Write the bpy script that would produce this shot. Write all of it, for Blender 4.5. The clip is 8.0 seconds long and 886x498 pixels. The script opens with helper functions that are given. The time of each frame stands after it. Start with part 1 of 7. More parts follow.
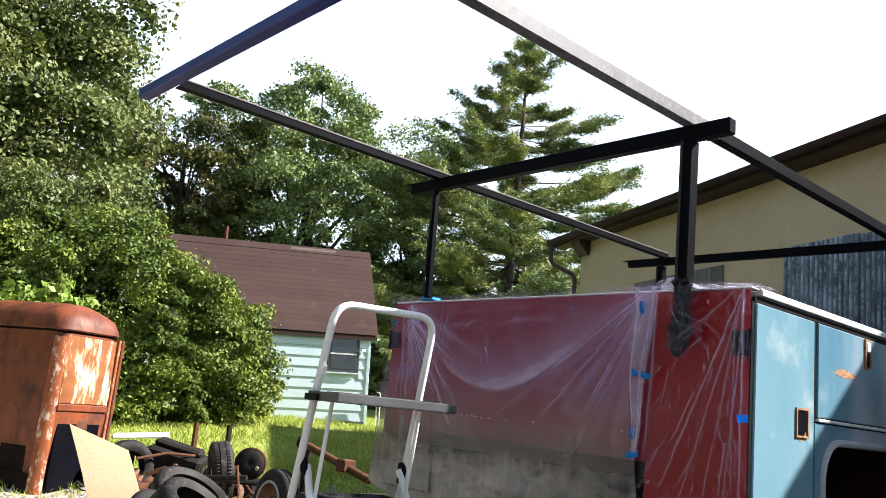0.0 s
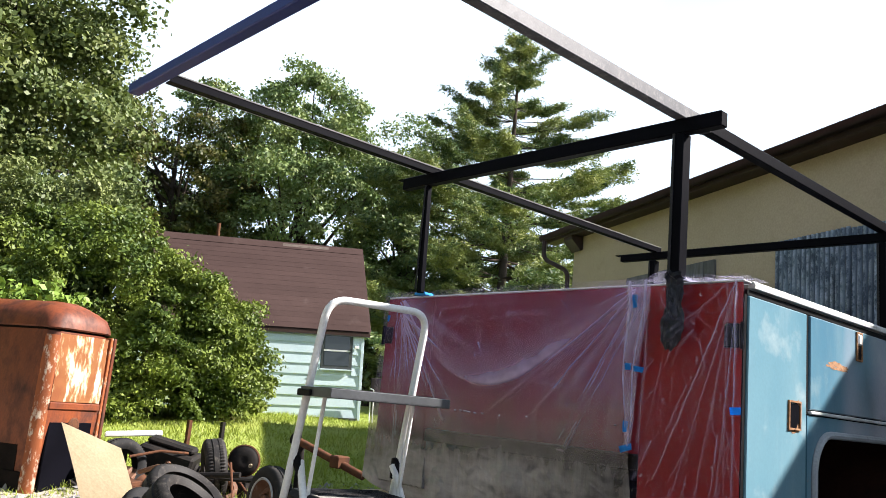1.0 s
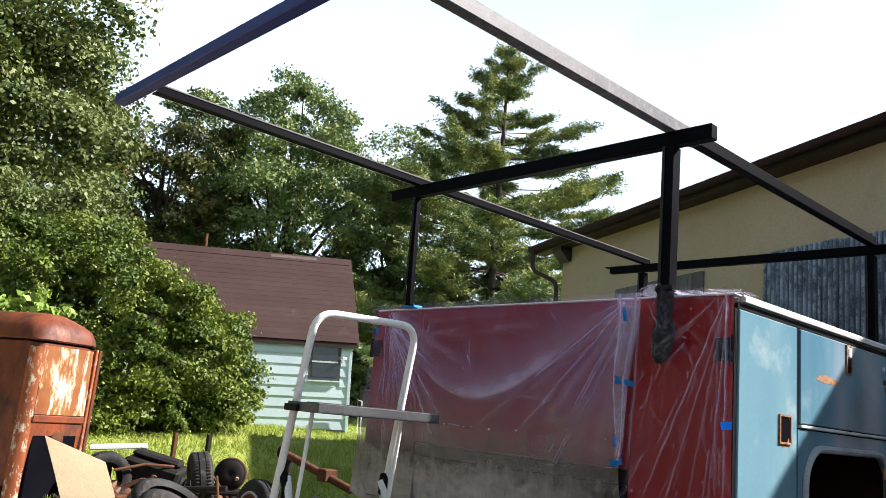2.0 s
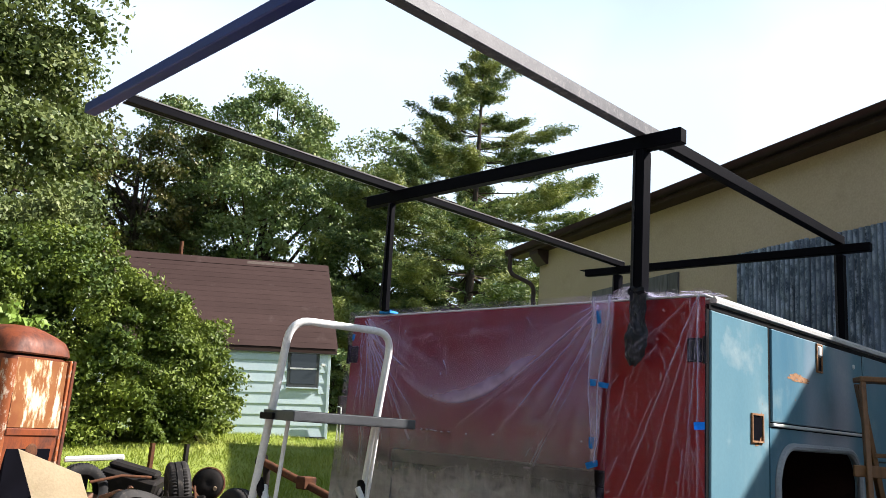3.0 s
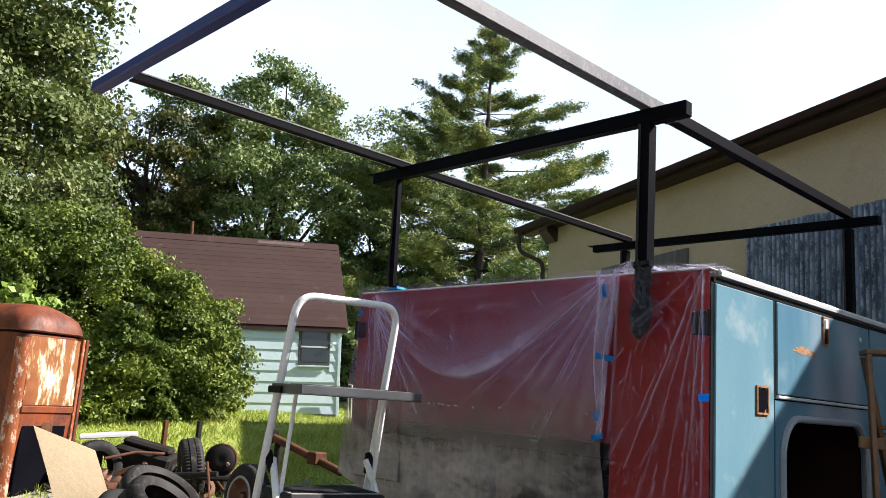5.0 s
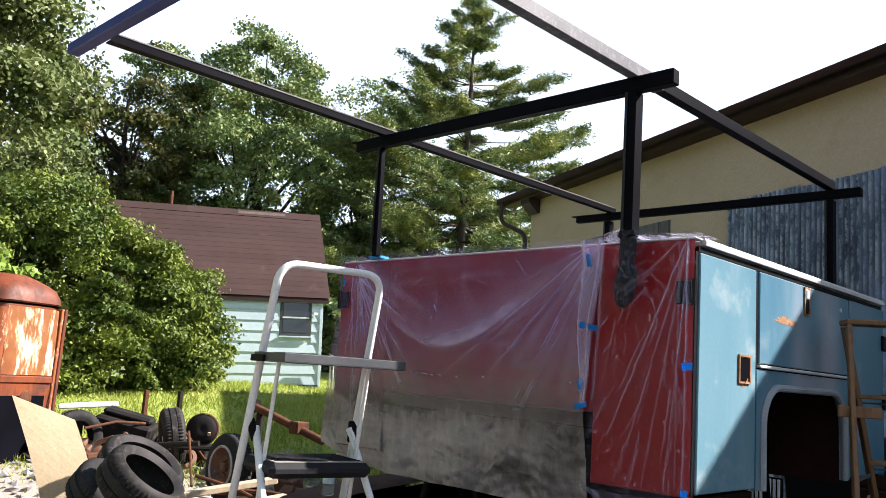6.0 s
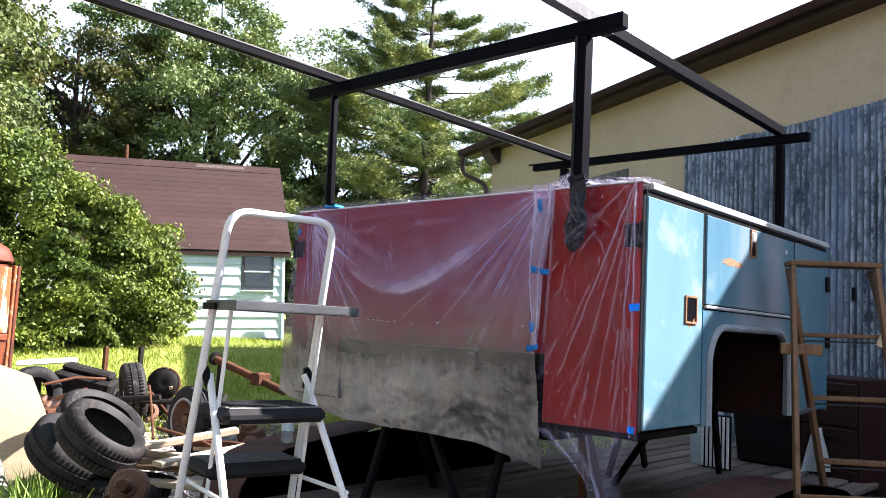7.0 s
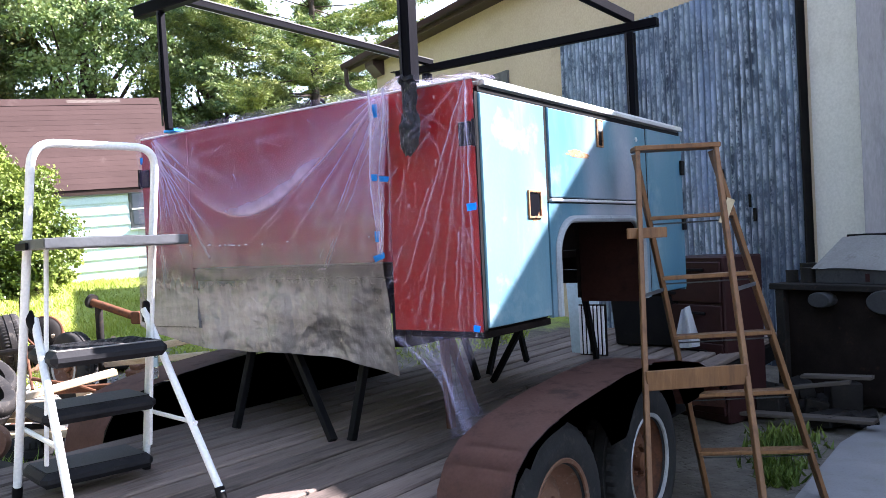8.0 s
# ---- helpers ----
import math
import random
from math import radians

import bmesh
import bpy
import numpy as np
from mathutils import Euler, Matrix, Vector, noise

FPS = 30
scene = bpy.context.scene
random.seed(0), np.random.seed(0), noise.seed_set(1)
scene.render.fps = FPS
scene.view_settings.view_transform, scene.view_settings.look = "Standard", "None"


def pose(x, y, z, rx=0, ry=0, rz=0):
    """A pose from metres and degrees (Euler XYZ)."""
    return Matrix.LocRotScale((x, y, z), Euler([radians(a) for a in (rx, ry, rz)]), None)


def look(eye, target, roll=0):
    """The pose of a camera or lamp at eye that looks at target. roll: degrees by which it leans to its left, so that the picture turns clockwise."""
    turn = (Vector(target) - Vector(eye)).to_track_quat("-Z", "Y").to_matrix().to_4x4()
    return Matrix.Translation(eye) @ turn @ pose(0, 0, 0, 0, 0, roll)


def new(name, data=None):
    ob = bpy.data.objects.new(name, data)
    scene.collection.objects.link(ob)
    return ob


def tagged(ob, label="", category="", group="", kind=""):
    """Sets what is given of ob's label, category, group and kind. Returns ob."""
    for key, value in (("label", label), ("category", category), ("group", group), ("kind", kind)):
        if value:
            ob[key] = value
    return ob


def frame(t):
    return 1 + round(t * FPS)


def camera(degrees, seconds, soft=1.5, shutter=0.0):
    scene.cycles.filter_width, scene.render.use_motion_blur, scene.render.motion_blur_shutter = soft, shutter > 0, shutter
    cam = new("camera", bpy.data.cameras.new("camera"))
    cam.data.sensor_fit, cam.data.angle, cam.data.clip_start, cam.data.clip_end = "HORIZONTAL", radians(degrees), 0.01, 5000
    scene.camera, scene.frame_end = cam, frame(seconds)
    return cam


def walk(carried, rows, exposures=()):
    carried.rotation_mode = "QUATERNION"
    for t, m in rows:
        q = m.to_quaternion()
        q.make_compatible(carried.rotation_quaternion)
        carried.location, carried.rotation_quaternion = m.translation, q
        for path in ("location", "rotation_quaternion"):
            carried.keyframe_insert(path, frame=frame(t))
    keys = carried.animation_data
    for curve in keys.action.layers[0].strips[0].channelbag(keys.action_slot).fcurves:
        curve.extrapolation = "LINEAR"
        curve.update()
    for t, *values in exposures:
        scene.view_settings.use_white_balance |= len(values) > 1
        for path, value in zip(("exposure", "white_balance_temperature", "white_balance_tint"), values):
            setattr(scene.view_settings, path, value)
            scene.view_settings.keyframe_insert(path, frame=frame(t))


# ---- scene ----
cam = camera(57.3, 8.0, 0.85)
PATH = [
    (0, (1.535, -2.992, 1.468), (0.064, -1.692, 1.854), 5.8),
    (0.5, (1.532, -2.988, 1.464), (0.059, -1.691, 1.849), 5.5),
    (1, (1.53, -2.984, 1.462), (0.071, -1.67, 1.841), 5.4),
    (1.5, (1.502, -2.972, 1.469), (0.05, -1.655, 1.863), 5.6),
    (3, (1.529, -2.968, 1.482), (0.13, -1.602, 1.903), 4.2),
    (3.5, (1.525, -2.961, 1.472), (0.139, -1.58, 1.888), 3.7),
    (4, (1.561, -2.962, 1.467), (0.178, -1.577, 1.877), 3.0),
    (5.5, (1.538, -2.959, 1.461), (0.104, -1.608, 1.806), 4.2),
    (6, (1.523, -2.948, 1.454), (0.129, -1.547, 1.757), 4.0),
    (6.5, (1.532, -2.934, 1.441), (0.149, -1.516, 1.714), 3.8),
    (7, (1.568, -2.92, 1.428), (0.233, -1.443, 1.621), 2.9),
    (7.5, (1.665, -2.805, 1.404), (0.475, -1.201, 1.498), 0.4),
    (8, (1.75, -2.672, 1.41), (0.577, -1.051, 1.395), -2.7),
]
EXPOSURES = [(0, 1.84, 6250, 14), (1.5, 1.70, 6250, 14), (3, 1.50, 6250, 14), (4, 1.48, 6250, 14), (5.5, 1.58, 6250, 16), (6.5, 2.02, 6150, 18), (7, 2.35, 6050, 20), (7.5, 2.95, 5900, 21), (8, 3.08, 5800, 22)]
walk(cam, [(t, look(eye, target, roll)) for t, eye, target, roll in PATH], EXPOSURES)

# ---- light ----
SUN = Vector((0.76, 0.947, 1.0)).normalized()
world = bpy.data.worlds.new("world")
scene.world = world
world.use_nodes = True
wn = world.node_tree
bg = wn.nodes["Background"]
sky = wn.nodes.new("ShaderNodeTexSky")
sky.sky_type, sky.sun_disc = "NISHITA", False
sky.sun_elevation = math.asin(SUN.z)
sky.sun_rotation = math.atan2(SUN.x, SUN.y)
sky.air_density, sky.dust_density, sky.ozone_density = 1.2, 0.8, 2.5
# thin high cloud, brighter than the blue between
wco = wn.nodes.new("ShaderNodeTexCoord")
wno = wn.nodes.new("ShaderNodeTexNoise")
wno.inputs["Scale"].default_value, wno.inputs["Detail"].default_value = 2.2, 5.0
wse = wn.nodes.new("ShaderNodeSeparateXYZ")
haze = wn.nodes.new("ShaderNodeMapRange")
haze.inputs["From Min"].default_value, haze.inputs["From Max"].default_value = 0.42, 0.66
haze.inputs["To Min"].default_value, haze.inputs["To Max"].default_value = 0.11, 0.02
cloud = wn.nodes.new("ShaderNodeMapRange")
cloud.inputs["From Min"].default_value, cloud.inputs["From Max"].default_value = 0.46, 0.72
cloud.inputs["To Min"].default_value, cloud.inputs["To Max"].default_value = 0.0, 0.20
both = wn.nodes.new("ShaderNodeMath")
both.operation, both.use_clamp = "ADD", True
wmi = wn.nodes.new("ShaderNodeMix")
wmi.data_type = "RGBA"
wmi.inputs["B"].default_value = (10.2, 12.2, 13.6, 1)
wn.links.new(wco.outputs["Generated"], wno.inputs["Vector"])
wn.links.new(wco.outputs["Generated"], wse.inputs[0])
wn.links.new(wse.outputs["Z"], haze.inputs["Value"])
wn.links.new(wno.outputs["Fac"], cloud.inputs["Value"])
wn.links.new(cloud.outputs["Result"], both.inputs[1])
# the veil thickens towards the sun
dot = wn.nodes.new("ShaderNodeVectorMath")
dot.operation = "DOT_PRODUCT"
dot.inputs[1].default_value = SUN
glow = wn.nodes.new("ShaderNodeMapRange")
glow.inputs["From Min"].default_value, glow.inputs["From Max"].default_value = -0.45, -0.05
glow.inputs["To Min"].default_value, glow.inputs["To Max"].default_value = 0.0, 7.0
more = wn.nodes.new("ShaderNodeMath")
more.operation = "MULTIPLY_ADD"
wn.links.new(wco.outputs["Generated"], dot.inputs[0])
wn.links.new(dot.outputs["Value"], glow.inputs["Value"])
wn.links.new(glow.outputs["Result"], more.inputs[1])
wn.links.new(haze.outputs["Result"], more.inputs[0])
wn.links.new(haze.outputs["Result"], more.inputs[2])
wn.links.new(more.outputs[0], both.inputs[0])
wn.links.new(both.outputs[0], wmi.inputs["Factor"])
wn.links.new(sky.outputs["Color"], wmi.inputs["A"])
wn.links.new(wmi.outputs["Result"], bg.inputs["Color"])
bg.inputs["Strength"].default_value = 0.037
sun = new("sun", bpy.data.lights.new("sun", "SUN"))
sun.data.energy, sun.data.angle, sun.data.color = 5.0, radians(0.5), (1.0, 0.93, 0.83)
sun.matrix_world = look(SUN * 50, (0, 0, 0))


# ---- materials ----
def mat_base(name, rough=0.6, metal=0.0):
    m = bpy.data.materials.new(name)
    m.use_nodes = True
    b = m.node_tree.nodes["Principled BSDF"]
    b.inputs["Roughness"].default_value, b.inputs["Metallic"].default_value = rough, metal
    return m, m.node_tree, b


def node(nt, kind, **values):
    n = nt.nodes.new(kind)
    for key, value in values.items():
        n.inputs[key.replace("_", " ")].default_value = value
    return n


def rgb(c):
    return (*c, 1.0)


def coords(nt, stretch=(1, 1, 1), source="Object"):
    tc = nt.nodes.new("ShaderNodeTexCoord")
    mp = node(nt, "ShaderNodeMapping", Scale=stretch)
    nt.links.new(tc.outputs[source], mp.inputs["Vector"])
    return mp.outputs["Vector"]


def noise_of(nt, vec, scale, detail=5.0, rough=0.6):
    n = node(nt, "ShaderNodeTexNoise", Scale=scale, Detail=detail, Roughness=rough)
    nt.links.new(vec, n.inputs["Vector"])
    return n.outputs["Fac"]


def band(nt, value, lo, hi, to=1.0):
    r = node(nt, "ShaderNodeMapRange", From_Min=lo, From_Max=hi, To_Max=to)
    nt.links.new(value, r.inputs["Value"])
    return r.outputs["Result"]


def mixed(nt, fac, a, b):
    n = nt.nodes.new("ShaderNodeMix")
    n.data_type = "RGBA"
    for key, v in (("A", a), ("B", b)):
        if isinstance(v, tuple):
            n.inputs[key].default_value = rgb(v)
        else:
            nt.links.new(v, n.inputs[key])
    if isinstance(fac, float):
        n.inputs["Factor"].default_value = fac
    else:
        nt.links.new(fac, n.inputs["Factor"])
    return n.outputs["Result"]


def times(nt, a, b, op="MULTIPLY"):
    n = nt.nodes.new("ShaderNodeMath")
    n.operation, n.use_clamp = op, True
    for i, v in enumerate((a, b)):
        if isinstance(v, (int, float)):
            n.inputs[i].default_value = v
        else:
            nt.links.new(v, n.inputs[i])
    return n.outputs[0]


def bumped(nt, b, height, strength=0.3, distance=0.01):
    n = node(nt, "ShaderNodeBump", Strength=strength, Distance=distance)
    nt.links.new(height, n.inputs["Height"])
    nt.links.new(n.outputs["Normal"], b.inputs["Normal"])


def worn(name, c1, c2, c3, scale=4.0, fine=60.0, rough=0.6, metal=0.0, lo=0.45, hi=0.62, bump=0.2, stretch=(1, 1, 1), dist=0.004, rnd=0.0, spec=0.35):
    """A surface of colour c1 shading to c2, with patches of c3."""
    m, nt, b = mat_base(name, rough, metal)
    b.inputs["Specular IOR Level"].default_value = spec
    v = coords(nt, stretch)
    big, small = noise_of(nt, v, scale), noise_of(nt, v, fine, 3.0)
    patch = noise_of(nt, v, scale * 2.7, 6.0, 0.7)
    col = mixed(nt, band(nt, big, 0.3, 0.7), c1, c2)
    col = mixed(nt, band(nt, patch, lo, hi), col, c3)
    grain = mixed(nt, band(nt, small, 0.35, 0.65, 0.25), col, (c1[0] * 0.5, c1[1] * 0.5, c1[2] * 0.5))
    if rnd:
        oi = nt.nodes.new("ShaderNodeObjectInfo")
        hs = node(nt, "ShaderNodeHueSaturation")
        nt.links.new(band(nt, oi.outputs["Random"], 0.0, 1.0, 1.0), hs.inputs["Value"])
        r = nt.nodes[hs.inputs["Value"].links[0].from_node.name]
        r.inputs["To Min"].default_value, r.inputs["To Max"].default_value = 1 - rnd, 1 + rnd
        nt.links.new(grain, hs.inputs["Color"])
        grain = hs.outputs["Color"]
    nt.links.new(grain, b.inputs["Base Color"])
    nt.links.new(band(nt, patch, lo, hi, 1.0), b.inputs["Roughness"])
    r = nt.nodes[b.inputs["Roughness"].links[0].from_node.name]
    r.inputs["To Min"].default_value, r.inputs["To Max"].default_value = rough, min(1, rough + 0.25)
    bumped(nt, b, times(nt, small, patch, "ADD"), bump, dist)
    return m


def leafy(name, c1, c2, c3, gloss=0.5):
    m, nt, b = mat_base(name, gloss)
    b.inputs["Specular IOR Level"].default_value = 0.22
    geo = nt.nodes.new("ShaderNodeNewGeometry")
    v = coords(nt)
    col = mixed(nt, geo.outputs["Random Per Island"], c1, c2)
    col = mixed(nt, band(nt, noise_of(nt, v, 0.9, 3.0), 0.45, 0.7), col, c3)
    nt.links.new(col, b.inputs["Base Color"])
    tr = nt.nodes.new("ShaderNodeBsdfTranslucent")
    nt.links.new(mixed(nt, 0.5, col, (0.16, 0.22, 0.02)), tr.inputs["Color"])
    mx = node(nt, "ShaderNodeMixShader", Fac=0.16)
    nt.links.new(b.outputs[0], mx.inputs[1])
    nt.links.new(tr.outputs[0], mx.inputs[2])
    nt.links.new(mx.outputs[0], nt.nodes["Material Output"].inputs["Surface"])
    return m


def film(name, haze, streak, dust, milk=0.25):
    """Thin clear sheeting: mostly see-through, milky in its creases, with dried grey overspray low down where dust is
    set. Fold sheen and lavender sky reflection are painted into cover and colour.
    """
    m, nt, b = mat_base(name, 0.22)
    # lavender base carries the blue sky's reflection as colour
    b.inputs["Base Color"].default_value = (0.60, 0.56, 0.80, 1)
    b.inputs["Specular IOR Level"].default_value = 0.6
    v = coords(nt)
    at = nt.nodes.new("ShaderNodeAttribute")
    at.attribute_name = "crease_sheen"
    milky = band(nt, noise_of(nt, v, 2.2, 4.0), 0.45, 0.85, streak * milk)
    # smoky streaks along the pulls, painting the sheen of folds into the cover
    fo = node(nt, "ShaderNodeTexNoise", Scale=2.4, Detail=4.0, Roughness=0.5, Distortion=1.3)
    nt.links.new(coords(nt, (1.5, 1, 1.0)), fo.inputs["Vector"])
    milky = times(nt, milky, band(nt, fo.outputs["Fac"], 0.46, 0.72, 0.10 if dust else 0.0), "ADD")
    rough_edge = times(nt, times(nt, noise_of(nt, coords(nt), 5.0, 3.0, 0.5), 0.5), 0.62, "ADD")
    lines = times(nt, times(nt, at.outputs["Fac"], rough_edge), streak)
    # fine crumple lines in patches
    wv = nt.nodes.new("ShaderNodeVectorMath")
    wv.operation = "ADD"
    nv = node(nt, "ShaderNodeTexNoise", Scale=6.0, Detail=3.0)
    nt.links.new(v, nv.inputs["Vector"])
    sc = nt.nodes.new("ShaderNodeVectorMath")
    sc.operation = "SCALE"
    sc.inputs["Scale"].default_value = 0.12
    nt.links.new(nv.outputs["Color"], sc.inputs[0])
    nt.links.new(coords(nt, (1, 1, 0.45 if dust else 0.12)), wv.inputs[0])
    nt.links.new(sc.outputs[0], wv.inputs[1])
    vo = node(nt, "ShaderNodeTexVoronoi", Scale=15.0 if dust else 24.0)
    vo.feature = "DISTANCE_TO_EDGE"
    nt.links.new(wv.outputs[0], vo.inputs["Vector"])
    cell = band(nt, vo.outputs["Distance"], 0.05, 0.0)
    crump = times(nt, cell, band(nt, noise_of(nt, v, 5.0, 5.0), 0.48, 0.72, 0.30 if dust else 0.2))
    if dust:
        crump = times(nt, crump, 0.04)
    lines = times(nt, lines, crump, "ADD")
    cover = times(nt, times(nt, milky, lines, "ADD"), haze, "ADD")
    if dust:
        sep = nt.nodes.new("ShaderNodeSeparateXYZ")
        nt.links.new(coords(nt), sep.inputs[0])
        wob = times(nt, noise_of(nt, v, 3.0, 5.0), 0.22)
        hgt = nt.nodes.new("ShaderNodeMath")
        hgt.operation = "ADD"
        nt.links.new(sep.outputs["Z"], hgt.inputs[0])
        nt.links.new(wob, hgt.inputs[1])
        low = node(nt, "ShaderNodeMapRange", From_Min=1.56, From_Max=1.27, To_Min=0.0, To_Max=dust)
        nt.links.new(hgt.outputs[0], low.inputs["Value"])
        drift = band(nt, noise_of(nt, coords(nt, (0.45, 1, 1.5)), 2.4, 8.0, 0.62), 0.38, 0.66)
        # vertical fold tones drawn into the colour, lighter against darker
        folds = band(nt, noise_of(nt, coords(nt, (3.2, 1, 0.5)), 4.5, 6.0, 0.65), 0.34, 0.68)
        # the grey gets darker with height, up to the headboard's lower edge
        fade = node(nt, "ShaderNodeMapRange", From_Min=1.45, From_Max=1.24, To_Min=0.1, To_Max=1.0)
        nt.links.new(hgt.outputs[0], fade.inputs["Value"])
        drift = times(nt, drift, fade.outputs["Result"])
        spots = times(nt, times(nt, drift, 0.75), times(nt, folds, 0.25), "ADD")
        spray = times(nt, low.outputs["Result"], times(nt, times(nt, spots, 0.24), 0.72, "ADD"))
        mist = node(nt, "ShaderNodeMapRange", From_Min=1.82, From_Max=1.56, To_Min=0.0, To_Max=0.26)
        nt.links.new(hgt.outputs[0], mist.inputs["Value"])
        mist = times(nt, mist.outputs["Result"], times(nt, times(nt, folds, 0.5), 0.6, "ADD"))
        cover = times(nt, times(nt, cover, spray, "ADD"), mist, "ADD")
        # the lavender here also holds the sky's sheen as colour
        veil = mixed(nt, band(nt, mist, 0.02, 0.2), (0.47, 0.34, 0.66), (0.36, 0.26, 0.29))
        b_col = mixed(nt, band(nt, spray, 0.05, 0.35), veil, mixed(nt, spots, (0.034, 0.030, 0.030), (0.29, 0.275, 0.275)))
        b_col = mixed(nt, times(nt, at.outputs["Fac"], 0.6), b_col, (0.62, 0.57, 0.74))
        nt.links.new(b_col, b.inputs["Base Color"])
    bumped(nt, b, times(nt, noise_of(nt, coords(nt, (3, 1, 1)), 14.0, 6.0), times(nt, cell, 0.06 if dust else 0.6), "ADD"), 0.5, 0.010)
    clear = nt.nodes.new("ShaderNodeBsdfTransparent")
    mx = nt.nodes.new("ShaderNodeMixShader")
    nt.links.new(cover, mx.inputs[0])
    nt.links.new(clear.outputs[0], mx.inputs[1])
    nt.links.new(b.outputs[0], mx.inputs[2])
    nt.links.new(mx.outputs[0], nt.nodes["Material Output"].inputs["Surface"])
    return m


def planky(name, c1, c2, c3, along="y", scale=3.0, rough=0.8, rnd=0.25):
    st = {"x": (0.12, 1, 1), "y": (1, 0.12, 1), "z": (1, 1, 0.12)}[along]
    return worn(name, c1, c2, c3, scale * 3, 90.0, rough, 0.0, 0.5, 0.75, 0.5, st, 0.006, rnd)


M = {}
# rack black also fills the cab opening and a latch hole in place of shade
M["rack"] = worn("black rack paint and dark voids", (0.003, 0.003, 0.0045), (0.0045, 0.0045, 0.007), (0.016, 0.014, 0.016), 3.0, 80.0, 0.42, 0.0, 0.72, 0.84, 0.15, spec=0.03)
M["rack_top"] = worn("scuffed steel tube", (0.012, 0.012, 0.016), (0.03, 0.028, 0.03), (0.12, 0.11, 0.11), 5.0, 90.0, 0.40, 0.1, 0.56, 0.76, 0.15, spec=0.25)
# tone of the front cross tube, bluer than the other bars
M["rack_blue"] = worn("blue-black tube", (0.012, 0.026, 0.16), (0.018, 0.034, 0.20), (0.05, 0.04, 0.06), 4.0, 80.0, 0.4, 0.0, 0.66, 0.80, 0.1, spec=0.2)
M["red"] = worn("red enamel", (0.200, 0.004, 0.005), (0.250, 0.006, 0.007), (0.10, 0.004, 0.006), 2.0, 70.0, 0.33, 0.0, 0.58, 0.8, 0.06, spec=0.2)


def old_blue(name, deep, pale, bare, share):
    """Chalked blue truck paint: deep where it has held, pale where it is worn, with bare blotches, streaks and pinpricks of rust."""
    m, nt, b = mat_base(name, 0.42)
    b.inputs["Specular IOR Level"].default_value = 0.35
    v = coords(nt)
    broad = noise_of(nt, coords(nt, (1, 1, 0.55)), 1.1, 3.0, 0.45)
    drips = noise_of(nt, coords(nt, (1, 2.2, 0.6)), 2.3, 6.0, 0.62)
    blot = noise_of(nt, coords(nt, (1, 0.8, 1.0)), 3.1, 7.0, 0.62)
    fine = noise_of(nt, v, 70.0, 3.0)
    col = mixed(nt, band(nt, broad, 0.34, 0.66), deep, pale)
    col = mixed(nt, band(nt, drips, 0.50, 0.78, 0.22), col, bare)
    col = mixed(nt, band(nt, blot, share, share + 0.12, 0.38), col, bare)
    col = mixed(nt, band(nt, noise_of(nt, coords(nt, (1, 1.4, 0.7)), 0.8, 2.0), 0.52, 0.70, 0.6), col, (0.42, 0.36, 0.40))
    col = mixed(nt, band(nt, noise_of(nt, v, 16.0, 5.0, 0.7), 0.70, 0.74, 0.8), col, (0.24, 0.13, 0.07))
    col = mixed(nt, band(nt, fine, 0.4, 0.7, 0.12), col, (0.05, 0.08, 0.10))
    nt.links.new(col, b.inputs["Base Color"])
    bumped(nt, b, times(nt, fine, blot, "ADD"), 0.08, 0.004)
    return m


M["blue"] = old_blue("weathered blue paint", (0.040, 0.130, 0.200), (0.105, 0.215, 0.265), (0.30, 0.36, 0.355), 0.58)
M["blue_b"] = old_blue("faded blue paint", (0.060, 0.165, 0.225), (0.160, 0.280, 0.325), (0.43, 0.47, 0.46), 0.54)
M["rust"] = worn("rust bloom", (0.24, 0.11, 0.045), (0.36, 0.20, 0.10), (0.10, 0.05, 0.03), 12.0, 120.0, 0.9, 0.0, 0.5, 0.65, 0.5)
M["cap"] = worn("aluminium cap strip", (0.62, 0.63, 0.62), (0.72, 0.72, 0.70), (0.40, 0.40, 0.39), 4.0, 90.0, 0.4, 0.3, 0.6, 0.75, 0.1)
M["grey_trim"] = worn("grey rubber trim", (0.26, 0.28, 0.30), (0.34, 0.36, 0.37), (0.16, 0.17, 0.18), 6.0, 90.0, 0.6, 0.0, 0.6, 0.75, 0.1)
M["black"] = worn("black metal", (0.006, 0.006, 0.007), (0.011, 0.010, 0.010), (0.022, 0.020, 0.018), 6.0, 90.0, 0.55, 0.0, 0.6, 0.75, 0.1, spec=0.06)
# undercoat black, also puts shade into the bed sides and other recesses
M["under"] = worn("dark undercoat and recess shade", (0.010, 0.008, 0.007), (0.019, 0.014, 0.012), (0.040, 0.022, 0.015), 5.0, 60.0, 0.85, 0.0, 0.6, 0.75, 0.2, spec=0.03)
M["tub"] = worn("dark maroon rusted steel", (0.020, 0.009, 0.008), (0.034, 0.014, 0.011), (0.012, 0.008, 0.008), 4.0, 60.0, 0.8, 0.0, 0.55, 0.75, 0.2, spec=0.08)
M["tape"] = worn("blue masking tape", (0.01, 0.24, 0.66), (0.02, 0.29, 0.74), (0.04, 0.34, 0.78), 20.0, 200.0, 0.7, 0.0, 0.6, 0.75, 0.15)
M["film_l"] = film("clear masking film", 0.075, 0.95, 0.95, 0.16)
M["film_r"] = film("clear masking film wrap", 0.010, 0.95, 0.0, 0.08)
M["film_tail"] = film("gathered masking film", 0.05, 0.7, 0.0, 0.18)
M["film_lap"] = film("doubled masking film", 0.11, 0.8, 0.0, 0.35)
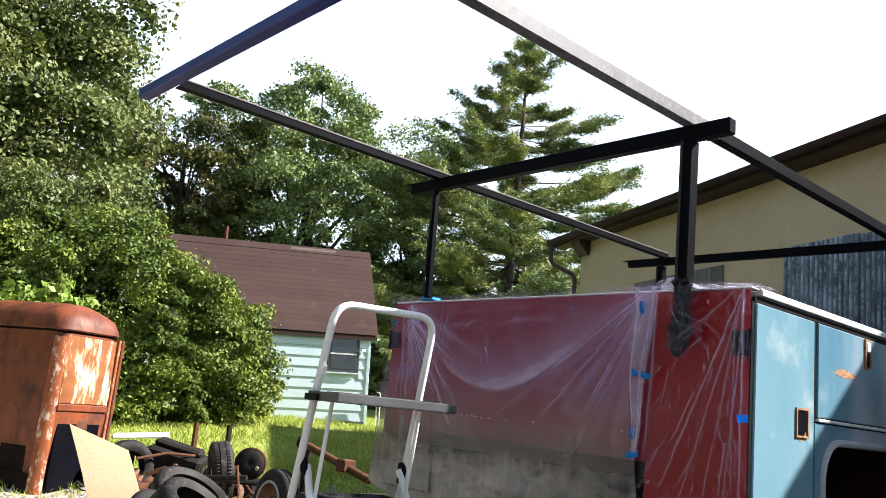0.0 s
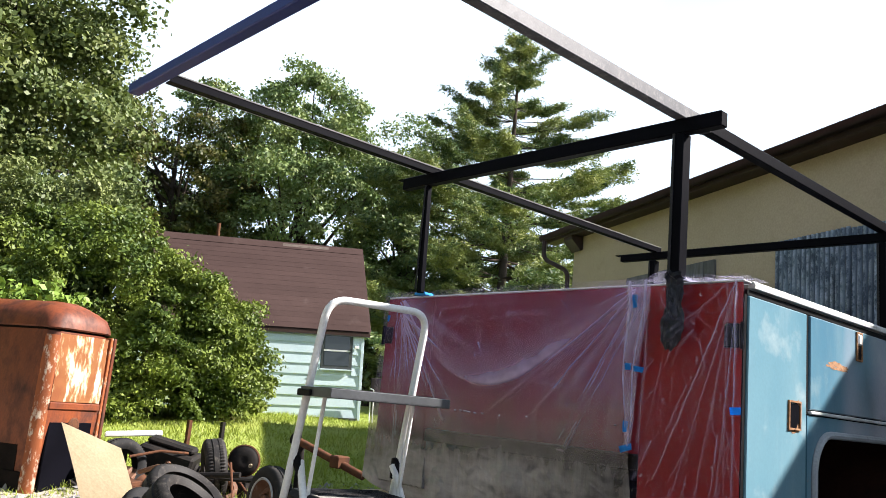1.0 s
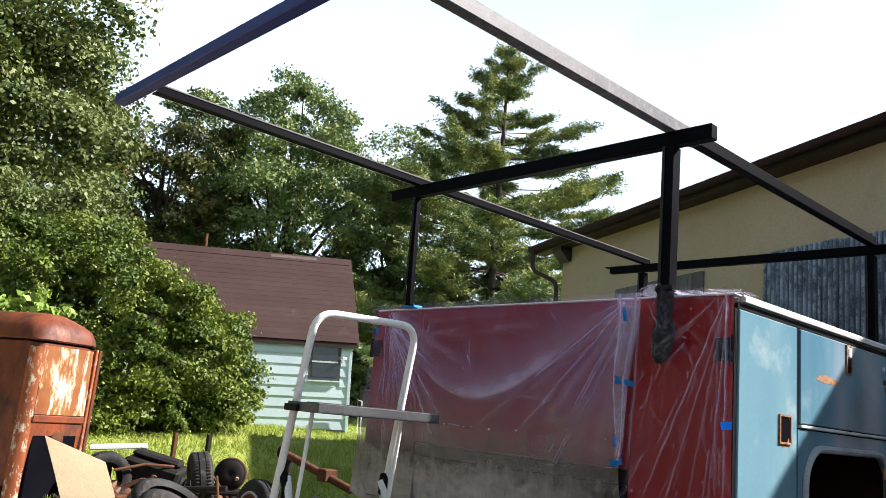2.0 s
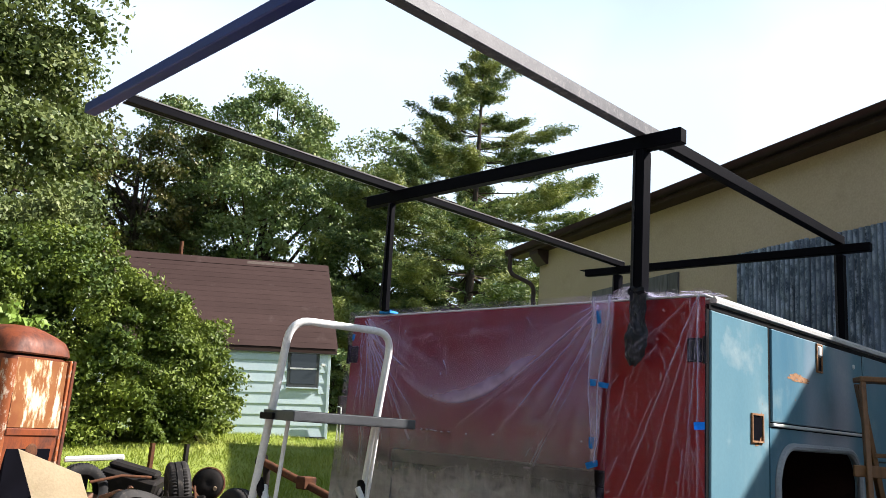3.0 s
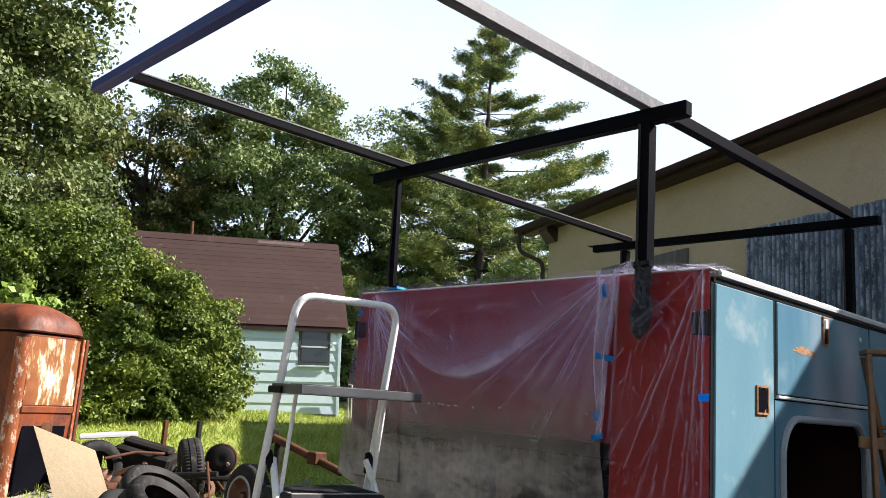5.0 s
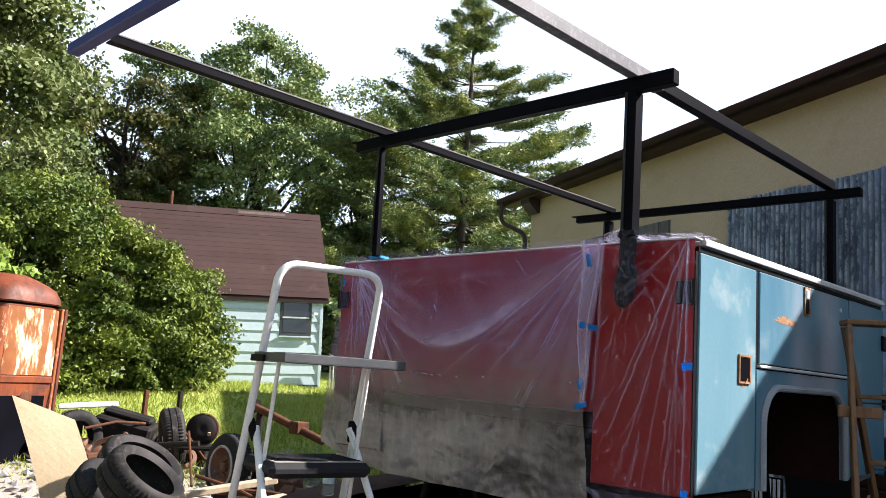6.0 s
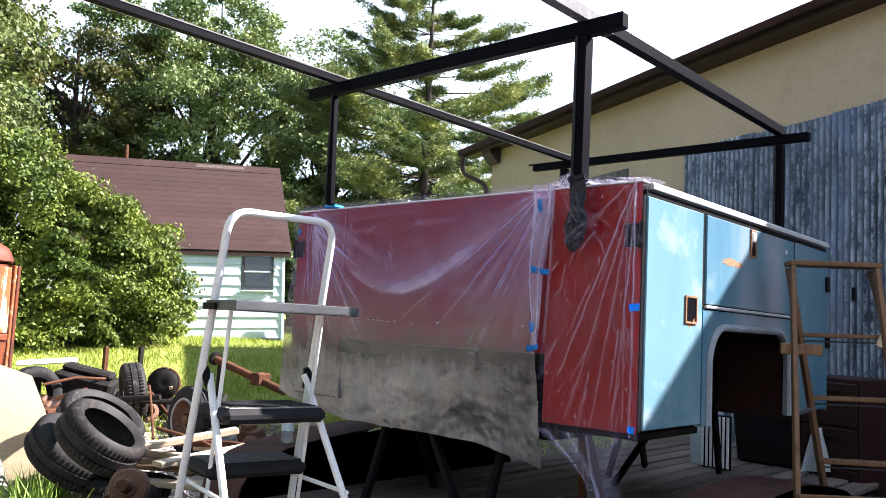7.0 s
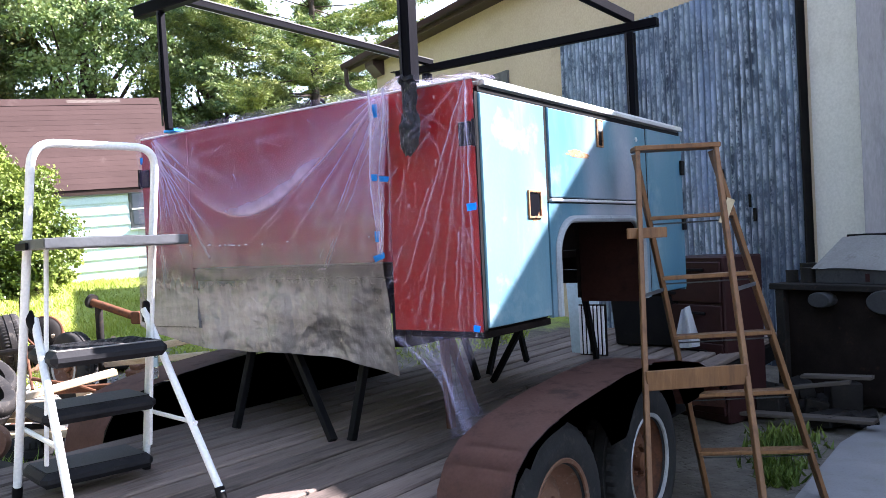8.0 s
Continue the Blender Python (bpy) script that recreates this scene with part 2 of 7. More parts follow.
M["white"] = worn("white enamel tube", (0.78, 0.78, 0.76), (0.82, 0.82, 0.80), (0.66, 0.65, 0.62), 5.0, 90.0, 0.35, 0.0, 0.64, 0.8, 0.05)
M["grey_metal"] = worn("grey steel tray", (0.06, 0.063, 0.068), (0.10, 0.104, 0.11), (0.05, 0.05, 0.05), 6.0, 90.0, 0.45, 0.2, 0.6, 0.75, 0.1)
M["tread"] = worn("black step pad", (0.012, 0.012, 0.014), (0.02, 0.02, 0.022), (0.05, 0.05, 0.05), 8.0, 120.0, 0.6, 0.0, 0.62, 0.8, 0.3, spec=0.15)
M["tread_top"] = worn("dusty ribbed mat", (0.16, 0.15, 0.14), (0.25, 0.235, 0.21), (0.36, 0.33, 0.29), 8.0, 120.0, 0.8, 0.0, 0.42, 0.7, 0.3)
M["ladder_wood"] = planky("varnished ladder wood", (0.155, 0.070, 0.026), (0.215, 0.105, 0.040), (0.085, 0.040, 0.020), "z", 3.0, 0.5, 0.15)
M["deck"] = planky("grey weathered deck plank", (0.115, 0.083, 0.068), (0.185, 0.142, 0.118), (0.036, 0.026, 0.021), "y", 3.0, 0.85, 0.38)
M["fender"] = worn("rusty red primer steel", (0.135, 0.066, 0.052), (0.18, 0.092, 0.072), (0.085, 0.055, 0.05), 3.0, 70.0, 0.65, 0.0, 0.52, 0.7, 0.15, spec=0.2)
M["tyre"] = worn("tyre rubber", (0.018, 0.018, 0.019), (0.03, 0.029, 0.028), (0.07, 0.062, 0.052), 6.0, 90.0, 0.75, 0.0, 0.55, 0.75, 0.25, spec=0.12)
M["tyre_dusty"] = worn("dusty old tyre rubber", (0.014, 0.013, 0.013), (0.026, 0.023, 0.021), (0.10, 0.088, 0.075), 7.0, 90.0, 0.62, 0.0, 0.54, 0.74, 0.35, spec=0.2)
M["rim"] = worn("rusted wheel rim", (0.13, 0.06, 0.035), (0.19, 0.10, 0.06), (0.28, 0.24, 0.20), 6.0, 80.0, 0.7, 0.2, 0.56, 0.75, 0.2)
M["rim_grey"] = worn("grey wheel rim", (0.32, 0.32, 0.32), (0.42, 0.42, 0.41), (0.16, 0.12, 0.09), 6.0, 80.0, 0.5, 0.4, 0.56, 0.75, 0.2)
M["cream"] = worn("cream stucco wall", (0.44, 0.355, 0.255), (0.49, 0.40, 0.295), (0.38, 0.305, 0.22), 0.6, 40.0, 0.9, 0.0, 0.55, 0.8, 0.15, spec=0.1)
# paler, greyer copy of the cream: the wall's uneven lighting put into colour
M["pale_wall"] = worn("paler copy of the cream wall", (0.52, 0.50, 0.46), (0.58, 0.56, 0.52), (0.43, 0.41, 0.37), 0.8, 40.0, 0.9, 0.0, 0.55, 0.8, 0.15, spec=0.1)
M["gutter"] = worn("dark brown gutter", (0.045, 0.03, 0.028), (0.06, 0.042, 0.038), (0.09, 0.07, 0.06), 3.0, 60.0, 0.5, 0.0, 0.6, 0.8, 0.1, spec=0.15)
M["roof_far"] = worn("dark roofing", (0.05, 0.04, 0.038), (0.07, 0.055, 0.05), (0.10, 0.08, 0.07), 1.0, 30.0, 0.9, 0.0, 0.55, 0.8, 0.2, spec=0.1)
M["grey_wood"] = planky("grey weathered boards", (0.12, 0.12, 0.125), (0.17, 0.165, 0.16), (0.07, 0.065, 0.06), "z", 2.0, 0.9, 0.2)
M["siding"] = worn("pale blue house paint", (0.46, 0.58, 0.63), (0.54, 0.64, 0.68), (0.62, 0.68, 0.69), 1.5, 40.0, 0.7, 0.0, 0.55, 0.8, 0.1, rnd=0.05)
M["shingle"] = worn("brown asphalt shingle", (0.048, 0.030, 0.027), (0.062, 0.039, 0.035), (0.095, 0.068, 0.062), 0.7, 60.0, 0.92, 0.0, 0.6, 0.82, 0.35, rnd=0.07, spec=0.08)
M["pane"], _nt, _b = mat_base("dark window glass", 0.06)
_b.inputs["Base Color"].default_value, _b.inputs["Specular IOR Level"].default_value = (0.02, 0.024, 0.026, 1), 0.6
M["frame_dark"] = worn("dark window frame", (0.04, 0.045, 0.045), (0.06, 0.065, 0.065), (0.12, 0.12, 0.115), 6.0, 60.0, 0.6, 0.0, 0.6, 0.8, 0.1)
M["cab"] = worn("flaked rusty cab paint", (0.10, 0.026, 0.012), (0.23, 0.058, 0.018), (0.045, 0.018, 0.013), 1.6, 60.0, 0.45, 0.0, 0.46, 0.70, 0.4, (1, 1, 0.6), spec=0.3)
M["cab_edge"] = worn("blistered pale and orange paint", (0.34, 0.10, 0.03), (0.20, 0.06, 0.025), (0.52, 0.42, 0.32), 6.0, 90.0, 0.65, 0.0, 0.52, 0.60, 0.5, (1, 1, 0.45), spec=0.2)
M["bark"] = worn("bark", (0.045, 0.035, 0.028), (0.075, 0.06, 0.05), (0.03, 0.025, 0.02), 3.0, 30.0, 0.95, 0.0, 0.5, 0.7, 0.6, (1, 1, 0.3), 0.03, spec=0.05)
M["plywood"] = worn("pale plywood sheet", (0.50, 0.40, 0.255), (0.56, 0.46, 0.31), (0.42, 0.32, 0.20), 1.4, 60.0, 0.75, 0.0, 0.58, 0.8, 0.1, (0.3, 1, 1), spec=0.15)
M["scrap"] = worn("rusty scrap iron", (0.08, 0.035, 0.02), (0.14, 0.06, 0.03), (0.05, 0.03, 0.025), 6.0, 80.0, 0.85, 0.2, 0.5, 0.7, 0.3, spec=0.15)
M["dark_scrap"] = worn("greasy dark iron", (0.012, 0.011, 0.011), (0.024, 0.021, 0.019), (0.05, 0.036, 0.028), 6.0, 80.0, 0.7, 0.2, 0.55, 0.7, 0.3, spec=0.12)
M["lumber"] = planky("bleached scrap lumber", (0.36, 0.27, 0.17), (0.46, 0.36, 0.24), (0.24, 0.17, 0.11), "x", 3.0, 0.85, 0.2)
M["lumber_pale"] = planky("fresh cut pale lumber", (0.52, 0.41, 0.28), (0.60, 0.49, 0.35), (0.36, 0.27, 0.18), "x", 3.0, 0.8, 0.15)
M["paper"] = worn("white paper bag", (0.74, 0.76, 0.80), (0.80, 0.81, 0.83), (0.62, 0.64, 0.68), 8.0, 90.0, 0.8, 0.0, 0.6, 0.8, 0.2)
M["card"] = worn("pale cardboard carton", (0.33, 0.315, 0.30), (0.40, 0.385, 0.37), (0.25, 0.23, 0.20), 4.0, 60.0, 0.85, 0.0, 0.58, 0.75, 0.1)
M["maroon"] = worn("maroon cabinet paint", (0.022, 0.008, 0.008), (0.03, 0.010, 0.010), (0.016, 0.008, 0.008), 3.0, 70.0, 0.5, 0.0, 0.58, 0.75, 0.1, spec=0.15)
M["leaf_bush"] = leafy("shrub leaf", (0.026, 0.052, 0.010), (0.105, 0.150, 0.025), (0.20, 0.245, 0.04))
M["leaf_tree"] = leafy("broad tree leaf", (0.052, 0.095, 0.032), (0.130, 0.190, 0.062), (0.22, 0.26, 0.09))
M["leaf_olive"] = leafy("pale olive leaf", (0.050, 0.078, 0.024), (0.115, 0.145, 0.048), (0.19, 0.215, 0.075))
M["leaf_dark"] = leafy("shaded dark leaf", (0.026, 0.040, 0.014), (0.060, 0.075, 0.024), (0.15, 0.12, 0.03))
M["needle"] = leafy("pine needle", (0.026, 0.066, 0.036), (0.145, 0.190, 0.062), (0.32, 0.34, 0.10))
M["leaf_lime"] = leafy("lime green leaf", (0.11, 0.19, 0.025), (0.16, 0.25, 0.04), (0.20, 0.28, 0.05))
M["grass"] = leafy("grass blade", (0.20, 0.26, 0.030), (0.29, 0.34, 0.055), (0.34, 0.36, 0.08))


def ground_material():
    m, nt, b = mat_base("yard ground", 0.95)
    v = coords(nt)
    fine, mid, big = noise_of(nt, v, 38.0, 4.0), noise_of(nt, v, 6.0, 6.0), noise_of(nt, v, 0.7, 4.0)
    vo = node(nt, "ShaderNodeTexVoronoi", Scale=26.0)
    nt.links.new(v, vo.inputs["Vector"])
    stones = mixed(nt, band(nt, vo.outputs["Distance"], 0.1, 0.5), (0.60, 0.57, 0.51), (0.28, 0.25, 0.21))
    gravel = nt.nodes.new("ShaderNodeAttribute")
    gravel.attribute_name = "gravel"
    trod = mixed(nt, band(nt, mid, 0.35, 0.65), (0.075, 0.062, 0.048), (0.14, 0.12, 0.095))
    dirt = mixed(nt, gravel.outputs["Fac"], trod, mixed(nt, band(nt, mid, 0.35, 0.65), (0.31, 0.265, 0.21), stones))
    turf = mixed(nt, band(nt, fine, 0.3, 0.7), (0.16, 0.21, 0.030), (0.26, 0.31, 0.05))
    at = nt.nodes.new("ShaderNodeAttribute")
    at.attribute_name = "turf"
    edge = times(nt, at.outputs["Fac"], times(nt, times(nt, mid, 0.8), 0.2, "SUBTRACT"), "ADD")
    col = mixed(nt, band(nt, edge, 0.45, 0.75), dirt, turf)
    col = mixed(nt, band(nt, big, 0.5, 0.75, 0.35), col, (0.09, 0.075, 0.055))
    nt.links.new(col, b.inputs["Base Color"])
    bumped(nt, b, times(nt, vo.outputs["Distance"], fine, "ADD"), 0.6, 0.03)
    return m


M["ground"] = ground_material()


def concrete_material():
    m, nt, b = mat_base("old concrete", 0.9)
    v = coords(nt)
    a, c, d = noise_of(nt, v, 1.3), noise_of(nt, v, 60.0, 3.0), noise_of(nt, v, 5.0, 7.0, 0.7)
    col = mixed(nt, band(nt, a, 0.3, 0.7), (0.15, 0.145, 0.15), (0.22, 0.21, 0.21))
    col = mixed(nt, band(nt, d, 0.5, 0.7, 0.7), col, (0.17, 0.16, 0.14))
    col = mixed(nt, band(nt, c, 0.55, 0.7, 0.4), col, (0.12, 0.11, 0.10))
    nt.links.new(col, b.inputs["Base Color"])
    bumped(nt, b, c, 0.4, 0.005)
    return m


M["concrete"] = concrete_material()


# ---- building helpers ----
def thing(name, base, label, category, group="", kind=""):
    ob = tagged(new(name), label, category, group, kind)
    ob.empty_display_size = 0.1
    ob.matrix_world = Matrix.Translation(base)
    return ob


def mesh_of(name, bm, material, smooth=False):
    me = bpy.data.meshes.new(name)
    bmesh.ops.recalc_face_normals(bm, faces=bm.faces)
    bm.to_mesh(me)
    bm.free()
    me.materials.append(material)
    if smooth:
        me.polygons.foreach_set("use_smooth", [True] * len(me.polygons))
        me.set_sharp_from_angle(angle=radians(38))
    return me


def part(name, bm, material, parent=None, label="", smooth=False):
    """One mesh in world coordinates, under a thing (an Empty) or under another part."""
    ob = new(name, mesh_of(name, bm, material, smooth))
    if parent is not None:
        ob.parent = parent
        if parent.type == "EMPTY":
            ob.matrix_parent_inverse = parent.matrix_basis.inverted()
    return tagged(ob, label)


def bevel(bm, w, segments=1, edges=None):
    bmesh.ops.bevel(bm, geom=list(edges or bm.edges), offset=w, segments=segments, affect="EDGES", profile=0.6)
    return bm


def add(bm, other):
    me = bpy.data.meshes.new("tmp")
    other.to_mesh(me)
    other.free()
    bm.from_mesh(me)
    bpy.data.meshes.remove(me)
    return bm


def box(lo, hi, bev=0.0, m=None):
    bm = bmesh.new()
    lo, hi = Vector(lo), Vector(hi)
    bmesh.ops.create_cube(bm, size=1, matrix=Matrix.Translation((lo + hi) / 2) @ Matrix.Diagonal((*(hi - lo), 1)))
    if bev:
        bevel(bm, bev)
    if m is not None:
        bm.transform(m)
    return bm


def beam(p, q, w, h, bev=0.004, up=(0, 0, 1)):
    """A bar from p to q: h along up, w across."""
    p, q, up = Vector(p), Vector(q), Vector(up)
    d = (q - p).normalized()
    side = d.cross(up).normalized()
    top = side.cross(d).normalized()
    m = Matrix((side, d, top)).transposed().to_4x4()
    m.translation = (p + q) / 2
    n = (q - p).length
    return box((-w / 2, -n / 2, -h / 2), (w / 2, n / 2, h / 2), bev, m)


def tube(pts, r, seg=10, taper=None, closed_ends=True):
    """A round tube along points."""
    bm = bmesh.new()
    pts = [Vector(p) for p in pts]
    rings, ref = [], None
    for i, p in enumerate(pts):
        d = (pts[min(i + 1, len(pts) - 1)] - pts[max(i - 1, 0)]).normalized()
        if ref is None:
            ref = d.orthogonal().normalized()
        ref = (ref - d * ref.dot(d)).normalized()
        s = d.cross(ref)
        rr = r if taper is None else r + (taper - r) * i / max(1, len(pts) - 1)
        rings.append([bm.verts.new(p + (ref * math.cos(a) + s * math.sin(a)) * rr) for a in (2 * math.pi * k / seg for k in range(seg))])
    for a, b in zip(rings, rings[1:]):
        for k in range(seg):
            bm.faces.new((a[k], a[(k + 1) % seg], b[(k + 1) % seg], b[k]))
    if closed_ends:
        bm.faces.new(rings[0])
        bm.faces.new(rings[-1])
    return bm


def lathe(profile, seg=32, m=None, closed=False):
    """Turn (radius, height) points round the z axis."""
    bm = bmesh.new()
    rings = [[bm.verts.new((r * math.cos(a), r * math.sin(a), z)) for a in (2 * math.pi * k / seg for k in range(seg))] for r, z in profile]
    pairs = list(zip(rings, rings[1:])) + ([(rings[-1], rings[0])] if closed else [])
    for a, b in pairs:
        for k in range(seg):
            bm.faces.new((a[k], a[(k + 1) % seg], b[(k + 1) % seg], b[k]))
    if m is not None:
        bm.transform(m)
    return bm


def arc_path(points, radius, n=6):
    """Round the inner corners of a path."""
    pts = [Vector(p) for p in points]
    out = [pts[0]]
    for a, b, c in zip(pts, pts[1:], pts[2:]):
        u, v = (a - b).normalized(), (c - b).normalized()
        s, e = b + u * radius, b + v * radius
        out += [s.lerp(b, k / n).lerp(b.lerp(e, k / n), k / n) for k in range(n + 1)]
    return out + [pts[-1]]


def sheet(fn, nu, nv):
    """A surface from fn(u, v), u and v in 0..1."""
    bm = bmesh.new()
    g = [[bm.verts.new(fn(i / nu, j / nv)) for j in range(nv + 1)] for i in range(nu + 1)]
    for i in range(nu):
        for j in range(nv):
            bm.faces.new((g[i][j], g[i + 1][j], g[i + 1][j + 1], g[i][j + 1]))
    return bm


def prism(outline, axis, lo, hi, bev=0.0):
    """Extrude a 2D outline along x, y or z."""
    bm = bmesh.new()
    place = {"x": lambda a, b, c: (c, a, b), "y": lambda a, b, c: (a, c, b), "z": lambda a, b, c: (a, b, c)}[axis]
    va = [bm.verts.new(place(a, b, lo)) for a, b in outline]
    vb = [bm.verts.new(place(a, b, hi)) for a, b in outline]
    bm.faces.new(va)
    bm.faces.new(vb[::-1])
    n = len(outline)
    for k in range(n):
        bm.faces.new((va[k], va[(k + 1) % n], vb[(k + 1) % n], vb[k]))
    if bev:
        bevel(bm, bev)
    return bm


def leaf_mesh(name, centres, size, material, rng, flat=0.0, aspect=0.55, normals=None):
    """Many small leaf blades, each a folded pair of faces, as one mesh."""
    n = len(centres)
    d = rng.normal(size=(n, 3))
    d[:, 2] *= 1 - flat
    d /= np.linalg.norm(d, axis=1)[:, None]
    e = rng.normal(size=(n, 3))
    e -= d * (e * d).sum(1)[:, None]
    e /= np.linalg.norm(e, axis=1)[:, None] + 1e-9
    if normals is not None:
        w = normals + rng.normal(size=(n, 3)) * 0.85
        w /= np.linalg.norm(w, axis=1)[:, None]
        d -= w * (d * w).sum(1)[:, None]
        d /= np.linalg.norm(d, axis=1)[:, None] + 1e-9
        e = np.cross(w, d)
    s = size * rng.uniform(0.6, 1.4, size=(n, 1))
    c = np.asarray(centres)
    v = np.stack([c - d * s, c + e * s * aspect, c + d * s, c - e * s * aspect], 1).reshape(-1, 3)
    i = np.arange(n)[:, None] * 4
    me = bpy.data.meshes.new(name)
    me.from_pydata(v.tolist(), [], (i + np.array([[0, 1, 2, 3]])).tolist())
    me.materials.append(material)
    return me


def ground_z(x, y):
    """The yard is level by the trailer and rises towards the small house."""
    w = (x - 1.5) * -0.77 + (y + 3.0) * 0.64
    z = 0.085 * np.clip(w - 6.0, 0, 10) + 0.025 * np.clip(w - 16.0, 0, 80)
    side = np.clip((w - 3.0) / 6, 0, 1)
    return z * side + 0.02 * np.sin(x * 1.3 + 0.5) * np.cos(y * 1.1) * side


def railing_material():
    """Scuffed grey for the front lengths of rail, lighter than the rear."""
    return worn("scuffed grey rail", (0.06, 0.062, 0.072), (0.10, 0.10, 0.108), (0.22, 0.215, 0.215), 9.0, 120.0, 0.5, 0.0, 0.50, 0.75, 0.12, spec=0.2)


M["pilaster"] = worn("stained pale mauve render", (0.30, 0.28, 0.30), (0.36, 0.34, 0.36), (0.20, 0.19, 0.20), 1.5, 50.0, 0.9, 0.0, 0.52, 0.75, 0.2, (1, 1, 0.3), spec=0.1)
M["rail_grey"] = railing_material()
M["rag"] = worn("crumpled black sheeting", (0.008, 0.009, 0.012), (0.014, 0.015, 0.02), (0.05, 0.055, 0.07), 12.0, 80.0, 0.28, 0.0, 0.55, 0.75, 0.3, spec=0.4)
M["rail_steel"] = worn("scuffed grey steel channel", (0.09, 0.088, 0.085), (0.17, 0.165, 0.16), (0.05, 0.047, 0.045), 6.0, 90.0, 0.5, 0.1, 0.55, 0.75, 0.2, (1, 0.2, 1), spec=0.25)
M["skirt"] = worn("dark grey fender steel", (0.085, 0.086, 0.100), (0.115, 0.115, 0.130), (0.12, 0.095, 0.085), 4.0, 70.0, 0.6, 0.0, 0.55, 0.75, 0.15, spec=0.2)


def galvanised():
    """Weathered galvanised iron; the ribs' light and shade are painted in as pale crests."""
    m, nt, b = mat_base("weathered galvanised iron", 0.45, 0.35)
    at = nt.nodes.new("ShaderNodeAttribute")
    at.attribute_name = "crest"
    st, bl = noise_of(nt, coords(nt, (1, 1, 0.10)), 8.0, 6.0, 0.65), noise_of(nt, coords(nt, (1, 1, 0.55)), 9.0, 8.0, 0.8)
    big = noise_of(nt, coords(nt, (1, 1, 0.5)), 0.9, 3.0)
    col = mixed(nt, band(nt, st, 0.34, 0.66), (0.045, 0.070, 0.115), (0.29, 0.375, 0.50))
    # bright crests painted in, as the ribs get little shading of their own
    col = mixed(nt, times(nt, at.outputs["Fac"], band(nt, bl, 0.44, 0.58)), col, (0.66, 0.75, 0.88))
    col = mixed(nt, band(nt, bl, 0.47, 0.36, 0.6), col, (0.045, 0.060, 0.090))
    col = mixed(nt, band(nt, big, 0.46, 0.66, 0.55), col, (0.075, 0.10, 0.16))
    col = mixed(nt, band(nt, noise_of(nt, coords(nt, (1, 1, 0.35)), 1.4, 5.0, 0.65), 0.56, 0.66, 0.55), col, (0.34, 0.44, 0.66))
    nt.links.new(col, b.inputs["Base Color"])
    bumped(nt, b, bl, 0.25, 0.006)
    return m


M["galv"] = galvanised()
M["red_dark"] = worn("dull maroon enamel", (0.155, 0.004, 0.013), (0.200, 0.006, 0.018), (0.075, 0.004, 0.014), 1.6, 60.0, 0.38, 0.0, 0.56, 0.8, 0.08, spec=0.2)
# dark copies for the clutter by the wall: its shade is in the colour
M["drab"] = worn("grey plastic darkened for shade", (0.035, 0.035, 0.038), (0.05, 0.05, 0.05), (0.02, 0.02, 0.02), 5.0, 60.0, 0.7, 0.0, 0.55, 0.75, 0.1, spec=0.1)
M["drab_wood"] = planky("old board darkened for shade", (0.06, 0.048, 0.040), (0.09, 0.072, 0.058), (0.04, 0.032, 0.027), "x", 3.0, 0.9, 0.2)


# ---- ground ----
def build_ground():
    k = np.linspace(-1, 1, 161)
    spread = 14 * k + 586 * np.sign(k) * np.abs(k) ** 6
    xs, ys = spread - 5.0, spread + 2.0
    gx, gy = np.meshgrid(xs, ys, indexing="ij")
    gz = ground_z(gx, gy)
    n = len(xs)
    i = np.arange(n * n).reshape(n, n)
    faces = np.stack([i[:-1, :-1], i[1:, :-1], i[1:, 1:], i[:-1, 1:]], -1).reshape(-1, 4)
    me = bpy.data.meshes.new("ground")
    me.from_pydata(np.stack([gx, gy, gz], -1).reshape(-1, 3).tolist(), [], faces.tolist())
    me.polygons.foreach_set("use_smooth", [True] * len(me.polygons))
    w = (gx - 1.5) * -0.77 + (gy + 3.0) * 0.64
    turf = np.clip((w - 8.6) / 2.5, 0, 1).reshape(-1)
    at = me.attributes.new("turf", "FLOAT", "POINT")
    at.data.foreach_set("value", turf.astype(np.float32))
    pale = (np.clip((-gx - 1.9) / 0.5, 0, 1) * np.clip((2.4 - gy) / 0.8, 0, 1)).reshape(-1)
    me.attributes.new("gravel", "FLOAT", "POINT").data.foreach_set("value", pale.astype(np.float32))
    me.materials.append(M["ground"])
    tagged(new("ground", me), "dirt and gravel yard rising to a sunlit lawn", "ground", kind="structure")


build_ground()
pad = prism([(0.74, -4.0), (0.74, 2.9), (0.95, 4.3), (1.1, 5.2), (9.0, 2.0), (9.0, -4.0)], "z", -0.1, 0.035)
tagged(part("pavement", pad, M["concrete"]), "cracked grey concrete apron beside the workshop", "pavement", kind="structure")

# ---- workshop building ----
WP, WE, WN = Vector((-3.15, 6.96, 0)), Vector((0.912, -0.411, 0)).normalized(), Vector((-0.411, -0.912, 0)).normalized()


def on_wall(s, off, z):
    return WP + WE * s + WN * off + Vector((0, 0, z))


WALL_M = Matrix((WE, WN, Vector((0, 0, 1)))).transposed().to_4x4()
WALL_M.translation = WP


def wbox(s0, s1, o0, o1, z0, z1, bev=0.0):
    return box((s0, o0, z0), (s1, o1, z1), bev, WALL_M)


wall_l = part("wall_north", wbox(-5.6, 3.62, -0.25, 0.0, -0.3, 4.88), M["cream"])
tagged(wall_l, "cream stucco workshop wall under a dark eave", "wall", kind="structure")
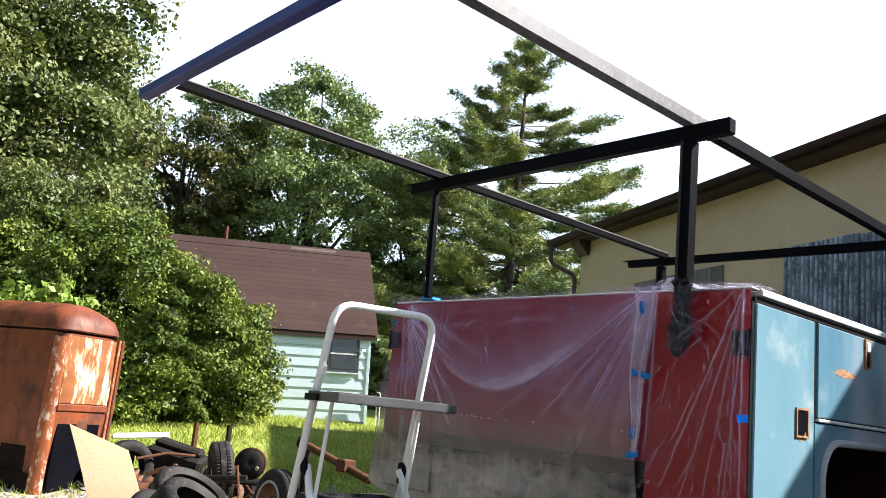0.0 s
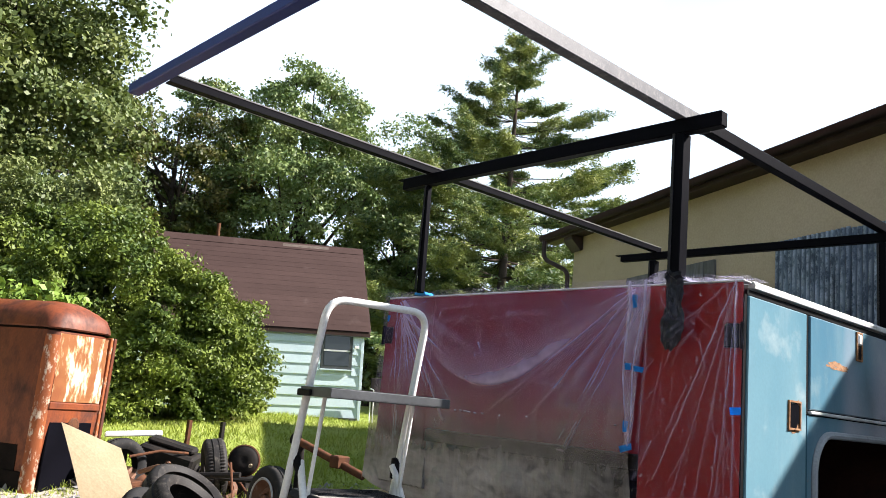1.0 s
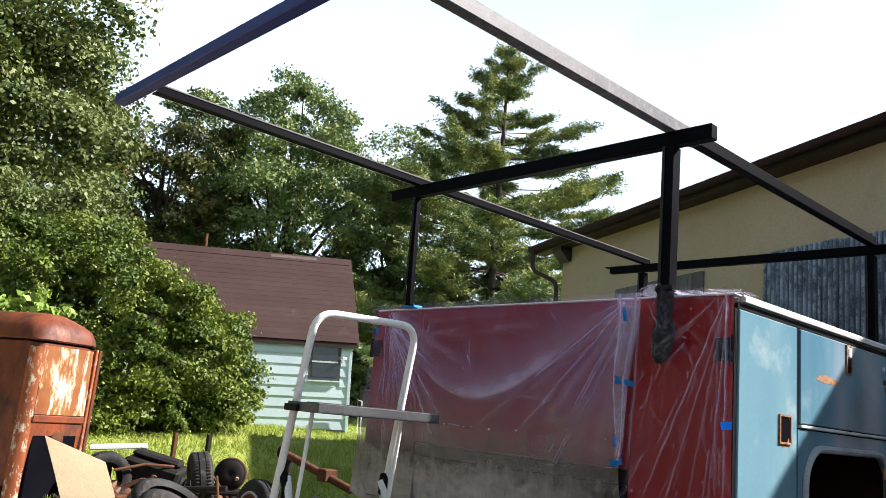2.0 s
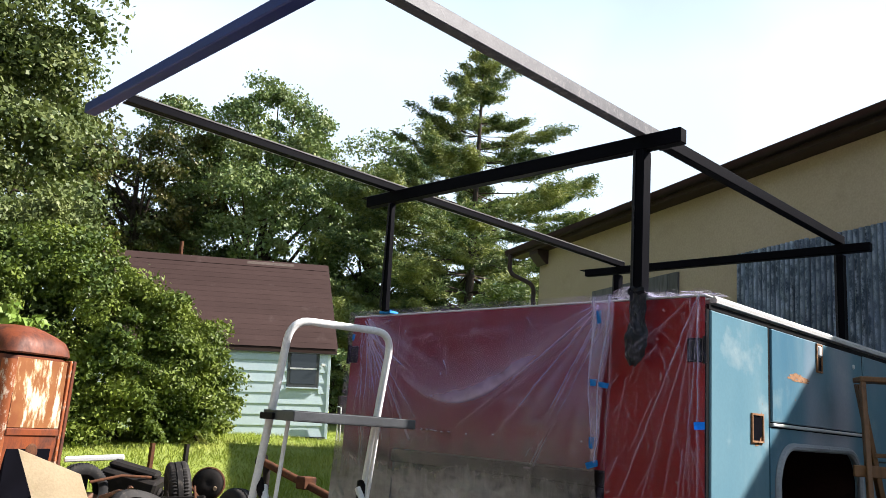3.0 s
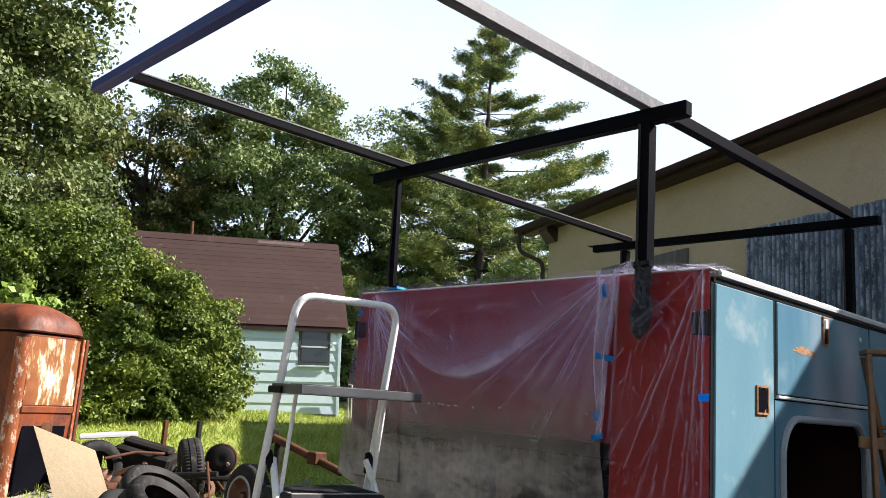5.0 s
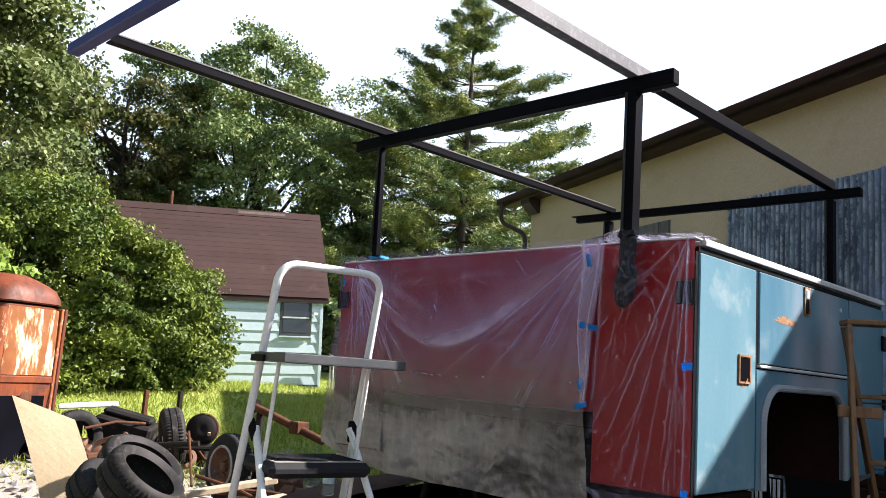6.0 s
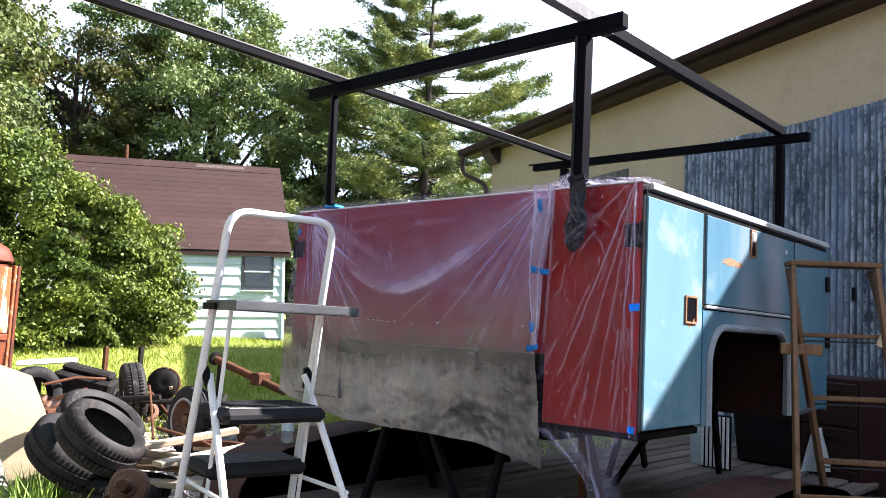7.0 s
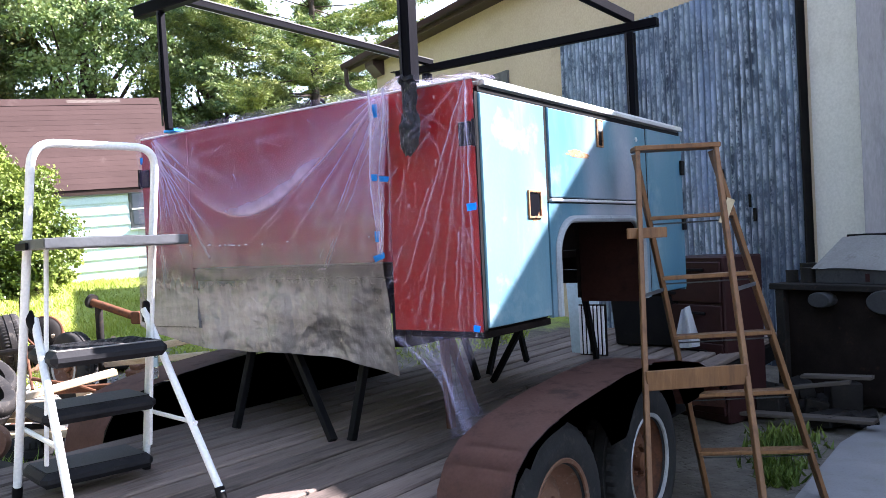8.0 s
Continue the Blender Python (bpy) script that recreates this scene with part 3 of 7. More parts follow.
wall_w = part("wall_west", wbox(3.62, 16.0, -0.25, 0.0, -0.3, 4.88), M["pale_wall"])
tagged(wall_w, "workshop wall beside the metal door, its brighter look painted in", "wall", kind="structure")
tagged(part("wall_back", wbox(-5.6, 16.0, -9.0, -8.75, -0.3, 4.88), M["cream"]), "plain cream back wall of the workshop", "wall", kind="structure")
tagged(part("wall_end", wbox(-5.6, -5.35, -8.75, -0.25, -0.3, 4.88), M["cream"]), "cream end wall of the workshop", "wall", kind="structure")
tagged(part("wall_end_far", wbox(15.75, 16.0, -8.75, -0.25, -0.3, 4.88), M["cream"]), "cream far end wall of the workshop", "wall", kind="structure")
roof = thing("roof", on_wall(4, -4, 4.75), "dark low-pitched workshop roof with deep eaves", "roof", kind="structure")
slab = [(0.27, 5.04), (-4.5, 6.1), (-9.3, 5.04), (-9.3, 4.94), (-4.5, 5.98), (0.27, 4.94)]
bm = prism(slab, "x", -6.4, 17.0)
bm.transform(WALL_M)
part("roof_slab", bm, M["roof_far"], roof)
part("soffit", wbox(-6.4, 17.0, 0.0, 0.246, 4.885, 4.905), M["gutter"], roof, "dark brown soffit boards")
part("fascia", wbox(-6.42, 17.0, 0.25, 0.274, 4.87, 5.03, 0.004), M["gutter"], roof, "dark brown fascia")
gut = sheet(lambda u, v: on_wall(-6.46 + 23.46 * u, 0.325 + 0.05 * math.cos(math.pi * (1 + v)), 5.03 - 0.12 * math.sin(math.pi * v)), 1, 10)
bmesh.ops.solidify(gut, geom=gut.faces[:], thickness=0.006)
part("gutter", gut, M["gutter"], roof, "half-round dark gutter", True)
part("bracket", prism([(0.004, 4.62), (0.05, 4.60), (0.24, 4.80), (0.24, 4.88), (0.004, 4.88)], "x", -5.60, -5.25), M["gutter"], roof, "dark eave bracket").data.transform(WALL_M)
down = thing("downspout", on_wall(-5.7, 0.1, 0), "dark bent downspout at the workshop corner", "downspout")
part("pipe", tube(arc_path([on_wall(-6.3, 0.32, 4.93), on_wall(-6.3, 0.32, 4.55), on_wall(-5.68, 0.07, 4.25), on_wall(-5.68, 0.07, 0.15)], 0.16), 0.045, 10), M["gutter"], down, smooth=True)
for z in (1.2, 2.8):
    part("strap", wbox(-5.75, -5.61, -0.02, 0.13, z, z + 0.03), M["gutter"], down)

# corrugated sliding door
door = thing("sliding_door", on_wall(1.9, 0.1, 0.05), "large sliding door of weathered corrugated galvanised sheets", "door")
n_sheets, door_w, door_top = 6, 3.55, 3.87
for k in range(n_sheets):
    s0, s1 = 0.10 + k * (door_w - 0.1) / n_sheets - 0.02, 0.10 + (k + 1) * (door_w - 0.1) / n_sheets + 0.02
    nu = 64
    off = 0.075 + 0.008 * (k % 2)
    top = door_top + random.uniform(-0.03, 0.03)
    bm = sheet(lambda u, v: on_wall(s0 + (s1 - s0) * u, off + 0.015 * math.sin(2 * math.pi * (s0 + (s1 - s0) * u) / 0.076) + 0.006 * math.sin(v * 9 + k), 0.06 + (top - 0.06) * v), nu, 8)
    bmesh.ops.solidify(bm, geom=bm.faces[:], thickness=0.001)
    ob = part("metal_sheet", bm, M["galv"], door, smooth=True)
    pts = np.empty(len(ob.data.vertices) * 3, dtype=np.float32)
    ob.data.vertices.foreach_get("co", pts)
    along = (pts.reshape(-1, 3) - np.array(WP)) @ np.array(WE)
    ob.data.attributes.new("crest", "FLOAT", "POINT").data.foreach_set("value", np.clip(0.5 + 0.8 * np.sin(2 * math.pi * along / 0.076), 0, 1).astype(np.float32))
for z in (0.5, 2.0, 3.6):
    part("rail", wbox(0.12, door_w, 0.012, 0.05, z, z + 0.09), M["grey_wood"], door)
part("edge_strip", wbox(door_w + 0.022, door_w + 0.042, 0.003, 0.11, 0.05, 3.88), M["black"], door, "black edge strip")
# black patches put the dark of torn holes into colour; no sheet is cut
for k, (s, z) in enumerate(((2.95, 1.62), (3.0, 1.48), (2.62, 1.9))):
    part("hole", wbox(s, s + 0.035, 0.092, 0.102, z, z + 0.13), M["black"], door, "black patch drawn as a torn hole")
grey_door = thing("plank_door", on_wall(-3, 0.05, 0.05), "dark grey weathered plank door in the workshop wall", "door")
for k in range(10):
    s = -3.55 + k * 0.235
    part("plank", wbox(s, s + 0.225, 0.004, 0.04 + 0.004 * (k % 3), 0.06, 3.86), M["grey_wood"], grey_door)
post_w = thing("wall_pilaster", on_wall(4.4, 0.1, 0), "stained mauve grey pilaster on the workshop wall", "pilaster", kind="structure")
part("pilaster_face", wbox(4.19, 4.75, 0.004, 0.16, -0.1, 4.6, 0.01), M["pilaster"], post_w)

DECK = 0.52
# ---- service body on the trailer ----
TOP, BOT, WID, LEN = 2.06, 1.05, 2.21, 2.33
service = thing("service_body", (-1.1, 1.15, BOT), "red and blue utility truck service body raised on sawhorses", "truck body")
# the headboard, its flanges and the two end panels
head = box((-1.804, 0.0, 1.34), (-0.453, 0.035, TOP - 0.009), 0.001)
part("headboard", head, M["red_dark"], service, "dull maroon red headboard")
part("top_flange", box((-WID + 0.005, -0.006, TOP - 0.008), (0.0, 0.06, TOP), 0.003), M["cap"], service, "pale folded top flange")
part("floor_edge", box((-1.80, 0.006, 1.27), (-0.455, 0.05, 1.335), 0.004), M["under"], service)
for name, x0, x1 in (("end_panel", -0.452, -0.006), ("end_panel", -WID, -1.805)):
    part(name, box((x0, 0.0, BOT), (x1, 0.005 if x1 > -1 else 0.03, TOP - 0.009), 0.002), M["red"] if x1 > -1 else M["red_dark"], service, "glossy red end panel" if x1 > -1 else "dull maroon end panel")
part("bed_floor", box((-1.80, 0.06, 1.29), (-0.42, LEN, 1.33)), M["under"], service, "dark bed floor")
# inner sides take near black for the shade of the recess
for x0, x1, y0, y1, z0 in ((-0.42, -0.40, 0.06, 0.60, BOT), (-0.42, -0.40, 0.601, 1.66, 1.335), (-0.42, -0.40, 1.661, LEN, BOT), (-1.81, -1.79, 0.06, LEN, 1.335)):
    part("inner_side", box((x0, y0, z0), (x1, y1, TOP - 0.03)), M["under"], service, "inner bed side coloured dark for its shade")
# compartments on the blue side
part("compartment_top", box((-0.42, 0.062, TOP - 0.03), (-0.012, LEN, TOP - 0.004), 0.006), M["cap"], service, "pale compartment top")
part("compartment_top", box((-WID, 0.062, TOP - 0.03), (-1.80, LEN, TOP - 0.004), 0.006), M["cap"], service, "pale compartment top")
cap_bm = prism([(-0.012, TOP - 0.026), (0.012, TOP - 0.026), (0.014, TOP - 0.010), (0.004, TOP + 0.003), (-0.012, TOP + 0.003)], "y", 0.062, LEN)
part("drip_edge", cap_bm, M["cap"], service, "bright aluminium drip edge")
part("compartment_wall", box((-0.395, 0.05, BOT), (-0.02, 0.07, TOP - 0.035)), M["under"], service)
part("compartment_wall", box((-0.395, 0.575, BOT + 0.02), (-0.03, 0.60, 1.56)), M["under"], service)
part("wheel_tub_wall", box((-0.395, 1.66, BOT - 0.02), (-0.03, 1.68, 1.56)), M["tub"], service, "dark rusty wheel tub")
part("compartment_floor", box((-0.395, 0.05, BOT), (-0.03, 0.575, BOT + 0.02)), M["under"], service)
part("compartment_floor", box((-0.395, 1.68, BOT), (-0.03, LEN - 0.02, BOT + 0.02)), M["under"], service)
part("wheel_tub_top", box((-0.395, 0.602, 1.525), (-0.03, 1.658, 1.545)), M["under"], service)
part("rear_panel", box((-0.41, LEN - 0.02, BOT), (-0.004, LEN, TOP - 0.035)), M["blue"], service)
part("far_side", box((-WID + 0.002, 0.035, BOT), (-WID + 0.02, LEN, TOP - 0.035)), M["blue"], service, "faded blue outer side")


def arch(y0, y1, ztop, r, n=8):
    pts = [(y0, BOT)]
    for cx, a0 in ((y0 + r, math.pi), (y1 - r, math.pi / 2)):
        pts += [(cx + r * math.cos(a0 - math.pi / 2 * k / n), ztop - r + r * math.sin(a0 - math.pi / 2 * k / n)) for k in range(n + 1)]
    return pts + [(y1, BOT)]


def handle_plate(y, z, w, h):
    """A recessed paddle latch with its surround, on the blue side."""
    ring = bmesh.new()
    for a, b in (((y - w, z - h), (y - w + 0.008, z + h)), ((y + w - 0.008, z - h), (y + w, z + h)), ((y - w + 0.008, z - h), (y + w - 0.008, z - h + 0.008)), ((y - w + 0.008, z + h - 0.008), (y + w - 0.008, z + h))):
        add(ring, box((0.004, a[0], a[1]), (0.014, b[0], b[1])))
    return ring


# black strips put the shade of the door gaps into colour
for y0, y1, z0, z1 in ((0.006, 0.027, BOT + 0.005, TOP - 0.057), (0.558, 0.585, 1.575, TOP - 0.057), (1.737, 1.761, BOT + 0.02, TOP - 0.057)):
    part("door_gap_dark", box((-0.018, y0, z0), (-0.002, y1, z1)), M["black"], service, "black strip giving the door gap its shade")
part("door_gap_dark", box((-0.018, 0.03, TOP - 0.0555), (-0.003, LEN - 0.02, TOP - 0.0345)), M["black"], service, "black strip giving the door gap its shade")
# first tall door, horizontal door, quarter panel with the wheel opening, rear tall door
d1 = part("door", box((-0.02, 0.030, BOT + 0.012), (0.006, 0.553, TOP - 0.060), 0.004), M["blue_b"], service, "faded pale blue compartment door")
# latch holes are flat black patches; their inner shade is only colour
part("latch_hole", prism([(0.386, 1.528), (0.398, 1.510), (0.430, 1.506), (0.438, 1.494), (0.452, 1.508), (0.463, 1.524), (0.480, 1.53), (0.477, 1.60), (0.452, 1.612), (0.410, 1.606), (0.395, 1.614), (0.383, 1.598), (0.390, 1.57)], "x", 0.0085, 0.0095), M["rack"], d1, "black patch painted for the dark latch hole")
part("latch_surround", handle_plate(0.432, 1.560, 0.056, 0.060), M["rust"], d1, "rusted latch surround")
smear = bmesh.new()
rng = np.random.default_rng(15)
for cy, cz, ry, rz in ((0.480, 1.575, 0.024, 0.045), (0.392, 1.515, 0.022, 0.026), (0.432, 1.498, 0.030, 0.014), (0.475, 1.51, 0.018, 0.02)):
    ring = [(cy + ry * rng.uniform(0.6, 1.2) * math.cos(a), cz + rz * rng.uniform(0.6, 1.2) * math.sin(a)) for a in np.linspace(0, 2 * math.pi, 16)[:-1]]
    smear.faces.new([smear.verts.new((0.0068 + 0.00004 * len(smear.faces), a, b)) for a, b in ring])
part("rust_patch", smear, M["rust"], d1, "rust eaten into the paint round the hole")
d2 = part("door", box((-0.02, 0.590, 1.594), (0.006, 1.732, TOP - 0.060), 0.004), M["blue"], service, "blue horizontal compartment door")
part("latch_surround", handle_plate(1.127, 1.925, 0.034, 0.070), M["rust"], d2, "rusted latch surround")
part("latch_hole", box((0.0065, 1.103, 1.862), (0.009, 1.151, 1.93)), M["black"], d2, "black patch painted for the dark latch hole")
part("latch_paddle", box((0.0065, 1.105, 1.932), (0.018, 1.149, 1.985), 0.006), M["cap"], d2, "bright latch paddle")
rng = np.random.default_rng(5)
streak = bmesh.new()
for k, (cy, cz, ry, rz) in enumerate(((0.86, 1.812, 0.085, 0.013), (0.93, 1.806, 0.075, 0.010), (0.80, 1.800, 0.05, 0.007), (0.90, 1.793, 0.10, 0.006))):
    ring = [(cy + ry * rng.uniform(0.85, 1.1) * math.cos(a), cz + rz * rng.uniform(0.6, 1.2) * math.sin(a)) for a in np.linspace(0, 2 * math.pi, 25)[:-1]]
    streak.faces.new([streak.verts.new((0.0068 + 0.00005 * k, a, b)) for a, b in ring])
part("rust_streak", streak, M["rust"], d2, "orange rust streak")
part("lip", box((-0.02, 0.59, 1.574), (0.012, 1.73, 1.588), 0.003), M["cap"], service, "bright door lip")
outer = [(0.572, BOT), (0.572, 1.568), (1.742, 1.568), (1.742, BOT)]
quarter = prism(arch(0.632, 1.645, 1.492, 0.17)[::-1] + outer, "x", -0.02, 0.002)
part("quarter_panel", quarter, M["blue"], service, "blue quarter panel round the wheel opening")
trim_path = [Vector((0.008, a, b)) for a, b in arch(0.630, 1.647, 1.494, 0.172)]
part("wheel_trim", tube(trim_path, 0.017, 8), M["grey_trim"], service, "pale grey wheel opening trim", True)
d3 = part("door", box((-0.02, 1.762, BOT + 0.012), (0.006, LEN - 0.012, TOP - 0.056), 0.006), M["blue"], service, "blue rear compartment door")
for z in (1.76, 1.42):
    part("hinge", box((0.007, LEN - 0.06, z), (0.022, LEN - 0.01, z + 0.09), 0.004), M["black"], d3, "black hinge")
part("badge", lathe([(0.0, 0.006), (0.012, 0.005), (0.013, 0.0)], 12, Matrix.Translation((0.006, 1.60, 1.93)) @ Matrix.Rotation(math.pi / 2, 4, "Y")), M["cap"], d2, "small round plate")
hin = box((-0.075, -0.014, 1.79), (-0.012, -0.001, 1.885), 0.004)
part("hinge", add(hin, tube([(0.003, -0.012, 1.785), (0.003, -0.012, 1.89)], 0.011, 8)), M["black"], service, "black strap hinge")
hin = box((-WID + 0.01, -0.014, 1.79), (-WID + 0.07, -0.001, 1.885), 0.004)
part("hinge", add(hin, tube([(-WID - 0.004, -0.012, 1.785), (-WID - 0.004, -0.012, 1.89)], 0.011, 8)), M["black"], service, "black strap hinge")
part("sill", box((-0.395, 0.03, BOT - 0.03), (-0.012, 0.57, BOT - 0.001), 0.004), M["under"], service, "dark lower sill")
# added dark rails fill the gap below the bed floor, standing in for shade
for x, y1 in ((-1.72, LEN - 0.05), (-0.52, 0.55)):
    part("gap_rail", box((x, 0.06, 0.965), (x + 0.075, y1, 1.199), 0.004), M["under"], service, "dark rail added to fill the gap under the bed")
for y in (0.35, 1.2, 2.05):
    part("cross_member", box((-1.9, y, 1.2), (-0.3, y + 0.06, 1.285)), M["under"], service)

# ---- overhead rack ----
rack = thing("overhead_rack", (-1.15, 0.3, TOP), "black steel overhead rack bolted to the truck body", "ladder rack")
ZC = 2.76
XL, XR = -1.895, -0.272
for x in (XL, XR):
    for y, z0 in ((-0.048, TOP + 0.01), (LEN - 0.06, TOP)):
        w, d = (0.034, 0.034) if x == XL and y < 0 else (0.05, 0.062)
        po = part("post", beam((x - (0.012 if x == XL and y < 0 else 0), y, ZC - 0.066), (x + (0.012 if x == XL and y < 0 else 0), y, z0), w, d, 0.004, (0, 1, 0)), M["rack"], rack)
        part("post_lip", beam((x - w / 2 + 0.006, y - d / 2 - 0.0035, ZC - 0.068), (x - w / 2 + 0.006, y - d / 2 - 0.0035, z0 + 0.02), 0.012, 0.006, 0.001, (0, 1, 0)), M["rack_top"], po, "worn channel lip")


def bracket_rag(u, v):
    """Black sheeting wrapped round the post foot, running down and curling to a hooked end."""
    w = (0.040 if v < 0.45 else 0.040 + 0.012 * math.sin((v - 0.45) * 5.7)) * (1.0 if v < 0.86 else max(0.3, 1 - (v - 0.86) * 4.5))
    w += 0.006 * noise.noise(Vector((v * 7, 2.0, 0.4)))
    z = TOP + 0.03 - 0.32 * v + 0.012 * noise.noise(Vector((u * 4, v * 3, 9.0)))
    x = XR + 0.002 - 0.006 * v - 0.03 * max(0, v - 0.6) + (u - 0.5) * 2 * w
    y = -0.082 if v < 0.06 else -0.06
    return (x, y - 0.020 * abs(noise.noise(Vector((u * 2.6, v * 5.5, 3.0)))) - 0.012 * math.sin(math.pi * u) - 0.006 * noise.noise(Vector((u * 9, v * 17, 1.0))), z)


rag = sheet(bracket_rag, 16, 36)
bmesh.ops.solidify(rag, geom=rag.faces[:], thickness=0.004)
part("bracket", rag, M["rag"], rack, "crumpled black wrapping round the post foot", True)
for y, x0, x1, h in ((-0.048, -2.11, -0.078, 0.066), (LEN - 0.05, -2.195, -0.092, 0.055)):
    bar = part("crossbar", beam((x0, y, ZC - h / 2), (x1, y, ZC - h / 2), 0.052, h, 0.004), M["rack"], rack)
    part("bar_flange", box((x0 - 0.045, y - 0.026, ZC - 0.006), (x0 - 0.001, y + 0.026, ZC - 0.001)), M["rack"], bar, "bare end flange")
part("rail", beam((-0.275, 0.10, ZC + 0.030), (-0.275, LEN - 0.03, ZC + 0.030), 0.05, 0.058, 0.004), M["rack"], rack, "black steel side rail")
part("rail_extension", beam((-0.275, -1.645, ZC + 0.030), (-0.275, 0.095, ZC + 0.030), 0.05, 0.058, 0.004), M["rail_grey"], rack, "scuffed grey rail extension")
part("weld_sleeve", beam((-0.275, 0.07, ZC + 0.030), (-0.275, 0.15, ZC + 0.030), 0.055, 0.063, 0.003), M["rack_top"], rack, "scuffed weld sleeve")
rail_l = prism([(-1.912, ZC + 0.002), (-1.864, ZC + 0.002), (-1.864, ZC + 0.042), (-1.870, ZC + 0.042), (-1.870, ZC + 0.008), (-1.912, ZC + 0.008)], "y", -1.645, LEN - 0.02)
rail_w = part("rail", rail_l, M["rack"], rack, "thin black steel angle side rail")
# thin lighter strips along both edges of the black angle
part("rail_edge", box((-1.916, -1.645, ZC + 0.001), (-1.9125, LEN - 0.02, ZC + 0.009), 0.0005), M["cap"], rail_w, "thin bright edge strip")
part("rail_edge", box((-1.8635, -1.645, ZC + 0.036), (-1.861, LEN - 0.02, ZC + 0.0425), 0.0005), M["rail_steel"], rail_w, "thin grey upper edge strip")
part("front_bar", beam((-2.20, -1.675, ZC + 0.028), (0.05, -1.675, ZC + 0.028), 0.055, 0.05, 0.005), M["rack_blue"], rack, "blue-black front cross tube")


# ---- plastic masking film and tape ----

def smooth_line(pts, n=4):
    """The same line through more points, rounded."""
    out = []
    for i in range(len(pts) - 1):
        p = [Vector(pts[max(0, min(len(pts) - 1, i + k))]) for k in (-1, 0, 1, 2)]
        for j in range(n):
            t = j / n
            q = 0.5 * (2 * p[1] + (p[2] - p[0]) * t + (2 * p[0] - 5 * p[1] + 4 * p[2] - p[3]) * t * t + (3 * p[1] - p[0] - 3 * p[2] + p[3]) * t ** 3)
            out.append((q.x, q.y))
    return tuple(out) + (tuple(pts[-1]),)


SWAG = smooth_line(((-2.02, 2.03), (-1.88, 1.85), (-1.70, 1.70), (-1.50, 1.615), (-1.30, 1.60), (-1.10, 1.655), (-0.90, 1.77), (-0.70, 1.91), (-0.50, 2.04)))


def near_line(x, z, a, b):
    """How far a point lies from the segment a to b, and how far along it."""
    dx, dz = b[0] - a[0], b[1] - a[1]
    f = max(0.0, min(1.0, ((x - a[0]) * dx + (z - a[1]) * dz) / (dx * dx + dz * dz)))
    return math.hypot(x - a[0] - dx * f, z - a[1] - dz * f), f


FOLDS_L = [((-0.49, 2.03), (-1.38, 1.42), 0.013, 0.75), ((-0.49, 2.02), (-1.10, 1.40), 0.012, 0.65), ((-0.48, 2.0), (-0.86, 1.37), 0.011, 0.7), ((-0.47, 1.97), (-0.68, 1.42), 0.010, 0.5), ((-0.50, 2.04), (-1.62, 1.60), 0.014, 0.35),
           ((-2.03, 2.03), (-1.66, 1.52), 0.012, 0.7), ((-2.03, 2.03), (-1.86, 1.38), 0.010, 0.7), ((-2.05, 2.03), (-1.42, 1.60), 0.013, 0.55), ((-2.1, 2.0), (-2.02, 1.15), 0.010, 0.6),
           ((-2.06, 2.0), (-2.14, 1.2), 0.009, 0.55), ((-1.62, 1.66), (-1.3, 1.58), 0.018, 0.35), ((-1.9, 1.86), (-1.55, 1.66), 0.012, 0.5), ((-1.05, 1.75), (-0.62, 1.74), 0.007, 0.25),
           ((-1.75, 1.98), (-0.70, 2.03), 0.010, 0.16), ((-1.55, 1.90), (-0.95, 1.96), 0.016, 0.14)]
FOLDS_R = [((-0.02, 2.05), (-0.36, 1.25), 0.007, 0.8), ((-0.02, 2.03), (-0.30, 1.12), 0.006, 0.6), ((-0.03, 2.0), (-0.20, 1.06), 0.006, 0.5), ((-0.02, 1.95), (-0.10, 1.06), 0.006, 0.7), ((-0.018, 2.05), (-0.022, 1.05), 0.008, 0.9),
           ((-0.05, 2.05), (-0.32, 1.80), 0.006, 0.5), ((-0.055, 2.05), (-0.055, 1.08), 0.006, 0.45), ((-0.40, 2.06), (-0.44, 1.4), 0.012, 0.6), ((-0.34, 1.72), (-0.40, 1.45), 0.006, 0.4)]


rs = np.random.default_rng(71)
FOLDS_R = [(a, b, w * 0.62, k * 0.72) for a, b, w, k in FOLDS_R]
for k in range(46):
    px, pz = rs.uniform(-0.44, -0.02), rs.uniform(1.08, 2.02)
    to = (Vector((px, pz)) - Vector((0.0, 2.12))).normalized() if rs.uniform() < 0.65 else Vector((rs.normal() * 0.4, -1)).normalized()
    ln = rs.uniform(0.04, 0.26)
    FOLDS_R.append(((px, pz), (px + to.x * ln, pz + to.y * ln), rs.uniform(0.002, 0.004), rs.uniform(0.10, 0.5)))


def crease_at(x, z, folds):
    c = 0.0
    for a, b, w, k in folds:
        d, f = near_line(x, z, a, b)
        c = max(c, k * math.exp(-(d / w) ** 2) * (1 - 0.6 * f))
    return c


def line_field(x, z, a, b, w, k, fade=0.6, above=None):
    """The whitening and painted sheen along one fold, over whole arrays of points."""
    dx, dz = b[0] - a[0], b[1] - a[1]
    f = np.clip(((x - a[0]) * dx + (z - a[1]) * dz) / (dx * dx + dz * dz), 0, 1)
    d = np.hypot(x - a[0] - dx * f, z - a[1] - dz * f)
    ww = w if above is None else np.where(z > a[1] + dz * f, above, w)
    return k * np.exp(-(d / ww) ** 2) * (1 - fade * f)


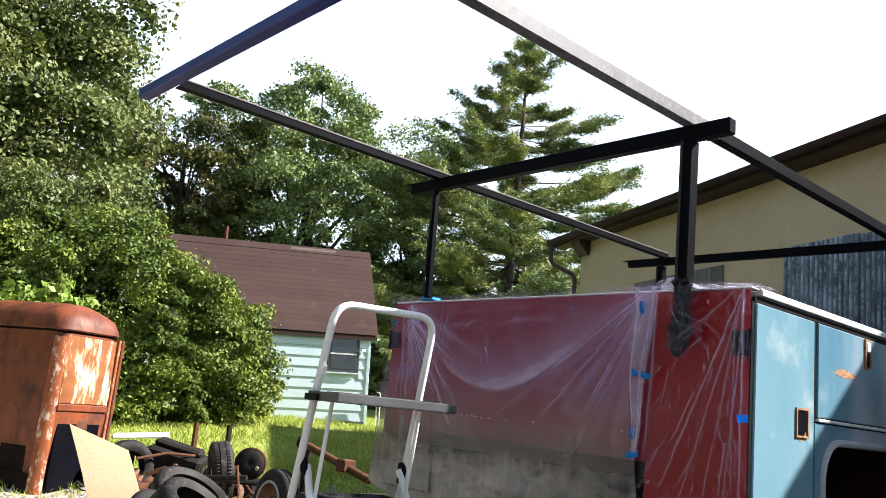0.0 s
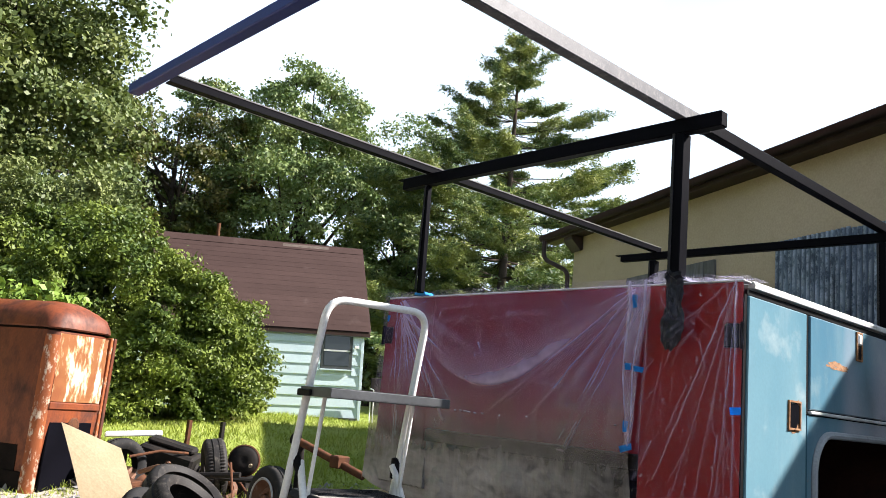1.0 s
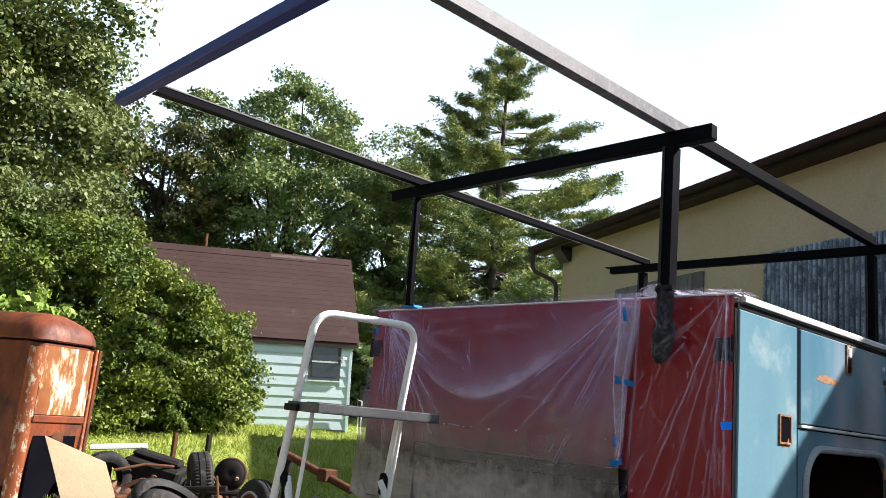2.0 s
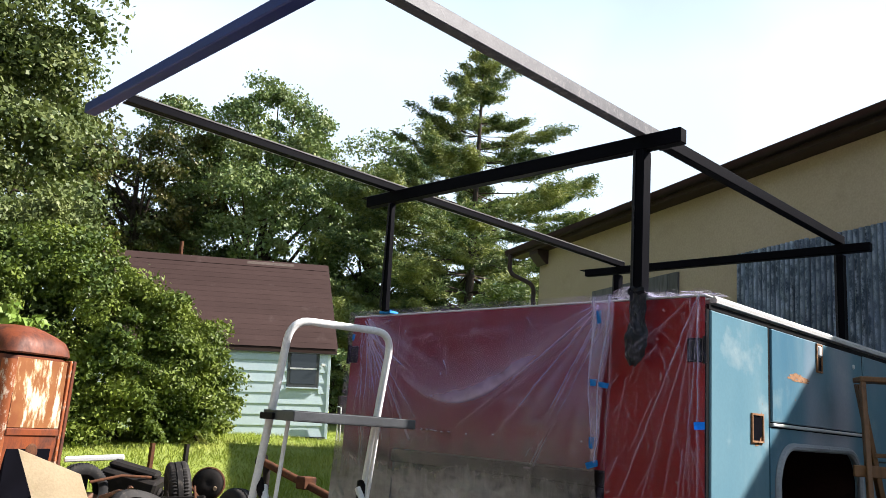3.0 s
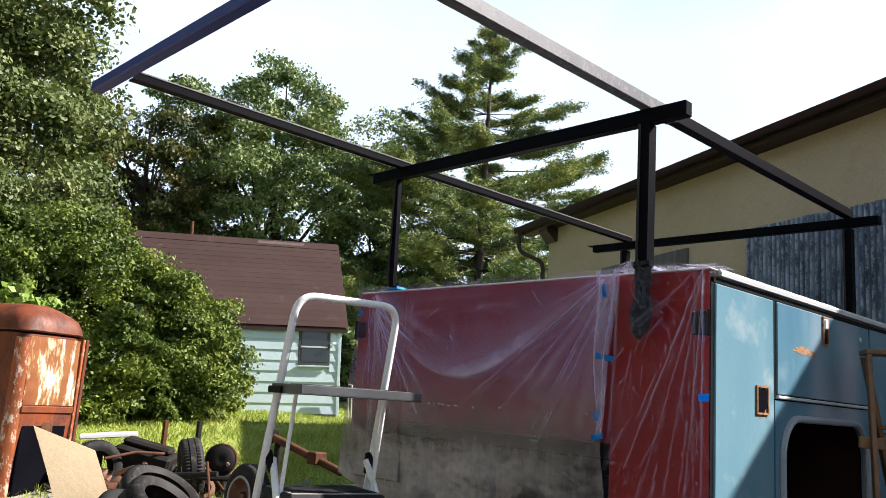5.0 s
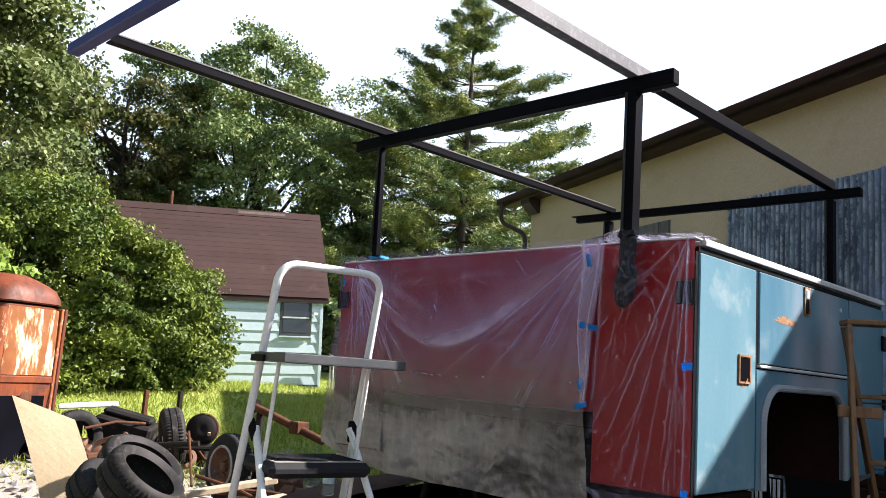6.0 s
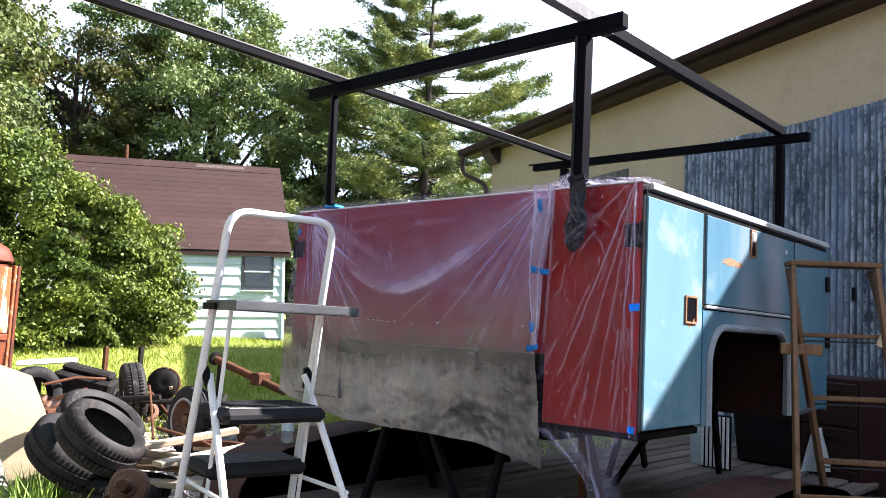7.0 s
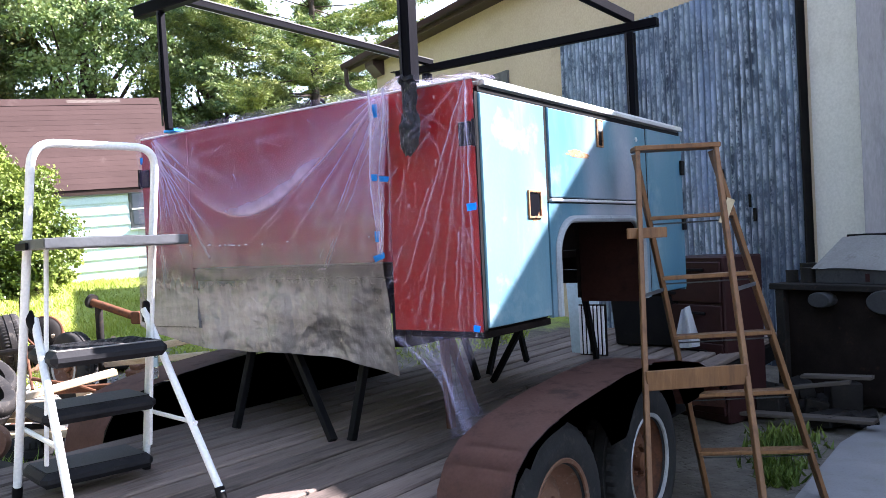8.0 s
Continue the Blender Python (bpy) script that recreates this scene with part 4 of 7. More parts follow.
def wrinkle(x, z, s):
    """Fine crumple lines in the film."""
    a = noise.noise(Vector((x * 5 + z * 2, z * 3 - x * 2, s)))
    b = noise.noise(Vector((x * 13 - z * 5, z * 9 + x * 4, s + 3)))
    g = (0.5 + 0.5 * noise.noise(Vector((x * 2.2, z * 2.2, s + 7)))) * (1.3 if z > 1.42 else 0.5)
    return g * max(0.32 * math.exp(-(a / 0.03) ** 2), 0.22 * math.exp(-(b / 0.05) ** 2))


NU, NV = 420, 260


def film_grid():
    """Where the left sheet hangs, and how its folds run: long pulls from both pinned corners, a swag between, short creases all over."""
    u, v = np.meshgrid(np.arange(NU + 1) / NU, np.arange(NV + 1) / NV, indexing="ij")
    xr = -0.405 - 0.085 * np.minimum(1, v * 1.6) + 0.03 * np.maximum(0, v - 0.6)
    xl = -2.235 + 0.02 * np.sin(v * 5) - 0.02 * v
    x = xl + (xr - xl) * u
    z = 2.085 - (1.19 + 0.016 * np.sin(u * 7) + 0.05 * np.maximum(0, u - 0.85) * 6 - 0.13 * (1 - u) ** 3) * v
    z = z + 0.0018 * np.sin(u * 33 + 1.0) * np.clip(v - 0.9, 0, 1) * 10
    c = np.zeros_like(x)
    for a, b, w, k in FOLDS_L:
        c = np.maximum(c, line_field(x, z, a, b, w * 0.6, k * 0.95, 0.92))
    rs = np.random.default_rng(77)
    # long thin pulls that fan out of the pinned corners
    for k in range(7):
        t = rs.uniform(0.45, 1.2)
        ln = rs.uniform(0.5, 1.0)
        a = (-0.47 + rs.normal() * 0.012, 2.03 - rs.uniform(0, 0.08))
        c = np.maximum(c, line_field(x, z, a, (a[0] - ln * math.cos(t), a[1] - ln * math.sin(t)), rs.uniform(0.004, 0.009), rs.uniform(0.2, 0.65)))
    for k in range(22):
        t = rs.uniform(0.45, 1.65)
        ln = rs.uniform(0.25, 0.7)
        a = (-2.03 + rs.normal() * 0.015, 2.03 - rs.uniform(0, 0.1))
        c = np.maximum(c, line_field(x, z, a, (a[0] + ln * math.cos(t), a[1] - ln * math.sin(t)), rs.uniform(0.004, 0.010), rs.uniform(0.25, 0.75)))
    # soft broad pulls, their silky sheen painted in where the sheet doubles
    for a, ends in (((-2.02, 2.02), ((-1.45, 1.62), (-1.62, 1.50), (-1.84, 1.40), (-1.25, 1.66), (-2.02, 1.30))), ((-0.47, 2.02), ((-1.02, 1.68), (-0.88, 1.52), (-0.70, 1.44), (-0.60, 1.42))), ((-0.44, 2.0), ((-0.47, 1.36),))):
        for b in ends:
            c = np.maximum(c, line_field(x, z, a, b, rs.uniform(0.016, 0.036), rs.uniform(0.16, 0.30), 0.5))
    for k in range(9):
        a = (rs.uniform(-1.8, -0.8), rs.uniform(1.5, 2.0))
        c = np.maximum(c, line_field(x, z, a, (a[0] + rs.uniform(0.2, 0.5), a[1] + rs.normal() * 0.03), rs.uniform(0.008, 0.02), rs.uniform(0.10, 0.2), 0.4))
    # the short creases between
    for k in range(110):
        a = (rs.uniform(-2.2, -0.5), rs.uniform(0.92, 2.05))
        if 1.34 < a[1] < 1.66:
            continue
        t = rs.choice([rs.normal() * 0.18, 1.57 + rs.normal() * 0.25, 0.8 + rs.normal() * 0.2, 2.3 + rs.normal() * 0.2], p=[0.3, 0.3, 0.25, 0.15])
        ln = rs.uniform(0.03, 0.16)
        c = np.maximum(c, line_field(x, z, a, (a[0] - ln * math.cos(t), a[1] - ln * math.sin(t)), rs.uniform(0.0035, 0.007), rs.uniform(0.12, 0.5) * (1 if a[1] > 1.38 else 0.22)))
    # the swag: a crisp lower rim with a milky pocket above it, its sheen painted in
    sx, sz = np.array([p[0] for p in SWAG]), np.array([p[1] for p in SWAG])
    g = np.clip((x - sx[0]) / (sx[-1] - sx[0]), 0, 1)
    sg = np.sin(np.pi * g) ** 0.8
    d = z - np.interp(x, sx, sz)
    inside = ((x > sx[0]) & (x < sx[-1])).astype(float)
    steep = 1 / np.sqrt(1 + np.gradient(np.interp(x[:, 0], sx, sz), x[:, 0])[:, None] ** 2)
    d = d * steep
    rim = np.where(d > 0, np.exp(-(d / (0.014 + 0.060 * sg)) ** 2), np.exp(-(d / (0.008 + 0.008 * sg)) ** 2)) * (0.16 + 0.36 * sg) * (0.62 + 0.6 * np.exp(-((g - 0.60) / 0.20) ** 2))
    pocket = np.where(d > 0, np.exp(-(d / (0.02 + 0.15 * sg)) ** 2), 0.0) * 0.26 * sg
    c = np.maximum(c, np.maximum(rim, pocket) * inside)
    # a row of torn perforations
    p = -1.78
    while p < -0.52:
        ln = rs.uniform(0.002, 0.020) * (1.5 if p < -1.3 else 0.7)
        zz = 1.452 + 0.006 * math.sin(p * 6) + rs.normal() * 0.0015
        if rs.uniform() < (0.6 if p < -1.25 else 0.3):
            c = np.maximum(c, line_field(x, z, (p, zz), (p + ln * 0.7, zz), 0.0030, rs.uniform(0.5, 1.3), 0.0))
        if rs.uniform() < 0.6:
            c = np.maximum(c, line_field(x, z, (p, zz), (p + rs.normal() * 0.006, zz - rs.uniform(0.02, 0.09)), 0.004, rs.uniform(0.03, 0.12)))
        p += ln + rs.uniform(0.006, 0.035)
    return x, z, c


FX, FZ, FC = film_grid()


def film_left(u, v):
    """Draped from the top of the headboard, pinched at its upper corners; v runs down."""
    i, j = round(u * NU), round(v * NV)
    x, z, c = float(FX[i, j]), float(FZ[i, j]), float(FC[i, j])
    hang = 0.022 * math.sin(u * 21 + v * 2) * max(0, v - 0.62) + 0.016 * math.sin(u * 47 + v * 5) * max(0, v - 0.6)
    y = -0.022 - 0.020 * c - hang + 0.010 * noise.noise(Vector((u * 9, v * 9, 0.3))) + 0.004 * noise.noise(Vector((u * 40, v * 30, 0.7)))
    if v > 0.6:
        y += 0.12 * (v - 0.6) * (0.3 + u)
    if v < 0.02:
        y += 0.03
    return (x, min(y, -0.014 if v < 0.6 or (x < -1.76 and z > 1.03) else 0.2), z), c


def film_right(u, v):
    """Wrapped over the end panel, gathered below into a twisted tail."""
    zt = 2.10 - 0.055 * abs(u - 0.3)
    if v < 0.66:
        f = v / 0.66
        z = zt - (zt - 1.03) * f
        x = -0.47 + 0.487 * u + 0.03 * (1 - u) * math.sin(f * 4)
        c = max(crease_at(x, z, FOLDS_R), wrinkle(x, z, 8.0) * 0.5)
        y = -0.024 - 0.016 * c - 0.012 * abs(noise.noise(Vector((u * 7, f * 9, 2.0)))) - 0.004 * noise.noise(Vector((u * 26, f * 30, 2.0)))
        y -= 0.075 * math.exp(-((x + 0.295) / 0.085) ** 2) * max(0.0, min(1, (0.36 - f) * 9))
        if noise.noise(Vector((u * 22, f * 44, 5.0))) > 0.60:
            c = max(c, 0.35)
    else:
        f = (v - 0.66) / 0.34
        z = 1.03 - 0.42 * f
        pinch = 0.235 - 0.165 * math.sin(min(1.0, f * 1.8) * math.pi / 2) + 0.05 * max(0, f - 0.5)
        cx = -0.235 + 0.14 * f
        x = cx + (u - 0.5) * 2 * pinch
        y = -0.03 + 0.05 * f + 0.03 * math.sin(u * 19 + f * 3) * (0.3 + f) + 0.02 * math.sin(u * 7)
        c = 0.04 + 0.34 * max(0.0, math.sin(u * 24 + f * 2.5)) ** 8
    return (x, y, z), c


def creased(name, fn, nu, nv, material, label, parent=None):
    """A film with the whitening and painted sheen of its creases kept on its points."""
    cs = []

    def place(u, v):
        p, c = fn(u, v)
        cs.append(c)
        return p
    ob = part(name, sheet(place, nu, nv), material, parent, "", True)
    at = ob.data.attributes.new("crease_sheen", "FLOAT", "POINT")
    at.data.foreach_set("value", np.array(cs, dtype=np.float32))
    return tagged(ob, label, "plastic sheet" if parent is None else "")


hang = thing("plastic_film", (-1.3, -0.03, 0.9), "clear masking film with grey overspray over the red headboard", "plastic sheet")
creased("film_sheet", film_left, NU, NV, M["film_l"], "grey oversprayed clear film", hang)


def lap_strip(u, v):
    """The doubled edge where the two films overlap, wide at the top."""
    w = 0.115 - 0.085 * v
    x = -0.405 - 0.062 * v + 0.008 * math.sin(v * 9) - w * (1 - u)
    z = 2.07 - 0.70 * v
    c = 0.10 + 0.5 * max(0.0, math.sin(u * 9 + v * 2.2)) ** 8
    return (x, -0.047 - 0.010 * c + 0.004 * noise.noise(Vector((u * 5, v * 14, 6.0))), z), c


creased("film_overlap", lap_strip, 24, 90, M["film_lap"], "milky doubled film edge", hang)
wrap = thing("plastic_film", (-0.22, -0.04, DECK), "clear masking film round the red end panel, tail hanging", "plastic sheet")
creased("panel_wrap", lambda u, v: film_right(u, v * 0.659), 140, 190, M["film_r"], "", wrap)
creased("tail", lambda u, v: film_right(u, 0.659 + 0.341 * v), 110, 60, M["film_tail"], "twisted hanging film tail", wrap)
film_top = creased("plastic_film", lambda u, v: ((-0.45 + 0.47 * u, -0.05 + 0.22 * v, TOP + 0.012 + 0.035 * math.exp(-((u - 0.22) / 0.12) ** 2) + 0.014 * noise.noise(Vector((u * 8, v * 6, 1)))),
                   0.25 + 0.7 * max(0.0, noise.noise(Vector((u * 12, v * 9, 4))))), 60, 26, M["film_r"], "crumpled clear film lying on the truck body top")
TAPES = ((-0.438, 1.690, 0.045, 0.022, 8), (-0.483, 1.362, 0.055, 0.026, -18), (-0.002, 1.545, 0.04, 0.028, -4), (-0.47, 1.98, 0.02, 0.055, -4),
         (-0.49, 1.70, 0.028, 0.028, 0), (-0.49, 1.45, 0.02, 0.045, 2), (-0.004, 1.07, 0.026, 0.024, 8), (-2.14, 1.93, 0.014, 0.035, 4))
for x, z, w, h, turn in TAPES:
    m = Matrix.Translation((x, -0.048, z)) @ Matrix.Rotation(radians(turn), 4, "Y")
    w, h = w * 0.52, h * 0.52
    bm = sheet(lambda u, v: ((u - 0.5) * 2 * w, -0.004 * math.sin(u * 3 + v * 2), (v - 0.5) * 2 * h), 6, 3)
    bm.transform(m)
    bmesh.ops.solidify(bm, geom=bm.faces[:], thickness=0.0006)
    tagged(part("masking_tape", bm, M["tape"]), "strip of blue masking tape holding the film", "tape", "tape strips on the film")
tp = box((-1.95, -0.035, TOP + 0.002), (-1.86, 0.03, TOP + 0.016), 0.002)
tagged(part("masking_tape", tp, M["tape"]), "wad of blue masking tape at the rack post", "tape", "tape strips on the film")


# ---- sawhorses ----
def sawhorse(p, q, legs, foot, brown=()):
    """Beam from p to q, with splayed legs given as (top, foot) pairs of plan points."""
    p, q = Vector(p), Vector(q)
    th = thing("sawhorse", ((p.x + q.x) / 2, (p.y + q.y) / 2, foot), "dark steel sawhorse holding up the truck body", "sawhorse", "sawhorses under the truck body")
    part("top_beam", beam(p, q, 0.07, 0.085, 0.004), M["black"], th)
    for k, ((tx, ty), (fx, fy)) in enumerate(legs):
        part("leg", beam((tx, ty, p.z - 0.03), (fx, fy, foot), 0.032, 0.04, 0.003, (0, 1, 0)), M["scrap"] if k in brown else M["black"], th, "rusty brown leg" if k in brown else "")
    return th


# ---- trailer ----
TX0, TX1, TY0, TY1 = -1.95, 0.045, -2.35, 4.6
trailer = thing("flatbed_trailer", (-0.94, 0.5, 0), "tandem axle flatbed trailer with weathered plank deck and rusty fenders", "trailer")
for x in (TX0 + 0.03, -0.94, TX1 - 0.03):
    part("frame_rail", beam((x, TY0, DECK - 0.12), (x, TY1, DECK - 0.12), 0.06, 0.13, 0.004), M["black"], trailer)
for y in (TY0 + 0.03, TY1 - 0.03):
    part("end_rail", beam((TX0 + 0.07, y, DECK - 0.12), (TX1 - 0.07, y, DECK - 0.12), 0.06, 0.13, 0.004), M["black"], trailer)

FEN = [(-0.475, 0.32), (-0.465, 0.45), (-0.44, 0.56), (-0.39, 0.64), (-0.30, 0.70), (-0.16, 0.742), (0.04, 0.775), (0.28, 0.798), (0.52, 0.818),
       (0.85, 0.825), (1.15, 0.79), (1.45, 0.735), (1.66, 0.66), (1.82, 0.55), (1.88, 0.42)]
WHEEL_Y, WHEEL_R = (0.0, 0.86), 0.36


def fender(x_in, x_out, name, label):
    """A tandem fender: a bent top sheet with a turned-down outer skirt cut round both wheels."""
    lo, hi = min(x_in, x_out), max(x_in, x_out)
    bm = sheet(lambda u, v: (lo + (hi - lo) * u, *[FEN[min(14, int(v * 14 + 0.5))][k] for k in (0, 1)]), 6, 14)
    bmesh.ops.solidify(bm, geom=bm.faces[:], thickness=0.006)
    top = part(name, bm, M["fender"], trailer, label, True)
    skirt = bmesh.new()
    cut = []
    for i in range(81):
        y = -0.475 + 2.355 * i / 80
        zt = float(np.interp(y, [p[0] for p in FEN], [p[1] for p in FEN])) - 0.004
        zb = zt - 0.035
        if y > -0.30 and y < 1.50:
            zb = 0.56
        for wy in WHEEL_Y:
            d = abs(y - wy)
            if d < 0.40:
                zb = max(zb, 0.36 + math.sqrt(max(0, 0.40 ** 2 - d * d)))
        cut.append((y, min(zb, zt - 0.03), zt))
    for x in (x_out,):
        va = [(skirt.verts.new((x, y, b)), skirt.verts.new((x, y, t))) for y, b, t in cut]
        for p, q in zip(va, va[1:]):
            skirt.faces.new((p[0], q[0], q[1], p[1]))
    bmesh.ops.solidify(skirt, geom=skirt.faces[:], thickness=0.005)
    part("fender_skirt", skirt, M["skirt"], top, "dark fender skirt")
    # inner wall is near black: the shadow on it is put into colour
    inner = bmesh.new()
    va = [(inner.verts.new((x_in, y, DECK - 0.15)), inner.verts.new((x_in, y, max(DECK - 0.13, t - 0.01)))) for y, b, t in cut]
    for p, q in zip(va, va[1:]):
        inner.faces.new((p[0], q[0], q[1], p[1]))
    bmesh.ops.solidify(inner, geom=inner.faces[:], thickness=0.005)
    part("fender_liner", inner, M["under"], top, "inner fender wall with its shadow in the colour")


fender(0.062, 0.355, "fender", "rusty red-brown tandem fender")
fender(TX0 - 0.025, TX0 - 0.36, "fender", "rusty red-brown tandem fender")


def tyre_profile(r, w, hole):
    """Half-rounded tyre section, closed, as (radius, height)."""
    return [(hole, -w * 0.36), (hole + 0.03, -w * 0.46), ((r + hole) / 2, -w * 0.5), (r - 0.035, -w * 0.46), (r - 0.008, -w * 0.38), (r, -w * 0.28), (r, -w * 0.17), (r - 0.010, -w * 0.16), (r - 0.010, -w * 0.12), (r, -w * 0.11),
            (r, w * 0.0), (r, w * 0.11), (r - 0.010, w * 0.12), (r - 0.010, w * 0.16), (r, w * 0.17), (r, w * 0.28), (r - 0.008, w * 0.38), (r - 0.035, w * 0.46), ((r + hole) / 2, w * 0.5), (hole + 0.03, w * 0.46), (hole, w * 0.36), (hole + 0.012, w * 0.33), (r - 0.05, w * 0.36), (r - 0.03, w * 0.2), (r - 0.03, -w * 0.2), (r - 0.05, -w * 0.36), (hole + 0.012, -w * 0.33)]


def aim(centre, axis, spin=0.0):
    q = Vector(axis).normalized().to_track_quat("Z", "Y")
    return Matrix.Translation(centre) @ q.to_matrix().to_4x4() @ Matrix.Rotation(spin, 4, "Z")


def tyre_mesh(r, w, hole, m, seg=96):
    """A tyre in one skin, its shoulders notched into tread blocks."""
    bm = bmesh.new()
    rings = []
    for pr, pz in tyre_profile(r, w, hole):
        row = []
        for k in range(seg):
            a = 2 * math.pi * k / seg
            rr = pr
            if pr > r - 0.012 and pr > hole + 0.05 and abs(pz) > w * 0.12 and (k + (1 if pz > 0 else 0)) % 2 == 0:
                rr -= 0.012
            row.append(bm.verts.new((rr * math.cos(a), rr * math.sin(a), pz)))
        rings.append(row)
    for p, q in zip(rings, rings[1:] + rings[:1]):
        for k in range(seg):
            bm.faces.new((p[k], p[(k + 1) % seg], q[(k + 1) % seg], q[k]))
    bm.transform(m)
    return bm


def rim_profile(r):
    return [(r + 0.012, 0.075), (r, 0.085), (r - 0.012, 0.06), (r - 0.03, 0.02), (r - 0.05, 0.0), (r * 0.62, 0.012), (r * 0.52, 0.035), (r * 0.34, 0.04), (r * 0.32, 0.02), (0.0, 0.02)]


def wheel_parts(owner, centre, axis, r, w, hole, tyre_mat, rim_mat, name="wheel", ring_mat=None):
    m = aim(centre, axis)
    ty = part(name, tyre_mesh(r, w, hole, m), tyre_mat, owner, "", True)
    ri = part("rim", lathe(rim_profile(hole + 0.012), 32, m), rim_mat, ty, "", True)
    part("rim_ring", lathe([(hole + 0.030, 0.088), (hole + 0.022, 0.098), (hole + 0.008, 0.094), (hole + 0.006, 0.086)], 36, m, True), ring_mat or M["rim_grey"], ri, "" if ring_mat else "pale bare rim edge", True)
    part("hub_cap", lathe([(0.0, 0.075), (0.03, 0.072), (0.042, 0.06), (0.044, 0.02)], 16, m), rim_mat, ty, "", True)
    for k in range(5):
        part("lug_nut", lathe([(0.0, 0.055), (0.009, 0.052), (0.011, 0.035)], 6, m @ Matrix.Rotation(2 * math.pi * k / 5, 4, "Z") @ Matrix.Translation((0.068, 0, 0))), rim_mat, ty)
    return ty


for y in WHEEL_Y:
    wheel_parts(trailer, (0.215, y, WHEEL_R), (1, 0, 0), WHEEL_R, 0.21, 0.20, M["tyre"], M["rim"] if y < 0.5 else M["scrap"], "wheel", M["rim"] if y < 0.5 else None)
    wheel_parts(trailer, (TX0 - 0.20, y, WHEEL_R), (-1, 0, 0), WHEEL_R, 0.21, 0.20, M["tyre"], M["rim"])
    part("axle", tube([(TX0 - 0.1, y, WHEEL_R), (0.17, y, WHEEL_R)], 0.035, 10), M["black"], trailer)

sawhorse((-1.62, 0.20, 1.153), (-0.72, 0.20, 1.153), (((-1.50, 0.18), (-1.545, 0.02)), ((-1.36, 0.17), (-0.89, 0.04)), ((-0.76, 0.22), (-0.81, 0.08)), ((-1.52, 0.24), (-1.60, 0.62))), DECK)
sawhorse((-0.62, 0.44, 1.153), (-0.46, 0.44, 1.153), (((-0.50, 0.40), (-0.53, 0.48)), ((-0.58, 0.48), (-0.60, 0.80))), DECK, (0, 1))
sawhorse((-1.25, 1.42, 1.153), (-0.45, 1.42, 1.153), (((-0.52, 1.40), (-1.04, 1.66)), ((-1.20, 1.44), (-1.17, 1.68))), DECK)
sawhorse((-1.25, 2.10, 1.153), (-0.55, 2.10, 1.153), (((-0.62, 2.12), (-0.81, 2.69)), ((-1.15, 2.08), (-1.20, 1.86)), ((-1.18, 2.12), (-1.25, 2.45))), DECK)


